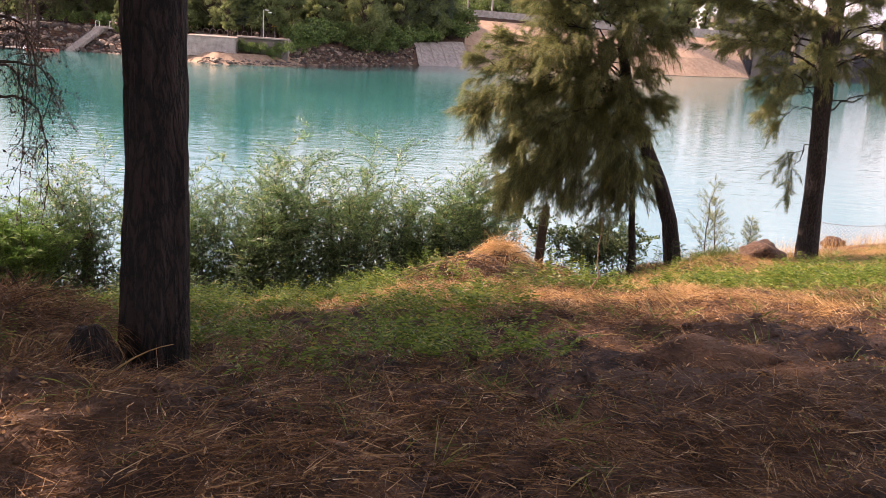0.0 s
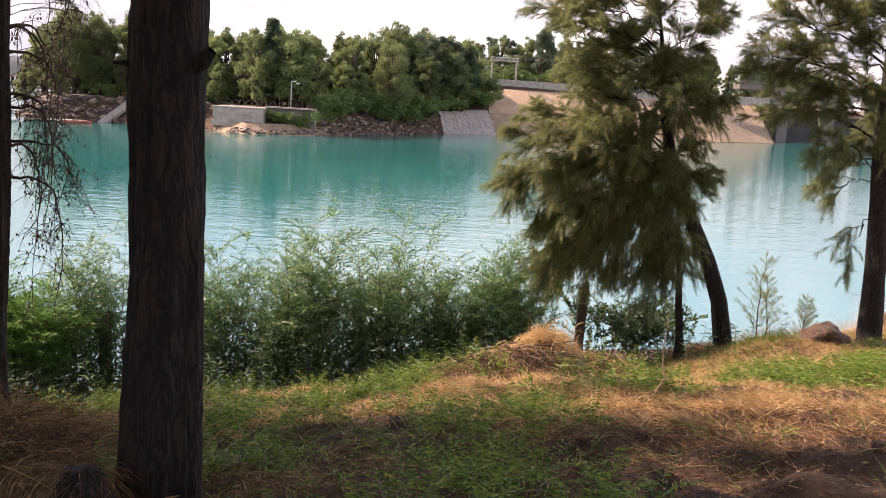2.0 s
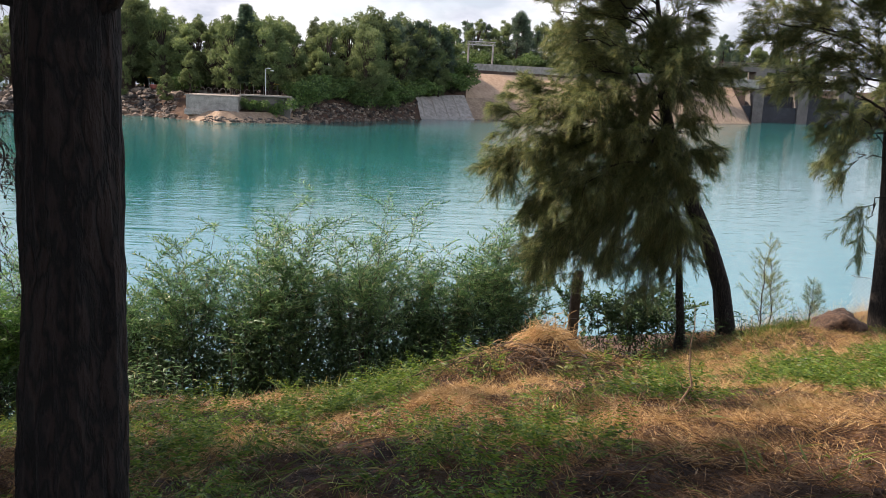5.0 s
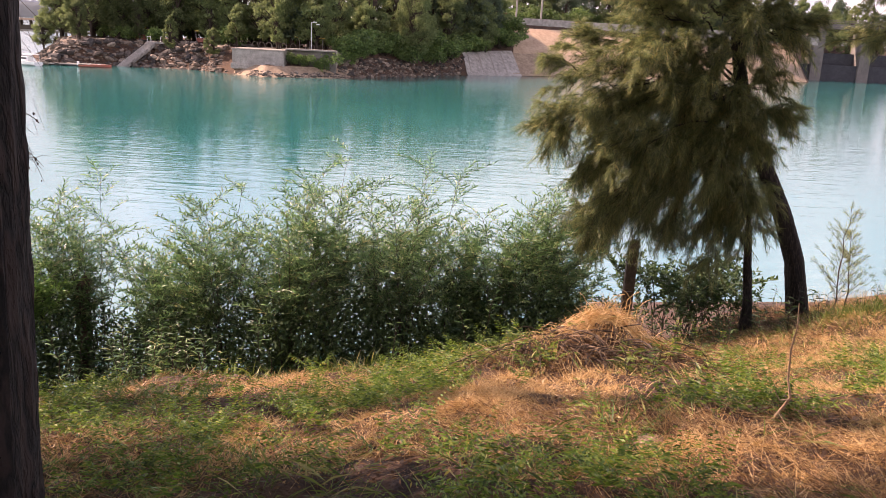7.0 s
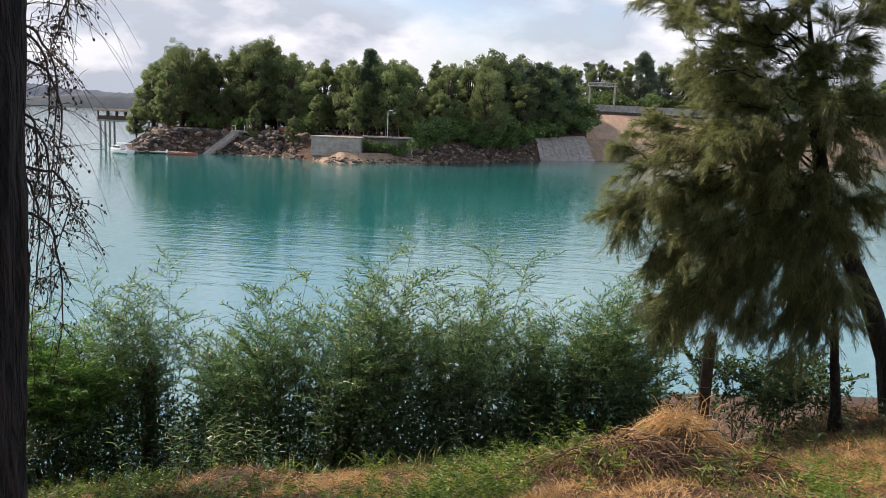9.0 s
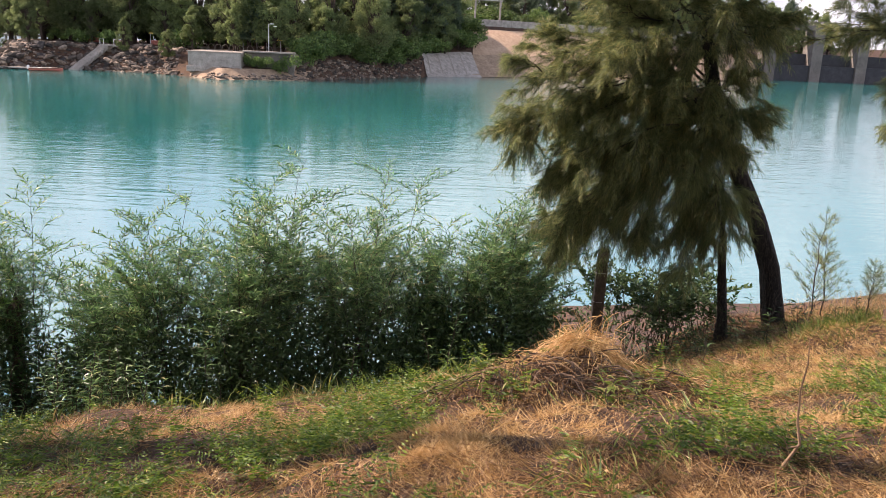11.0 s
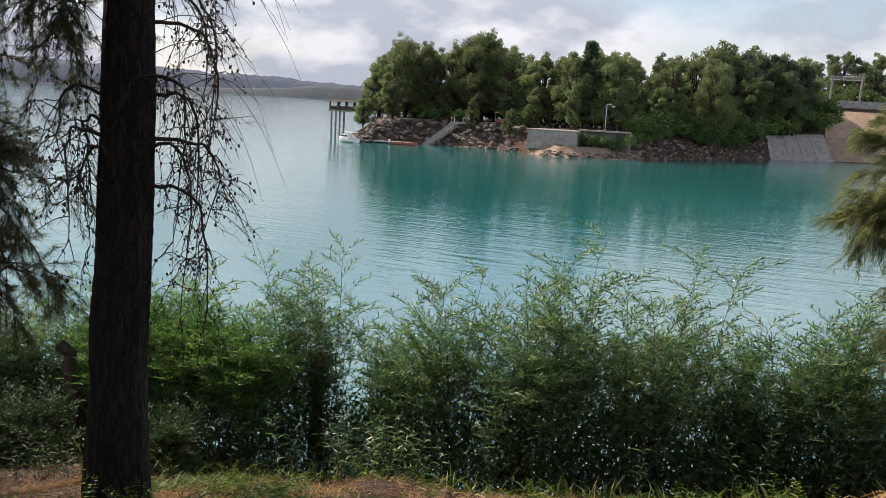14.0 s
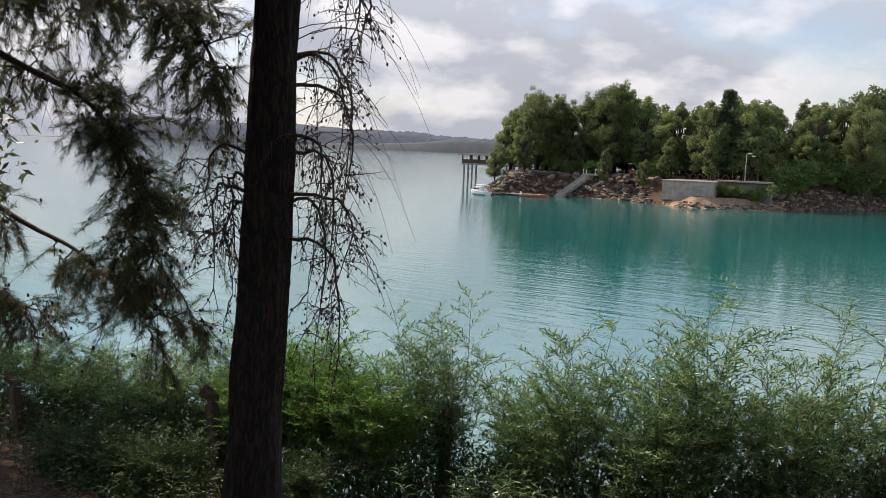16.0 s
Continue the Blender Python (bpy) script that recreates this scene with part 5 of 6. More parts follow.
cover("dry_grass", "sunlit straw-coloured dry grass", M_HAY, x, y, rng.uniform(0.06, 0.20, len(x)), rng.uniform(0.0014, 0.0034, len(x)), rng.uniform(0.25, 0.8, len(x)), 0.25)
x, y = scatter(46000, -6, 9.5, 1.8, 14.0, 0.9)
x, y = keep(x, y, rng.uniform(0, 1, len(x)) < (patch(x, y, 3) - 0.42) * 2.0 * np.where((y > 9.6) & (x < -2.2), 0.3, 1.0) * np.clip((y - 1.0) / 4.5, 0.15, 1) * (1 - bare(x, y)))
cover("green_grass", "patchy thin green grass blades", M_GRASS, x, y, rng.uniform(0.06, 0.20, len(x)), rng.uniform(0.002, 0.006, len(x)), rng.uniform(0.2, 0.7, len(x)), 0.3)


def pinnate(name, label, x, y, mat, size=0.17, fronds=7):
    """Low plants with feather-shaped leaves: paired leaflets on arching ribs."""
    n = len(x)
    P, D, L = [], [], []
    z = ground_z(x, y)
    for k in range(fronds):
        a, ln = rng.uniform(0, 6.28, n), size * rng.uniform(0.6, 1.25, n)
        out = np.stack([np.cos(a), np.sin(a), np.zeros(n)], 1)
        side = np.stack([-np.sin(a), np.cos(a), np.zeros(n)], 1)
        rise = rng.uniform(0.5, 1.35, n)
        for q in np.linspace(0.16, 1, 11):
            c = np.stack([x, y, z], 1) + out * (ln * q)[:, None] + np.array([0, 0, 1.0]) * (ln * (rise * 1.5 * q - 0.75 * q * q) + 0.03)[:, None]
            for sgn in (1, -1):
                P.append(c), D.append(out * 0.35 + side * sgn + [0, 0, 0.12] + rng.normal(size=(n, 3)) * 0.15)
                L.append(ln * 0.22 * (1.15 - 0.6 * q))
    P, D, L = np.concatenate(P), np.concatenate(D), np.concatenate(L)
    V, F = blades(P, D, L, L * 0.27, 0.1, rng)
    return tagged(put(name, mesh_np(name, V, F), mat), label, "ground cover", kind="stuff")


x, y = scatter(9500, -6, 8.5, 2.2, 12.6, 0.9)
green = blob_field(x, y, ((-0.6, 4.9, 0.9, 0.7, 0.8), (-0.2, 5.7, 0.8, 0.4, 0.7), (1.4, 7.05, 0.6, 0.35, 1.3), (3.2, 8.0, 1.6, 0.9, 1.0), (-1.3, 9.2, 0.9, 0.6, 0.9), (-0.7, 8.1, 0.5, 0.6, 1.2),
                            (0.72, 7.4, 0.32, 0.28, 1.6), (-3.0, 8.2, 1.2, 0.9, 0.9), (-2.0, 6.6, 1.0, 0.8, 0.8), (5.0, 9.2, 1.4, 0.8, 0.9), (-1.0, 4.0, 0.3, 0.25, 0.9), (-4.3, 10.0, 0.8, 0.7, 0.8), (-0.2, 9.1, 0.5, 0.4, 0.9))) * (1 - tan(x, y))
x, y = keep(x, y, rng.uniform(0, 1, len(x)) < np.clip(green, 0, 1) * np.clip(patch(x * 1.6, y * 1.6, 5) * 2.6 - 0.65, 0, 0.95) * (1 - bare(x, y)))
pinnate("fern_weeds", "low bright green weeds with feathery leaves", x, y, M_WEED, 0.18, 7)

x, y = rng.uniform(-1.1, 0.9, 340), rng.uniform(3.7, 5.9, 340)
x, y = keep(x, y, rng.uniform(0, 1, 340) < np.clip(patch(x * 1.4, y * 1.4, 55) * 1.9 - 0.75, 0.02, 0.7))
pinnate("shade_weeds", "feathery green weeds in the shade of the pine", x, y, M_WEED, 0.17, 8)

# leafy weeds and reed-like grass at the foot of the shrubs
x, y = rng.uniform(-7.5, 0.2, 900), rng.uniform(10.9, 11.7, 900)
cover("bank_weeds", "long-leaved green weeds at the foot of the shrubs", M_GRASS, x, y, rng.uniform(0.2, 0.55, len(x)), rng.uniform(0.008, 0.02, len(x)), rng.uniform(0.15, 0.6, len(x)), 0.45)


tall_weeds("tall lance-leaved green weeds before the shrubs", np.r_[rng.normal(-3.8, 0.6, 66), rng.uniform(-6.5, 0.2, 14)], np.r_[rng.normal(11.4, 0.25, 66), rng.uniform(11.2, 11.8, 14)], rng.uniform(0.3, 0.85, 80), M_WILLOW)
# weeds added with a darkened leaf where the ground lies in shade
tall_weeds("weeds added below the pine boughs, leaves coloured dark for shade", rng.uniform(-12.5, -5.4, 260), rng.uniform(9.6, 11.3, 260), rng.uniform(0.15, 0.45, 260), M_LAUREL_SHADE)
x, y = rng.normal(4.05, 0.25, 900), rng.normal(11.5, 0.25, 900)
cover("tuft_grass", "green and dry grass tuft beside the boulder", M_GRASS, x, y, rng.uniform(0.15, 0.4, len(x)), rng.uniform(0.004, 0.009, len(x)), rng.uniform(0.15, 0.6, len(x)), 0.4)
x, y = rng.uniform(4.5, 8.5, 1500), rng.uniform(13.2, 15.2, 1500)
cover("edge_grass", "tall dry grass along the edge of the bank", M_HAY, x, y, rng.uniform(0.2, 0.55, len(x)), rng.uniform(0.003, 0.006, len(x)), rng.uniform(0.1, 0.4, len(x)), 0.25)

# heaps of cut grass


def heap(x0, y0, sx, sy, n, label, mat, rise, stalks):
    c = np.array([x0, y0, gz(x0, y0)])
    h = thing("grass_heap", tuple(c), label, "grass heap", "heaps of dry grass")
    x, y = rng.normal(x0, sx, n), rng.normal(y0, sy, n)
    hump = np.exp(-((x - x0) / sx / 1.2) ** 2 - ((y - y0) / sy / 1.2) ** 2)
    z = ground_z(x, y) + rng.uniform(0, 1, n) * rise * hump
    D = np.stack([rng.normal(size=n) + (x - x0) / sx * 0.5, rng.normal(size=n) - 0.25, rng.uniform(-0.15, 0.35, n) + 0.9 * hump], 1)
    V, F = blades(np.stack([x, y, z], 1), D, rng.uniform(0.10, 0.36, n), rng.uniform(0.002, 0.0055, n), 0.35, rng)
    put("hay", mesh_np("hay", V - c, F), mat, h)
    for k in range(stalks):
        a = np.array([rng.normal(x0, sx * 1.1), y0 - abs(rng.normal(0.15, 0.2)), 0.0])
        a[2] = gz(a[0], a[1]) + 0.02
        w = np.array([rng.normal() * 0.8, -0.25 + rng.normal() * 0.3, rng.uniform(0.2, 1.0)]) * rng.uniform(0.18, 0.36)
        pts = [a - c + w * q + np.array([0, 0, -0.10 * q * q]) for q in np.linspace(0, 1, 6)]
        put("stalk", mesh_np("stalk", *tube(pts, np.linspace(0.0045, 0.0015, 6), 4), True), (M_TWIG, M_HAY, M_POST)[k % 3], h)


def hay_heap(x0, y0):
    """A heap of cut grass: matted body, golden hay falling from the peak, loose wisps, a dark tangle of stalks in front."""
    c = np.array([x0, y0, gz(x0, y0)])
    h = thing("hay_heap", tuple(c), "peaked heap of cut golden hay with dark stalks in front", "hay heap")

    def strands(name, x, y, D, L, W, sag, rise, mat, label):
        z = ground_z(x, y) + rise
        put(name, mesh_np(name, *blades(np.stack([x, y, z], 1) - c, D, L, W, sag, rng, 0.5)), mat, h, label)

    n = 5200
    x, y = rng.uniform(-0.15, 2.15, n), rng.uniform(8.35, 9.25, n)
    lie = 2.6 * patch(x * 2.2, y * 2.2, 71) + rng.normal(size=n) * 0.8
    strands("matted_straw", x, y, np.stack([np.cos(lie), np.sin(lie) - 0.3, rng.normal(0.15, 0.3, n)], 1), rng.uniform(0.06, 0.24, n), rng.uniform(0.002, 0.005, n), 0.3, rng.uniform(0, 0.06, n), M_STRAW, "brown matted straw")
    n = 3400
    tuft = rng.integers(0, 26, n)
    tx, ty, ta = rng.normal(x0, 0.24, 26), rng.normal(y0 + 0.02, 0.13, 26), rng.normal(-1.57, 1.3, 26)
    x, y = tx[tuft] + rng.normal(size=n) * 0.07, ty[tuft] + rng.normal(size=n) * 0.06
    a = ta[tuft] + rng.normal(size=n) * 0.55
    strands("golden_hay", x, y, np.stack([np.cos(a) + (x - x0), np.sin(a), rng.normal(0.35, 0.35, n)], 1), rng.uniform(0.10, 0.34, n), rng.uniform(0.0025, 0.005, n), 0.75, rng.uniform(0.0, 0.10, n), M_HAY, "golden hay falling from the peak")
    n = 1500
    x, y = np.r_[rng.normal(1.6, 0.26, n // 2), rng.normal(0.35, 0.24, n - n // 2)], rng.normal(8.92, 0.13, n)
    a = rng.uniform(0, 6.28, n)
    strands("side_hay", x, y, np.stack([np.cos(a), np.sin(a), rng.normal(0.2, 0.3, n)], 1), rng.uniform(0.08, 0.26, n), rng.uniform(0.002, 0.0045, n), 0.4, rng.uniform(0, 0.05, n), M_HAY, "loose hay on the flanks")
    n = 150
    x, y = rng.normal(x0 + 0.02, 0.16, n), rng.normal(y0, 0.08, n)
    a = rng.uniform(0, 6.28, n)
    strands("loose_wisp", x, y, np.stack([np.cos(a) * 0.7, np.sin(a) * 0.5, rng.uniform(0.7, 1.6, n)], 1), rng.uniform(0.14, 0.34, n), rng.uniform(0.003, 0.005, n), 0.25, rng.uniform(0, 0.08, n), M_HAY, "wisps standing up from the peak")
    for k in range(230):
        # stalks leaning out of the front and bending to the ground
        p = np.array([rng.normal(0.80, 0.46), 8.62 + rng.normal() * 0.11, 0.0])
        p[2] = gz(p[0], p[1]) + rng.uniform(0.0, 0.08)
        w = np.array([rng.normal() * 0.75, -0.5 + rng.normal() * 0.3, rng.uniform(0.0, 0.8)]) * rng.uniform(0.16, 0.46)
        pts = [p - c + w * q + np.array([0, 0, -0.24 * q * q]) + rng.normal(size=3) * 0.006 for q in np.linspace(0, 1, 6)]
        put("stalk", mesh_np("stalk", *tube(pts, np.linspace(0.0042, 0.0014, 6) * rng.uniform(0.7, 1.4), 4), True), (M_TWIG, M_CONE, M_TWIG, M_DRYWOOD, M_POST)[k % 5], h)
    for k in range(7):
        # tall bent straws against the shrubs
        p = np.array([x0 + rng.normal() * 0.16, y0 + 0.05, 0.0])
        p[2] = gz(p[0], p[1])
        w = rng.uniform(0.28, 0.44)
        pts = [p - c + np.array([rng.choice((-1, 1)) * 0.5 * w * max(q - 0.6, 0) + 0.1 * w * q, 0, w * (q - 0.7 * max(q - 0.7, 0))]) for q in (0, 0.3, 0.6, 0.8, 1.0)]
        put("tall_straw", mesh_np("tall_straw", *tube(pts, 0.0026, 4), True), M_HAY, h)


hay_heap(0.92, 8.92)
tall_weeds("green leafy weeds growing through the front of the hay heap", np.r_[rng.normal(1.08, 0.08, 12), rng.normal(0.35, 0.1, 6), rng.normal(0.0, 0.15, 14)], np.r_[rng.normal(8.3, 0.06, 12), rng.normal(8.35, 0.06, 6), rng.normal(8.8, 0.15, 14)], rng.uniform(0.10, 0.24, 32), M_GRASS)
heap(-2.45, 5.0, 0.6, 0.42, 9000, "mound of brown dry straw beside the pine", M_STRAW, 0.12, 20)
heap(-1.75, 3.75, 0.45, 0.35, 4200, "loose brown straw round the stump", M_STRAW, 0.05, 12)
lg = thing("rotten_branch", (0.56, 8.78, gz(0.56, 8.78) + 0.05), "short dark rotten branch on the hay heap", "branch")
put("wood", mesh_np("wood", *tube([(-0.10, 0, 0.02), (0.0, 0, 0.0), (0.07, 0.0, -0.03), (0.12, 0, -0.05)], [0.012, 0.02, 0.022, 0.01], 7), True), M_TWIG, lg)

# ---- single things on the slope ----


def boulder(name, x, y, size, seed, mat, label, cat="boulder", sink=0.3, group=""):
    bm = bmesh.new()
    bmesh.ops.create_icosphere(bm, subdivisions=4, radius=1)
    o = Vector((seed * 3.7, seed * 1.3, seed * 2.1))
    for v in bm.verts:
        d = 1 + 0.30 * noise.noise(v.co * 1.1 + o) + 0.14 * noise.noise(v.co * 2.7 + o) + 0.05 * noise.noise(v.co * 7 + o)
        c = v.co * d
        c *= 1 - 0.10 * abs(noise.noise(v.co * 1.7 - o)) + 0.03 * noise.noise(v.co * 14 + o)
        v.co = c
        v.co = (v.co.x * size[0], v.co.y * size[1], v.co.z * size[2])
    for f in bm.faces:
        f.smooth = True
    t = thing(name, (x, y, gz(x, y) + size[2] * (1 - sink * 2)), label, cat, group)
    put("stone", bm, mat, t)


boulder("boulder", 4.72, 11.3, (0.31, 0.27, 0.24), 4, M_ROCK, "brown weathered boulder on the grassy bank", sink=0.42)
boulder("stone", 8.2, 16.4, (0.24, 0.2, 0.16), 5, M_ROCK, "small dark stone at the edge of the bank", "stone")
boulder("stone", 3.63, 9.62, (0.07, 0.06, 0.05), 6, M_CONC, "small pale stone in the grass", "stone")
boulder("stone", 0.78, 6.2, (0.085, 0.06, 0.035), 7, M_SAND, "flat pale stone slab in dry grass", "stone", 0.42)
boulder("stone", -2.36, 10.0, (0.06, 0.05, 0.05), 8, M_STONE, "small pale stone on bare earth", "stone")

# rotten stump beside the pine, straw hanging over it
boulder("tree_stump", -1.42, 3.88, (0.15, 0.14, 0.22), 9, M_BARK, "short dark rotten tree stump in straw", "stump", 0.25)
sc = np.array([-1.42, 3.88, gz(-1.42, 3.88)])
sw = thing("straw_wisp", tuple(sc), "wisps of dry straw hanging over the stump", "straw", "heaps of dry grass")
n = 300
a, r = rng.uniform(0, 6.28, n), 0.13 * rng.uniform(0, 1, n) ** 0.5
P0 = np.stack([np.cos(a) * r, np.sin(a) * r, 0.33 - 6 * r * r + rng.uniform(-0.03, 0.04, n)], 1)
put("straw", mesh_np("straw", *blades(P0, np.stack([np.cos(a), np.sin(a), rng.normal(0.1, 0.3, n)], 1) + rng.normal(size=(n, 3)) * 0.7, rng.uniform(0.06, 0.24, n), 0.0022, 0.75, rng)), M_STRAW, sw)

# bare forked stick standing in the weeds
sk = thing("bare_stick", (1.5, 6.6, gz(1.5, 6.6) - 0.03), "thin bare leaning stick planted in weeds", "stick")
b0 = gz(1.5, 6.6) - 0.03
stick_stem = put("stem", mesh_np("stem", *tube([(-0.06, 0, 0), (-0.02, 0, 0.10), (0.035, 0, 0.20), (0.01, 0, 0.30), (0.005, 0.01, 0.45), (0.015, 0.0, 0.58), (0.005, 0, 0.70)], [0.008, 0.0075, 0.007, 0.0055, 0.0045, 0.0035, 0.002], 7), True), M_DRYWOOD, sk)
put("twig", mesh_np("twig", *tube([(0.03, 0, 0.19), (-0.02, -0.01, 0.185), (-0.05, -0.01, 0.24)], [0.005, 0.004, 0.002], 5), True), M_DRYWOOD, stick_stem)

# ---- the far shore ----


def leaf_cloud(blobs, n, size, rng):
    """Leaf sprays on and in a set of rounded masses, as small folded leaves."""
    B = np.array(blobs)
    w = B[:, 3] ** 2
    i = rng.choice(len(B), n, p=w / w.sum())
    d = unit(rng.normal(size=(n, 3)))
    P = B[i, :3] + d * (B[i, 3] * (rng.uniform(0.1, 1.25, n) ** 0.6))[:, None] * np.array([1, 1, 0.9])
    return blades(P, d * 0.6 + rng.normal(size=(n, 3)) * 0.7 + [0, 0, -0.1], size * rng.uniform(0.6, 1.4, n), size * 0.75 * rng.uniform(0.7, 1.2, n), 0.15, rng, 0.5)


def broadleaf(h, w, seed, n=3400, mat=None, lobes=46):
    rng = np.random.default_rng(seed)
    t = thing("shore_tree", (0, 0, -60), "leafy green broadleaf tree on the far shore", "tree", "trees on the far shore")
    trunk = [(0, 0, -0.3), (0.1, 0, h * 0.2), (0.0, 0.1, h * 0.45), (0.1, 0, h * 0.8)]
    tubes = [tube(trunk, [0.32, 0.24, 0.17, 0.05], 7)]
    blobs = []
    for j in range(lobes):
        a, z = rng.uniform(0, 6.28), h * rng.uniform(0.17, 0.9)
        r = w * (1 - abs(z / h - 0.45) * 1.1) * rng.uniform(0.35, 1.0)
        c = (math.cos(a) * r, math.sin(a) * r, z)
        blobs.append((*c, w * rng.uniform(0.11, 0.26)))
        tubes.append(tube(curve_pts((0, 0, z * 0.55), c, 0.2, 6, rng, 0.08), np.linspace(0.1, 0.03, 6), 5))
    blobs += [(rng.normal() * w * 0.2, rng.normal() * w * 0.2, h * 0.93, w * 0.2), (rng.normal() * w * 0.25, 0, h * 0.99, w * 0.13)]
    put("trunk", mesh_np("trunk", *join(tubes), True), M_TWIG, t)
    put("crown", mesh_np("crown", *leaf_cloud(blobs, int(n * 3.0), 0.27, rng)), mat or M_TREE, t)
    return t


def conifer(h, w, seed, label, loose):
    rng = np.random.default_rng(seed)
    t = thing("conifer_tree", (0, 0, -60), label, "tree", "conifers on the far shore")
    put("trunk", mesh_np("trunk", *tube([(0, 0, -0.3), (0.05, 0, h * 0.5), (0, 0, h * 0.97)], [0.28, 0.18, 0.03], 7), True), M_TWIG, t)
    n = 5600
    f = rng.uniform(0.10, 1.0, n) ** 0.85
    a = rng.uniform(0, 6.28, n)
    lay = 1 + loose * np.sin(f * 38 + 2 * np.sin(a * 2))
    r = w * (1 - f) ** 0.75 * lay * rng.uniform(0.4, 1.0, n)
    P = np.stack([np.cos(a) * r, np.sin(a) * r, f * h], 1)
    D = np.stack([np.cos(a), np.sin(a), rng.uniform(-0.2, 0.7, n)], 1) + rng.normal(size=(n, 3)) * 0.4
    put("crown", mesh_np("crown", *blades(P, D, rng.uniform(0.5, 1.0, n), 0.36, 0.1, rng)), M_TREE2, t)
    return t


def far_pine(h, w, seed):
    """An old pine: bare lower trunk, separate flat tufted masses, ragged top."""
    rng = np.random.default_rng(seed)
    t = thing("conifer_tree", (0, 0, -60), "dark ragged old pine on the far shore", "tree", "conifers on the far shore")
    tubes = [tube([(0, 0, -0.3), (0.1, 0, h * 0.5), (0, 0.1, h * 0.95)], [0.3, 0.2, 0.04], 7)]
    blobs = []
    for k in range(44):
        z = h * rng.uniform(0.22, 0.98)
        a, r = rng.uniform(0, 6.28), w * (1.05 - 0.75 * (z / h) ** 1.5) * rng.uniform(0.3, 1.0)
        c = (math.cos(a) * r, math.sin(a) * r, z + 0.15 * r)
        blobs.append((*c, w * rng.uniform(0.13, 0.26)))
        tubes.append(tube(curve_pts((0, 0, z * 0.96 - 0.3), c, 0.1, 5, rng, 0.06), np.linspace(0.08, 0.02, 5), 4))
    put("trunk", mesh_np("trunk", *join(tubes), True), M_TWIG, t)
    put("crown", mesh_np("crown", *leaf_cloud(blobs, 8500, 0.27, rng)), M_TREE2, t)
    return t


def shrub_far(w, h, seed):
    rng = np.random.default_rng(seed)
    t = thing("shore_shrub", (0, 0, -60), "green leafy shrub on the far bank", "shrub", "shrubs on the far bank")
    blobs = [(rng.normal() * w * 0.45, rng.normal() * w * 0.4, h * rng.uniform(0.25, 0.8), w * rng.uniform(0.25, 0.45)) for _ in range(9)]
    put("stem", mesh_np("stem", *join([tube(curve_pts((0, 0, -0.2), b[:3], 0.1, 5, rng, 0.05), np.linspace(0.05, 0.02, 5), 4) for b in blobs]), True), M_TWIG, t)
    put("foliage", mesh_np("foliage", *leaf_cloud(blobs, 1300, 0.30, rng)), M_SHRUB, t)
    return t


BROAD = [broadleaf(12, 3.6, 300, 3600), broadleaf(12, 3.0, 301, 3200), broadleaf(12, 4.2, 302, 4000), broadleaf(12, 3.4, 303, 3600), broadleaf(12, 2.6, 304, 2800), broadleaf(18, 5.2, 305, 6500, None, 90), broadleaf(18, 4.2, 306, 5600, None, 80)]
CYP = conifer(14, 1.9, 310, "dark narrow cypress on the far shore", 0.05)
FIR = [far_pine(14, 3.4, 311), far_pine(14, 2.8, 312)]
SHR = [shrub_far(2.2, 2.6, 320), shrub_far(2.6, 3.2, 321), shrub_far(1.8, 3.6, 322)]
rng = np.random.default_rng(400)


def plant(proto, x, y, h, proto_h, wide=1.0, first=set()):
    s = h / proto_h
    m = pose(x, y, gz(x, y) - 0.05, 0, 0, rng.uniform(0, 360)) @ Matrix.Diagonal((s * wide, s * wide, s, 1))
    if proto.name not in first:
        first.add(proto.name)
        proto.matrix_world = m
        return proto
    ob = copy_thing(proto, Matrix.Identity(4))
    ob.matrix_basis = m
    return ob


# height of the tree line along the shore
LINE_X = [-100, -95, -90, -87, -80, -72, -68, -63, -57, -55, -46, -39, -34, -29, -24, -20, -17, -12, -4, 2]
LINE_Z = [3.5, 6.2, 9.2, 12.1, 15.4, 13.8, 15.0, 16.5, 14.5, 12.9, 13.6, 13.4, 14.0, 13.2, 13.9, 13.1, 15.4, 14.8, 14.4, 11.5]
for row, (dy, low_f, high_f, step) in enumerate(((16, 0.80, 0.98, 5.8), (27, 0.90, 1.02, 5.6), (11, 0.42, 0.72, 8.0), (38, 0.75, 0.9, 5.0))):
    x = -90.0 + row * 2
    while x < 0:
        ys = float(np.interp(x * 0.99, SHORE_X, SHORE_Y)) + dy + rng.uniform(-2.5, 2.5)
        ys = max(ys, 165 if row != 2 else 162)
        if x < -80:
            ys = 178 + rng.uniform(-3, 4) + (8 if row else 0)
        topz = float(np.interp(x * 175 / ys, LINE_X, LINE_Z)) * (1 + (ys - 175) / 190) * rng.uniform(low_f, high_f)
        g = gz(x, ys)
        if g > WATER + 1:
            plant(BROAD[rng.integers(5)], x, ys, max(topz - g, 4), 12, rng.uniform(0.9, 1.25))
        x += step * rng.uniform(0.8, 1.2)
for x, y, h, w in ((-93, 177, 8.5, 1.3), (-88.5, 175.5, 12.5, 1.2), (-80.5, 172.5, 18.0, 1.0), (-75.5, 173.5, 16.5, 0.95), (-64.0, 174, 19.4, 1.0), (-68.5, 176, 17.0, 0.9), (-16.5, 181, 18.0, 0.9)):
    plant(BROAD[5 + int(h * 2) % 2], x, y, h, 18, w)
plant(CYP, -38.4, 166, 16.6, 14, 1.25)
plant(BROAD[4], -61.3, 164.0, 7.0, 12, 0.95)
plant(BROAD[0], -52.4, 162.0, 5.4, 12, 1.15)
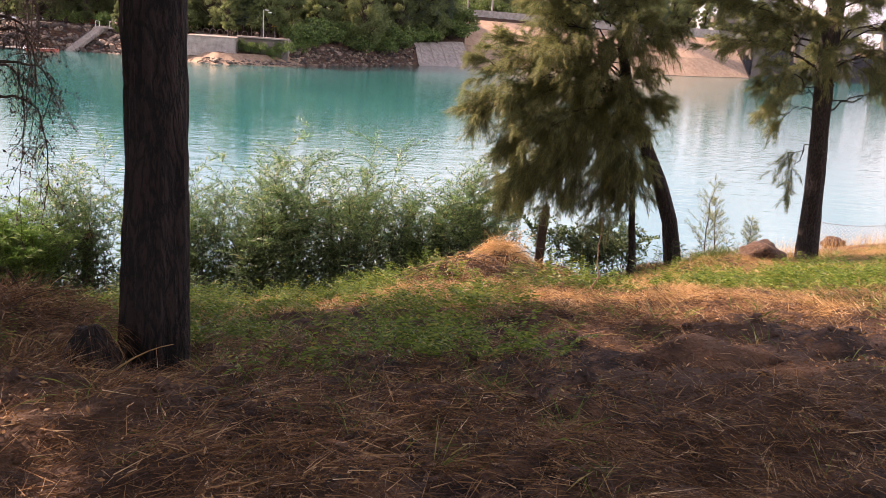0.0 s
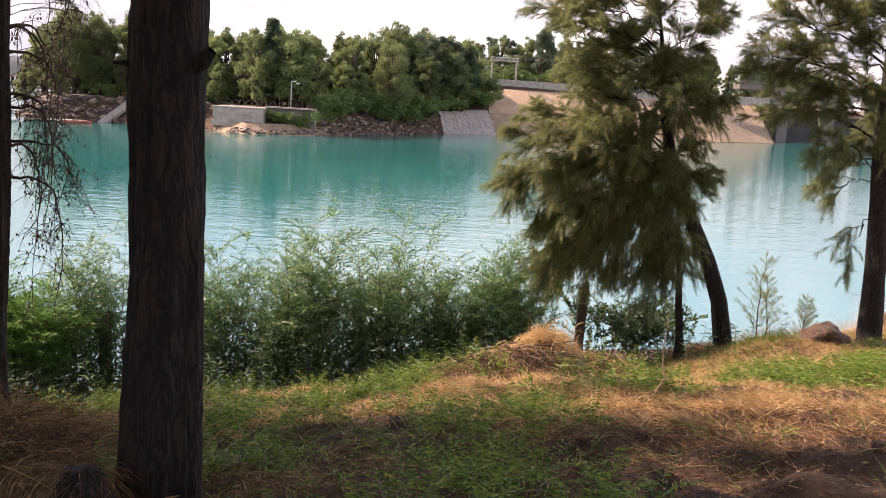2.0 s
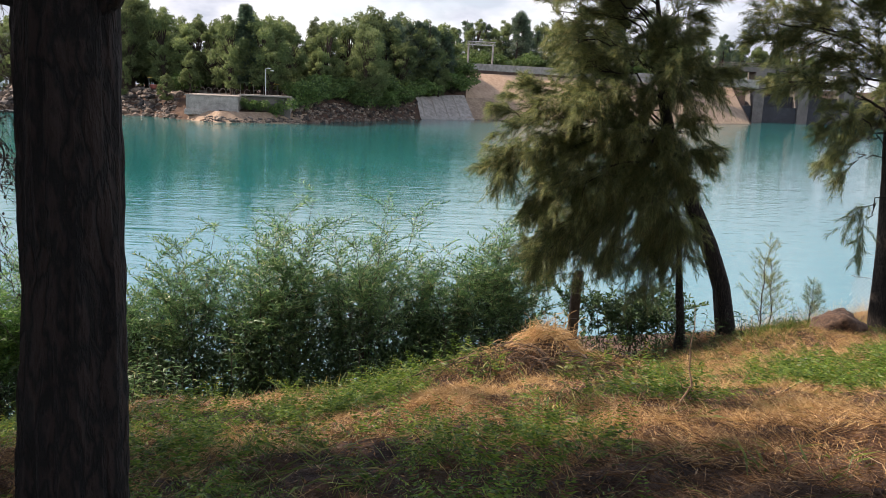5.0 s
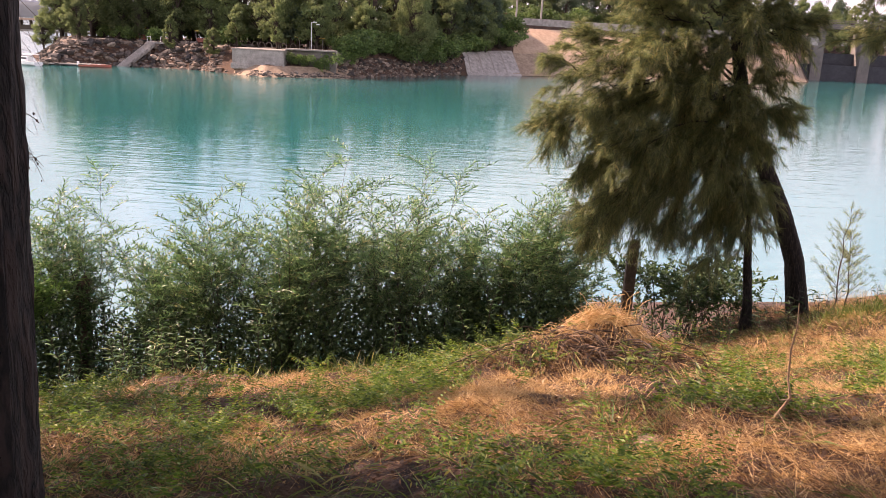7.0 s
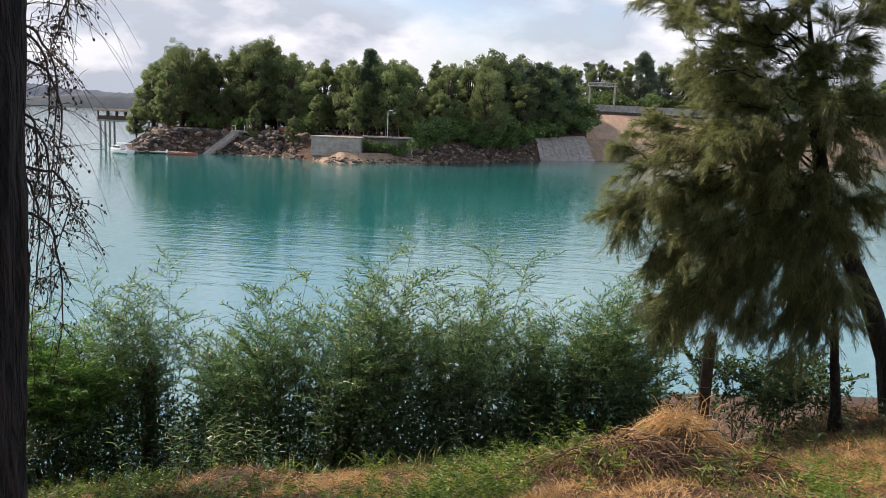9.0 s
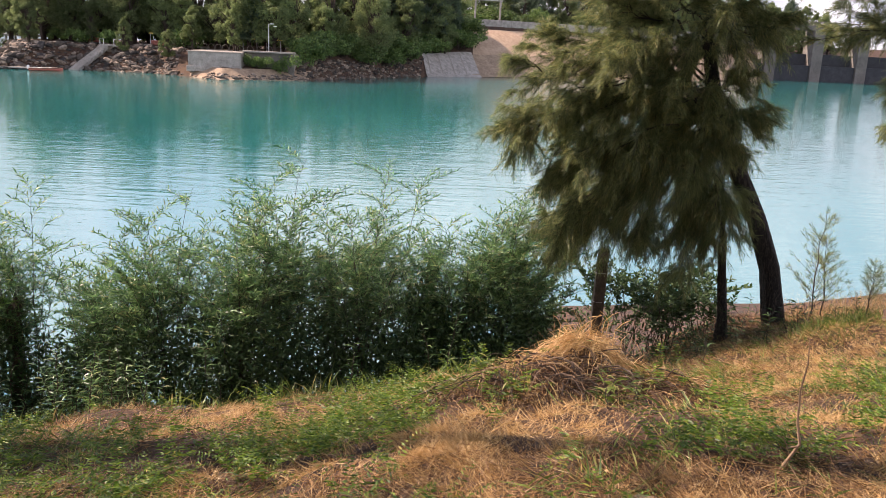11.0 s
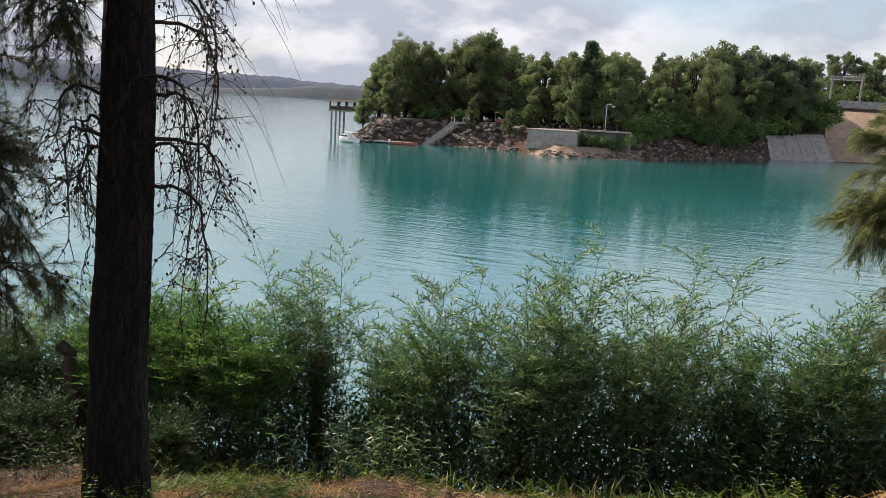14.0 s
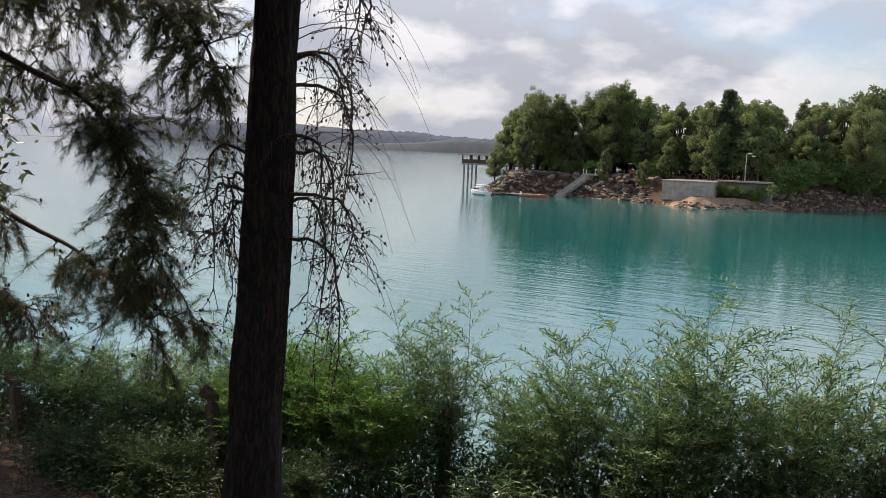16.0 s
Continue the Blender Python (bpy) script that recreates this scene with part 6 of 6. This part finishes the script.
for x, y, h in ((-12.2, 206, 18.2), (-8.5, 210, 19.5), (-4.6, 212, 18.8), (-1.5, 218, 15), (-14.5, 204, 16)):
    plant(FIR[int(h * 2) % 2], x, y, h, 14, 1.1)
# wood behind the dam
x = -6.0
while x < 170:
    y = 262 + rng.uniform(0, 45) + max(0, x - 20) * 0.75
    plant(FIR[rng.integers(2)] if rng.uniform() < 0.4 else BROAD[rng.integers(5)], x, y, rng.uniform(13, 19), 13, rng.uniform(0.9, 1.2))
    x += rng.uniform(1.8, 3.6)
for k in range(62):
    x = rng.uniform(-29, -9)
    y = float(np.interp(x, SHORE_X, SHORE_Y)) + rng.uniform(4.2, 10)
    plant(SHR[rng.integers(3)], x, y, rng.uniform(2.0, 4.8), 3.0, rng.uniform(0.9, 1.3))
for k in range(30):
    x = -2 + k * 2.6
    plant(SHR[rng.integers(3)], x, 252 + x * 0.72 + rng.uniform(-2, 3), rng.uniform(3.5, 5.5), 3.0, 1.3)
# hedge added behind the trees to darken ground that should lie in shade
for k in range(46):
    x = -88 + k * 1.9
    plant(SHR[rng.integers(3)], x, max(float(np.interp(x, SHORE_X, SHORE_Y)) + 36, 190) + rng.uniform(-3, 3), rng.uniform(4, 6), 3.0, 1.2)
for x, y, h in ((-6, 214, 5), (-4, 217, 5.5), (-2, 220, 5), (-0.5, 223, 4.5), (0.8, 226, 4), (-3.5, 212, 4), (-1.2, 216.5, 3.6), (-8, 210, 4.5), (-9.5, 207, 4), (0.3, 219, 3.0), (1.8, 228, 3.6), (3.4, 219, 4.4), (4.4, 224, 4.4), (5.4, 228, 4), (2.3, 222, 5), (1.4, 216.5, 4.5)):
    plant(SHR[rng.integers(3)], x, y, h, 3.0, 1.3)
for x, y, h in ((-50.5, 166, 4.2), (-51.5, 168, 3.6), (-71, 171, 3.0), (-66, 169, 3.2), (-36.6, 156.2, 2.2), (-35.0, 156.4, 1.9), (-33.4, 156.8, 2.0), (-31.6, 157.0, 2.0), (-29.8, 157.6, 3.0), (-74, 171, 2.6), (-78, 172, 2.4), (1.5, 222, 4.0), (-12, 190, 3.2)):
    plant(SHR[rng.integers(3)], x, y, h, 3.0, 1.0)

# stones of the embankment: the larger ones singly, the small ones as one mass
bank = thing("stone_bank", (-55, 158, gz(-55, 158)), "embankment of rough brown and grey stones", "stone bank", kind="structure")
bx, by, bz = bank.location
STONES = []
for k in range(5):
    bm = bmesh.new()
    bmesh.ops.create_icosphere(bm, subdivisions=1, radius=1)
    for v in bm.verts:
        v.co = v.co * (1 + 0.45 * noise.noise(v.co * 1.3 + Vector((k * 5, 2, 1))))
        v.co.z *= 0.7
    me = bpy.data.meshes.new("stone")
    bm.to_mesh(me)
    bm.free()
    me.materials.append(M_STONE)
    STONES.append(me)


def bank_place():
    x = rng.uniform(-94, -7)
    if x < -80:
        y = 154 + (-81.5 - x) / 0.60 + rng.uniform(0.3, 10)
        return x + rng.uniform(0, 4), y
    return x, float(np.interp(x, SHORE_X, SHORE_Y)) + rng.uniform(-0.2, 8.5 if x < -48 else 5.5)


for k in range(460):
    x, y = bank_place()
    if -46.4 < x < -36 and y > 152.5:
        continue
    if -50 < x < -28 and (y > float(np.interp(x, SHORE_X, SHORE_Y)) + 1.3 or -46 < x < -41):
        continue
    s = rng.uniform(0.4, 1.0) if x < -48 else rng.uniform(0.3, 0.65)
    o = new("stone", STONES[k % 5])
    o.parent = bank
    o.matrix_basis = pose(x - bx, y - by, gz(x, y) - bz + s * 0.15, rng.uniform(0, 40), rng.uniform(0, 40), rng.uniform(0, 360)) @ Matrix.Diagonal((s * 1.2, s, s * 0.8, 1))
ico = bmesh.new()
bmesh.ops.create_icosphere(ico, subdivisions=1, radius=1)
IV, IF = np.array([v.co for v in ico.verts]), np.array([[v.index for v in f.verts] for f in ico.faces])
ico.free()
rub = []
for k in range(2600):
    x, y = bank_place()
    if -50 < x < -28 and (y > float(np.interp(x, SHORE_X, SHORE_Y)) + 1.5 or x < -43):
        continue
    s = rng.uniform(0.12, 0.4)
    rub.append((IV * (1 + rng.uniform(-0.3, 0.3, (len(IV), 1))) * [s * 1.3, s, s * 0.7] + [x, y, gz(x, y) + s * 0.1], IF))
tagged(put("rubble", mesh_np("rubble", *join(rub)), M_RUBBLE), "small brown stones along the waterline", "rubble", kind="stuff")


def strip(name, label, cat, mat, x0, x1, n, inner, outer, lift, slant=0.0):
    """A band of ground along the far shore between two distances from the water."""
    V = []
    for x in np.linspace(x0, x1, n):
        s = float(np.interp(x, SHORE_X, SHORE_Y))
        for d in np.linspace(inner, outer, 6):
            q = x + d * slant
            V.append((q, s + d, gz(q, s + d) + lift))
    i, j = np.meshgrid(np.arange(n - 1), np.arange(5), indexing="ij")
    b = i * 6 + j
    F = np.stack([b, b + 6, b + 7, b + 1], -1).reshape(-1, 4)
    return tagged(put(name, mesh_np(name, V, F, True), mat), label, cat, kind="structure")


strip("shore_sand", "pale orange sand and gravel at the waterline", "shore", M_SAND, -46.2, -26, 44, -0.6, 2.8, 0.12)
strip("promenade", "pale paved promenade above the stone bank", "promenade", M_PAVE, -80, -27, 50, 12.5, 17, 0.08)
strip("dam_slope", "bare sandy earth slope of the dam", "dam", M_EARTH, 5, 96, 90, 0.3, 25.5, 0.14, 0.0)
strip("dam_foot", "pale sand along the foot of the dam", "shore", M_SAND, 5, 96, 90, -0.5, 9, 0.24, 0.0)
strip("slipway", "grey concrete slipway running into the lake", "slipway", M_CONC, -5.6, 7.0, 40, -1.5, 8.0, 0.30, -0.30)
for k, x in enumerate((-4.6, -1.8, 1.0, 3.8)):
    s = float(np.interp(x, SHORE_X, SHORE_Y))
    V = []
    for d in np.linspace(0.5, 7.6, 8):
        V += [(x - 0.15 - d * 0.3, s + d, gz(x - d * 0.3, s + d) + 0.36), (x + 0.15 - d * 0.3, s + d, gz(x - d * 0.3, s + d) + 0.36)]
    tagged(put("slipway_rib", mesh_np("slipway_rib", V, [[2 * q, 2 * q + 1, 2 * q + 3, 2 * q + 2] for q in range(7)]), M_PAVE), "pale raised joint of the slipway", "kerb", kind="structure")

# retaining walls of the promenade
rw = thing("retaining_wall", (-42, 154.5, -5.4), "grey concrete retaining wall of the promenade", "wall", kind="structure")
put("wall_panel", box(-4.5, 4.8, 0, 0.5, -0.6, 2.75, 0.03), M_CONC, rw)
put("coping", box(-4.7, 5.0, -0.15, 0.75, 2.75, 2.93, 0.03), M_PAVE, rw)
put("footing", box(-4.7, 5.0, -0.35, 0.4, -0.6, 0.35, 0.04), M_CONC, rw)
# recessed wall takes the darkened concrete to look shadowed
rw2 = thing("retaining_wall", (-33, 157.6, -5.0), "recessed retaining wall behind bushes, shade put in its colour", "wall", kind="structure")
put("wall_panel", box(-4.4, 4.6, 0, 0.5, -1.2, 2.6, 0.03), M_BRIDGE_SHADE, rw2)
put("coping", box(-4.5, 4.8, -0.8, 0.9, 2.6, 2.9, 0.03), M_PAVE, rw2)
rw3 = thing("deck_wall", (-58, 171.5, -2.6), "low pale promenade kerb wall", "wall", kind="structure")
put("wall_panel", box(-3, 10.5, 0, 0.4, -0.3, 0.5, 0.03), M_CONC, rw3)

# raised terrace behind the walls
for x0, x1, y0 in ((-46.5, -37.2, 155.0), (-37.2, -28.5, 158.1)):
    tagged(put("terrace", box(x0, x1, y0, 169.0, -6.2, -2.44, 0.03), M_PAVE), "paved terrace of the promenade above the wall", "terrace", kind="structure")

# lamp post
lp = thing("street_lamp", (-33.1, 158.6, -2.1), "thin grey street lamp with two heads", "street lamp")
put("pole", mesh_np("pole", *tube([(0, 0, -0.2), (0, 0, 2.4), (0, 0, 4.75)], [0.085, 0.075, 0.06], 8), True), M_METAL, lp)
lamp_arm = put("arm", mesh_np("arm", *tube([(0, 0, 4.7), (0.4, 0, 4.82), (1.0, 0, 4.8)], 0.05, 6), True), M_METAL, lp)
put("lamp_head", box(0.3, 0.9, -0.14, 0.14, 4.72, 4.86, 0.03), M_WHITE, lamp_arm)
put("lamp_head", box(0.9, 1.5, -0.14, 0.14, 4.30, 4.46, 0.03), M_WHITE, lamp_arm)

# stairs down to the dock
stv = thing("stone_stairs", (-65.6, 165.2, -2.35), "pale concrete stairs down to the dock", "stairs", kind="structure")
put("landing", box(-0.6, 3.0, -0.6, 1.6, -0.35, 0.0, 0.03), M_CONC, stv)
for k in range(24):
    put("step", box(-0.5 - 0.145 * k, 1.2 - 0.145 * k, -0.6 - 0.26 * (k + 1), -0.6 - 0.26 * k, -0.75 - 0.185 * (k + 1), -0.185 * (k + 1)), M_CONC, stv)
for q in (0, 1):
    put("balustrade", mesh_np("balustrade", *tube([(2.6 * q - 0.4, -0.6, 0.0), (2.6 * q - 0.4, -0.6, 0.95), (2.6 * q + 0.3, -0.6, 0.95), (2.6 * q + 0.3, -0.6, 0.0)], 0.06, 5)), M_WHITE, stv)

# floating dock and boats
dk = thing("dock", (-75.5, 152.5, WATER), "low floating timber dock by the bank", "dock", turn=24)
put("deck", box(-5.5, 6.5, -0.7, 0.7, 0.22, 0.42, 0.03), M_CONC, dk)
for k in range(5):
    put("float", box(-5.2 + k * 2.5, -3.6 + k * 2.5, -0.6, 0.6, -0.15, 0.22, 0.05), M_DARKC, dk)


def boat(x, y, turn, L, W, H, hull, label, cabin):
    b = thing("boat", (x, y, WATER - 0.12), label, "boat", "boats at the dock", turn=turn)
    bm = bmesh.new()
    rows = []
    for q in np.linspace(0, 1, 11):
        w = W / 2 * (1 - max(0, (q - 0.45) / 0.55) ** 2.2) * (0.88 + 0.12 * min(1, q * 5))
        w, xx, hh = max(w, 0.02), -L / 2 + L * q, H * (0.85 + 0.35 * q * q)
        rows.append([bm.verts.new((xx, s * w * k, z)) for s, k, z in ((-1, 1, hh), (-1, 0.92, hh * 0.45), (-1, 0.4, 0), (1, 0.4, 0), (1, 0.92, hh * 0.45), (1, 1, hh))])
    for a, c in zip(rows, rows[1:]):
        for k in range(5):
            bm.faces.new((a[k], a[k + 1], c[k + 1], c[k]))
        bm.faces.new((a[5], a[0], c[0], c[5]))
    bm.faces.new(rows[0])
    bmesh.ops.recalc_face_normals(bm, faces=bm.faces[:])
    put("hull", bm, hull, b)
    put("rub_rail", mesh_np("rub_rail", *tube([(-L / 2, -W / 2 * 0.9, H * 0.86), (0, -W / 2 * 1.01, H * 0.93), (L * 0.3, -W / 2 * 0.72, H * 1.02), (L / 2, 0, H * 1.2)], 0.05, 5)), M_WOODD, b)
    if cabin:
        cab = put("cabin", box(-L * 0.18, L * 0.2, -W * 0.34, W * 0.34, H * 0.95, H * 1.75, 0.08, 0.2), M_WHITE, b)
        put("windscreen", box(-L * 0.12, L * 0.205, -W * 0.33, W * 0.33, H * 1.25, H * 1.55, 0.02, 0.08), M_GLASS, cab)
        put("canopy", box(-L * 0.42, L * 0.05, -W * 0.36, W * 0.36, H * 2.1, H * 2.2, 0.04), M_WHITE, b)
        for sx in (-0.4, 0.0):
            for sy in (-0.33, 0.33):
                put("canopy_post", mesh_np("canopy_post", *tube([(L * sx, W * sy, H * 0.9), (L * sx, W * sy, H * 2.12)], 0.03, 5)), M_METAL, b)
    else:
        for q in (-0.2, 0.12):
            put("thwart", box(L * q - 0.2, L * q + 0.2, -W * 0.42, W * 0.42, H * 0.95, H * 1.05, 0.02), M_WHITE, b)
        put("engine", box(-L * 0.5 - 0.3, -L * 0.5 + 0.1, -0.2, 0.2, H * 0.6, H * 1.7, 0.08), M_WHITE, b)


boat(-80.2, 147.2, 158, 5.4, 2.2, 0.95, M_WHITE, "white cabin motorboat moored at the dock", True)
boat(-70.3, 151.6, 20, 5.4, 1.5, 0.62, M_RED, "red open boat tied to the dock", False)
boat(-74.5, 155.0, 24, 3.4, 1.3, 0.5, M_WHITE, "small white rowing boat at the dock", False)

# pavilion on piles over the water
pv = thing("lake_pavilion", (-103.4, 187.5, WATER), "dark timber pavilion on piles over the lake", "pavilion")
put("deck", box(-3.5, 17, -2.6, 2.6, 4.95, 5.35, 0.04), M_CONC, pv)
for x in (-2.9, -1.7, 9.0, 10.4):
    for y in (-2.0, 2.0):
        put("support_column", mesh_np("support_column", *tube([(x, y, -3), (x, y, 2), (x, y, 4.95)], 0.24, 10), True), M_CONC, pv)
put("roof", box(-4.3, 6.2, -3.3, 3.3, 7.3, 7.75, 0.05, 0.12), M_WOODD, pv)
put("parapet", box(-3.3, 6.2, -2.4, -2.2, 5.35, 6.25, 0.02), M_WOODD, pv)
put("parapet", box(-3.3, -3.1, -2.4, 2.4, 5.35, 6.25, 0.02), M_WOODD, pv)
put("back_wall", box(-3.3, 6.2, 2.2, 2.4, 5.35, 6.25, 0.02), M_WOODD, pv)
for x in (-3.2, -1.0, 1.2, 3.4, 6.1):
    for y in (-2.3, 2.3):
        put("pillar", box(x - 0.14, x + 0.14, y - 0.14, y + 0.14, 5.35, 7.35, 0.02), M_WOODD, pv)
put("railing", mesh_np("railing", *tube([(6.3, -2.5, 6.3), (12, -2.5, 6.3), (17, -2.5, 6.3)], 0.05, 5)), M_WOODD, pv)

# promenade furniture under the trees
for x, y in ((-38.5, 168), (-33.8, 167), (-57.5, 172), (-72, 177)):
    k = thing("garden_kiosk", (x, y, gz(x, y)), "small kiosk with a yellow awning under trees", "kiosk", "promenade kiosks")
    put("counter", box(-1.3, 1.3, -0.5, 0.5, 0, 1.05, 0.03), M_RED if x < -50 else M_WOODD, k)
    put("awning", box(-1.6, 1.6, -1.0, 1.0, 2.3, 2.5, 0.04, 0.1), M_YELLOW, k)
    for sx in (-1.3, 1.3):
        put("awning_post", mesh_np("awning_post", *tube([(sx, -0.8, 0), (sx, -0.8, 2.35)], 0.05, 5)), M_METAL, k)
for k in range(13):
    x = -49 + k * 1.6
    y = float(np.interp(x, SHORE_X, SHORE_Y)) + 13.2
    hp = thing("hoop_fence", (x, y, gz(x, y)), "low curved pale hoop of the promenade fence", "fence", "hoop fence of the promenade")
    put("hoop", mesh_np("hoop", *tube([(0.6 * math.cos(a), 0, 1.2 * math.sin(a) ** 0.6) for a in np.linspace(0.02, 3.12, 9)], 0.05, 5)), M_PAVE, hp)

# parapet, gantry and bus on the dam
dm = thing("dam_parapet", (5, 232.0, 5.8), "long pale concrete parapet along the dam road", "wall", kind="structure", turn=29.6)
for k in range(19):
    put("parapet_panel", box(k * 6.0, k * 6.0 + 5.96, -0.25, 0.25, -1.6, 1.15, 0.04), M_CONC, dm)
gt = thing("road_gantry", (5.6, 238, 5.6), "steel lattice sign gantry over the dam road", "gantry", turn=8)
for x in (0, 6.8):
    put("gantry_post", box(x - 0.22, x + 0.22, -0.22, 0.22, -0.3, 6.5, 0.03), M_CONC, gt)
for z in (6.4, 7.3):
    put("chord", mesh_np("chord", *tube([(-0.6, 0, z), (3.4, 0, z), (7.4, 0, z)], 0.09, 5)), M_METAL, gt)
for k in range(11):
    x = -0.6 + k * 0.727
    put("lattice_bar", mesh_np("lattice_bar", *tube([(x, 0, 6.4), (x + 0.36, 0, 7.3), (x + 0.727, 0, 6.4)], 0.05, 4)), M_METAL, gt)
mast = thing("utility_pole", (2.0, 240, 5.6), "tall thin grey utility pole by the road", "pole")
put("pole", mesh_np("pole", *tube([(0, 0, -0.3), (0, 0, 4), (0, 0, 8.2)], [0.16, 0.13, 0.1], 7)), M_METAL, mast)
hut = thing("road_hut", (0.3, 238, 5.2), "small white gatehouse with a flat roof", "building")
hut_wall = put("wall", box(-2.2, 2.2, -1.5, 1.5, -0.5, 2.6, 0.03), M_WHITE, hut)
put("roof", box(-2.7, 2.7, -2, 2, 2.6, 2.85, 0.04), M_RED, hut)
put("window", box(-1.2, 1.2, -1.53, -1.48, 1.0, 2.0), M_GLASS, hut_wall)

# spillway bridge
sp = thing("spillway_bridge", (99, 298, WATER), "grey concrete spillway bridge with tall piers", "bridge", turn=4)
put("deck", box(-8, 140, -2.5, 3.5, 16.8, 18.4, 0.05), M_BRIDGE_SHADE, sp)
for k in range(8):
    x = 8.2 + k * 16.0
    put("pier", box(x - 1.9, x + 1.9, -3.0, 4.0, -3, 16.8, 0.15), M_BRIDGE_SHADE, sp)
    put("gate", box(x + 1.9, x + 14.1, 1.2, 1.8, 5.0, 9.0, 0.03), M_DARKC, sp)
    put("sill", box(x + 1.9, x + 14.1, -2.2, 2.6, -3, 5.2, 0.1), M_DARKC, sp)
put("sill", box(-8, 6.3, -2.2, 2.6, -3, 5.2, 0.1), M_DARKC, sp)
for z in (18.9, 19.5):
    put("rail", mesh_np("rail", *tube([(-8, -2.4, z), (66, -2.4, z), (140, -2.4, z)], 0.09, 4)), M_BRIDGE_SHADE, sp)
for k in range(50):
    put("rail_post", mesh_np("rail_post", *tube([(-8 + k * 3.0, -2.4, 18.3), (-8 + k * 3.0, -2.4, 19.55)], 0.08, 4)), M_BRIDGE_SHADE, sp)


# far wooded hills and dike across the lake, tinted blue for haze
def ridge(name, label, mat, x0, x1, y, base, tops_x, tops_z, rough, n, seed, deep):
    rng = np.random.default_rng(seed)
    X = np.linspace(x0, x1, n)
    top = np.interp(X, tops_x, tops_z)
    for f in (0.004, 0.011, 0.027, 0.06, 0.13):
        top = top + rough * np.sin(X * f * 2.3 + rng.uniform(0, 6.3)) * (0.004 / f) ** 0.45
    top = top + rng.normal(size=n) * rough * 0.3
    rows = [np.stack([X, np.full(n, y), np.full(n, base)], 1), np.stack([X, np.full(n, y + deep * 0.4), base + (top - base) * 0.7], 1), np.stack([X, np.full(n, y + deep), top], 1), np.stack([X, np.full(n, y + deep * 2), np.full(n, base)], 1)]
    i, j = np.meshgrid(np.arange(3), np.arange(n - 1), indexing="ij")
    b = i * n + j
    return tagged(put(name, mesh_np(name, np.concatenate(rows), np.stack([b, b + 1, b + n + 1, b + n], -1).reshape(-1, 4), True), mat), label, "hill", kind="structure")


ridge("backdrop_hills", "distant wooded hills across the lake, blue haze in their colour", M_HILL_HAZE, -4500, 300, 3100, -8, [-4500, -3600, -2700, -1900, -1300, 300], [150, 118, 92, 60, 48, 40], 4.0, 420, 1, 160)
ridge("far_dike", "low distant dike with trees across the lake", M_DIKE_HAZE, -2300, 400, 2400, -8, [-2300, -1750, -1500, -1300, 400], [-6, 18, 34, 36, 30], 2.0, 300, 2, 90)
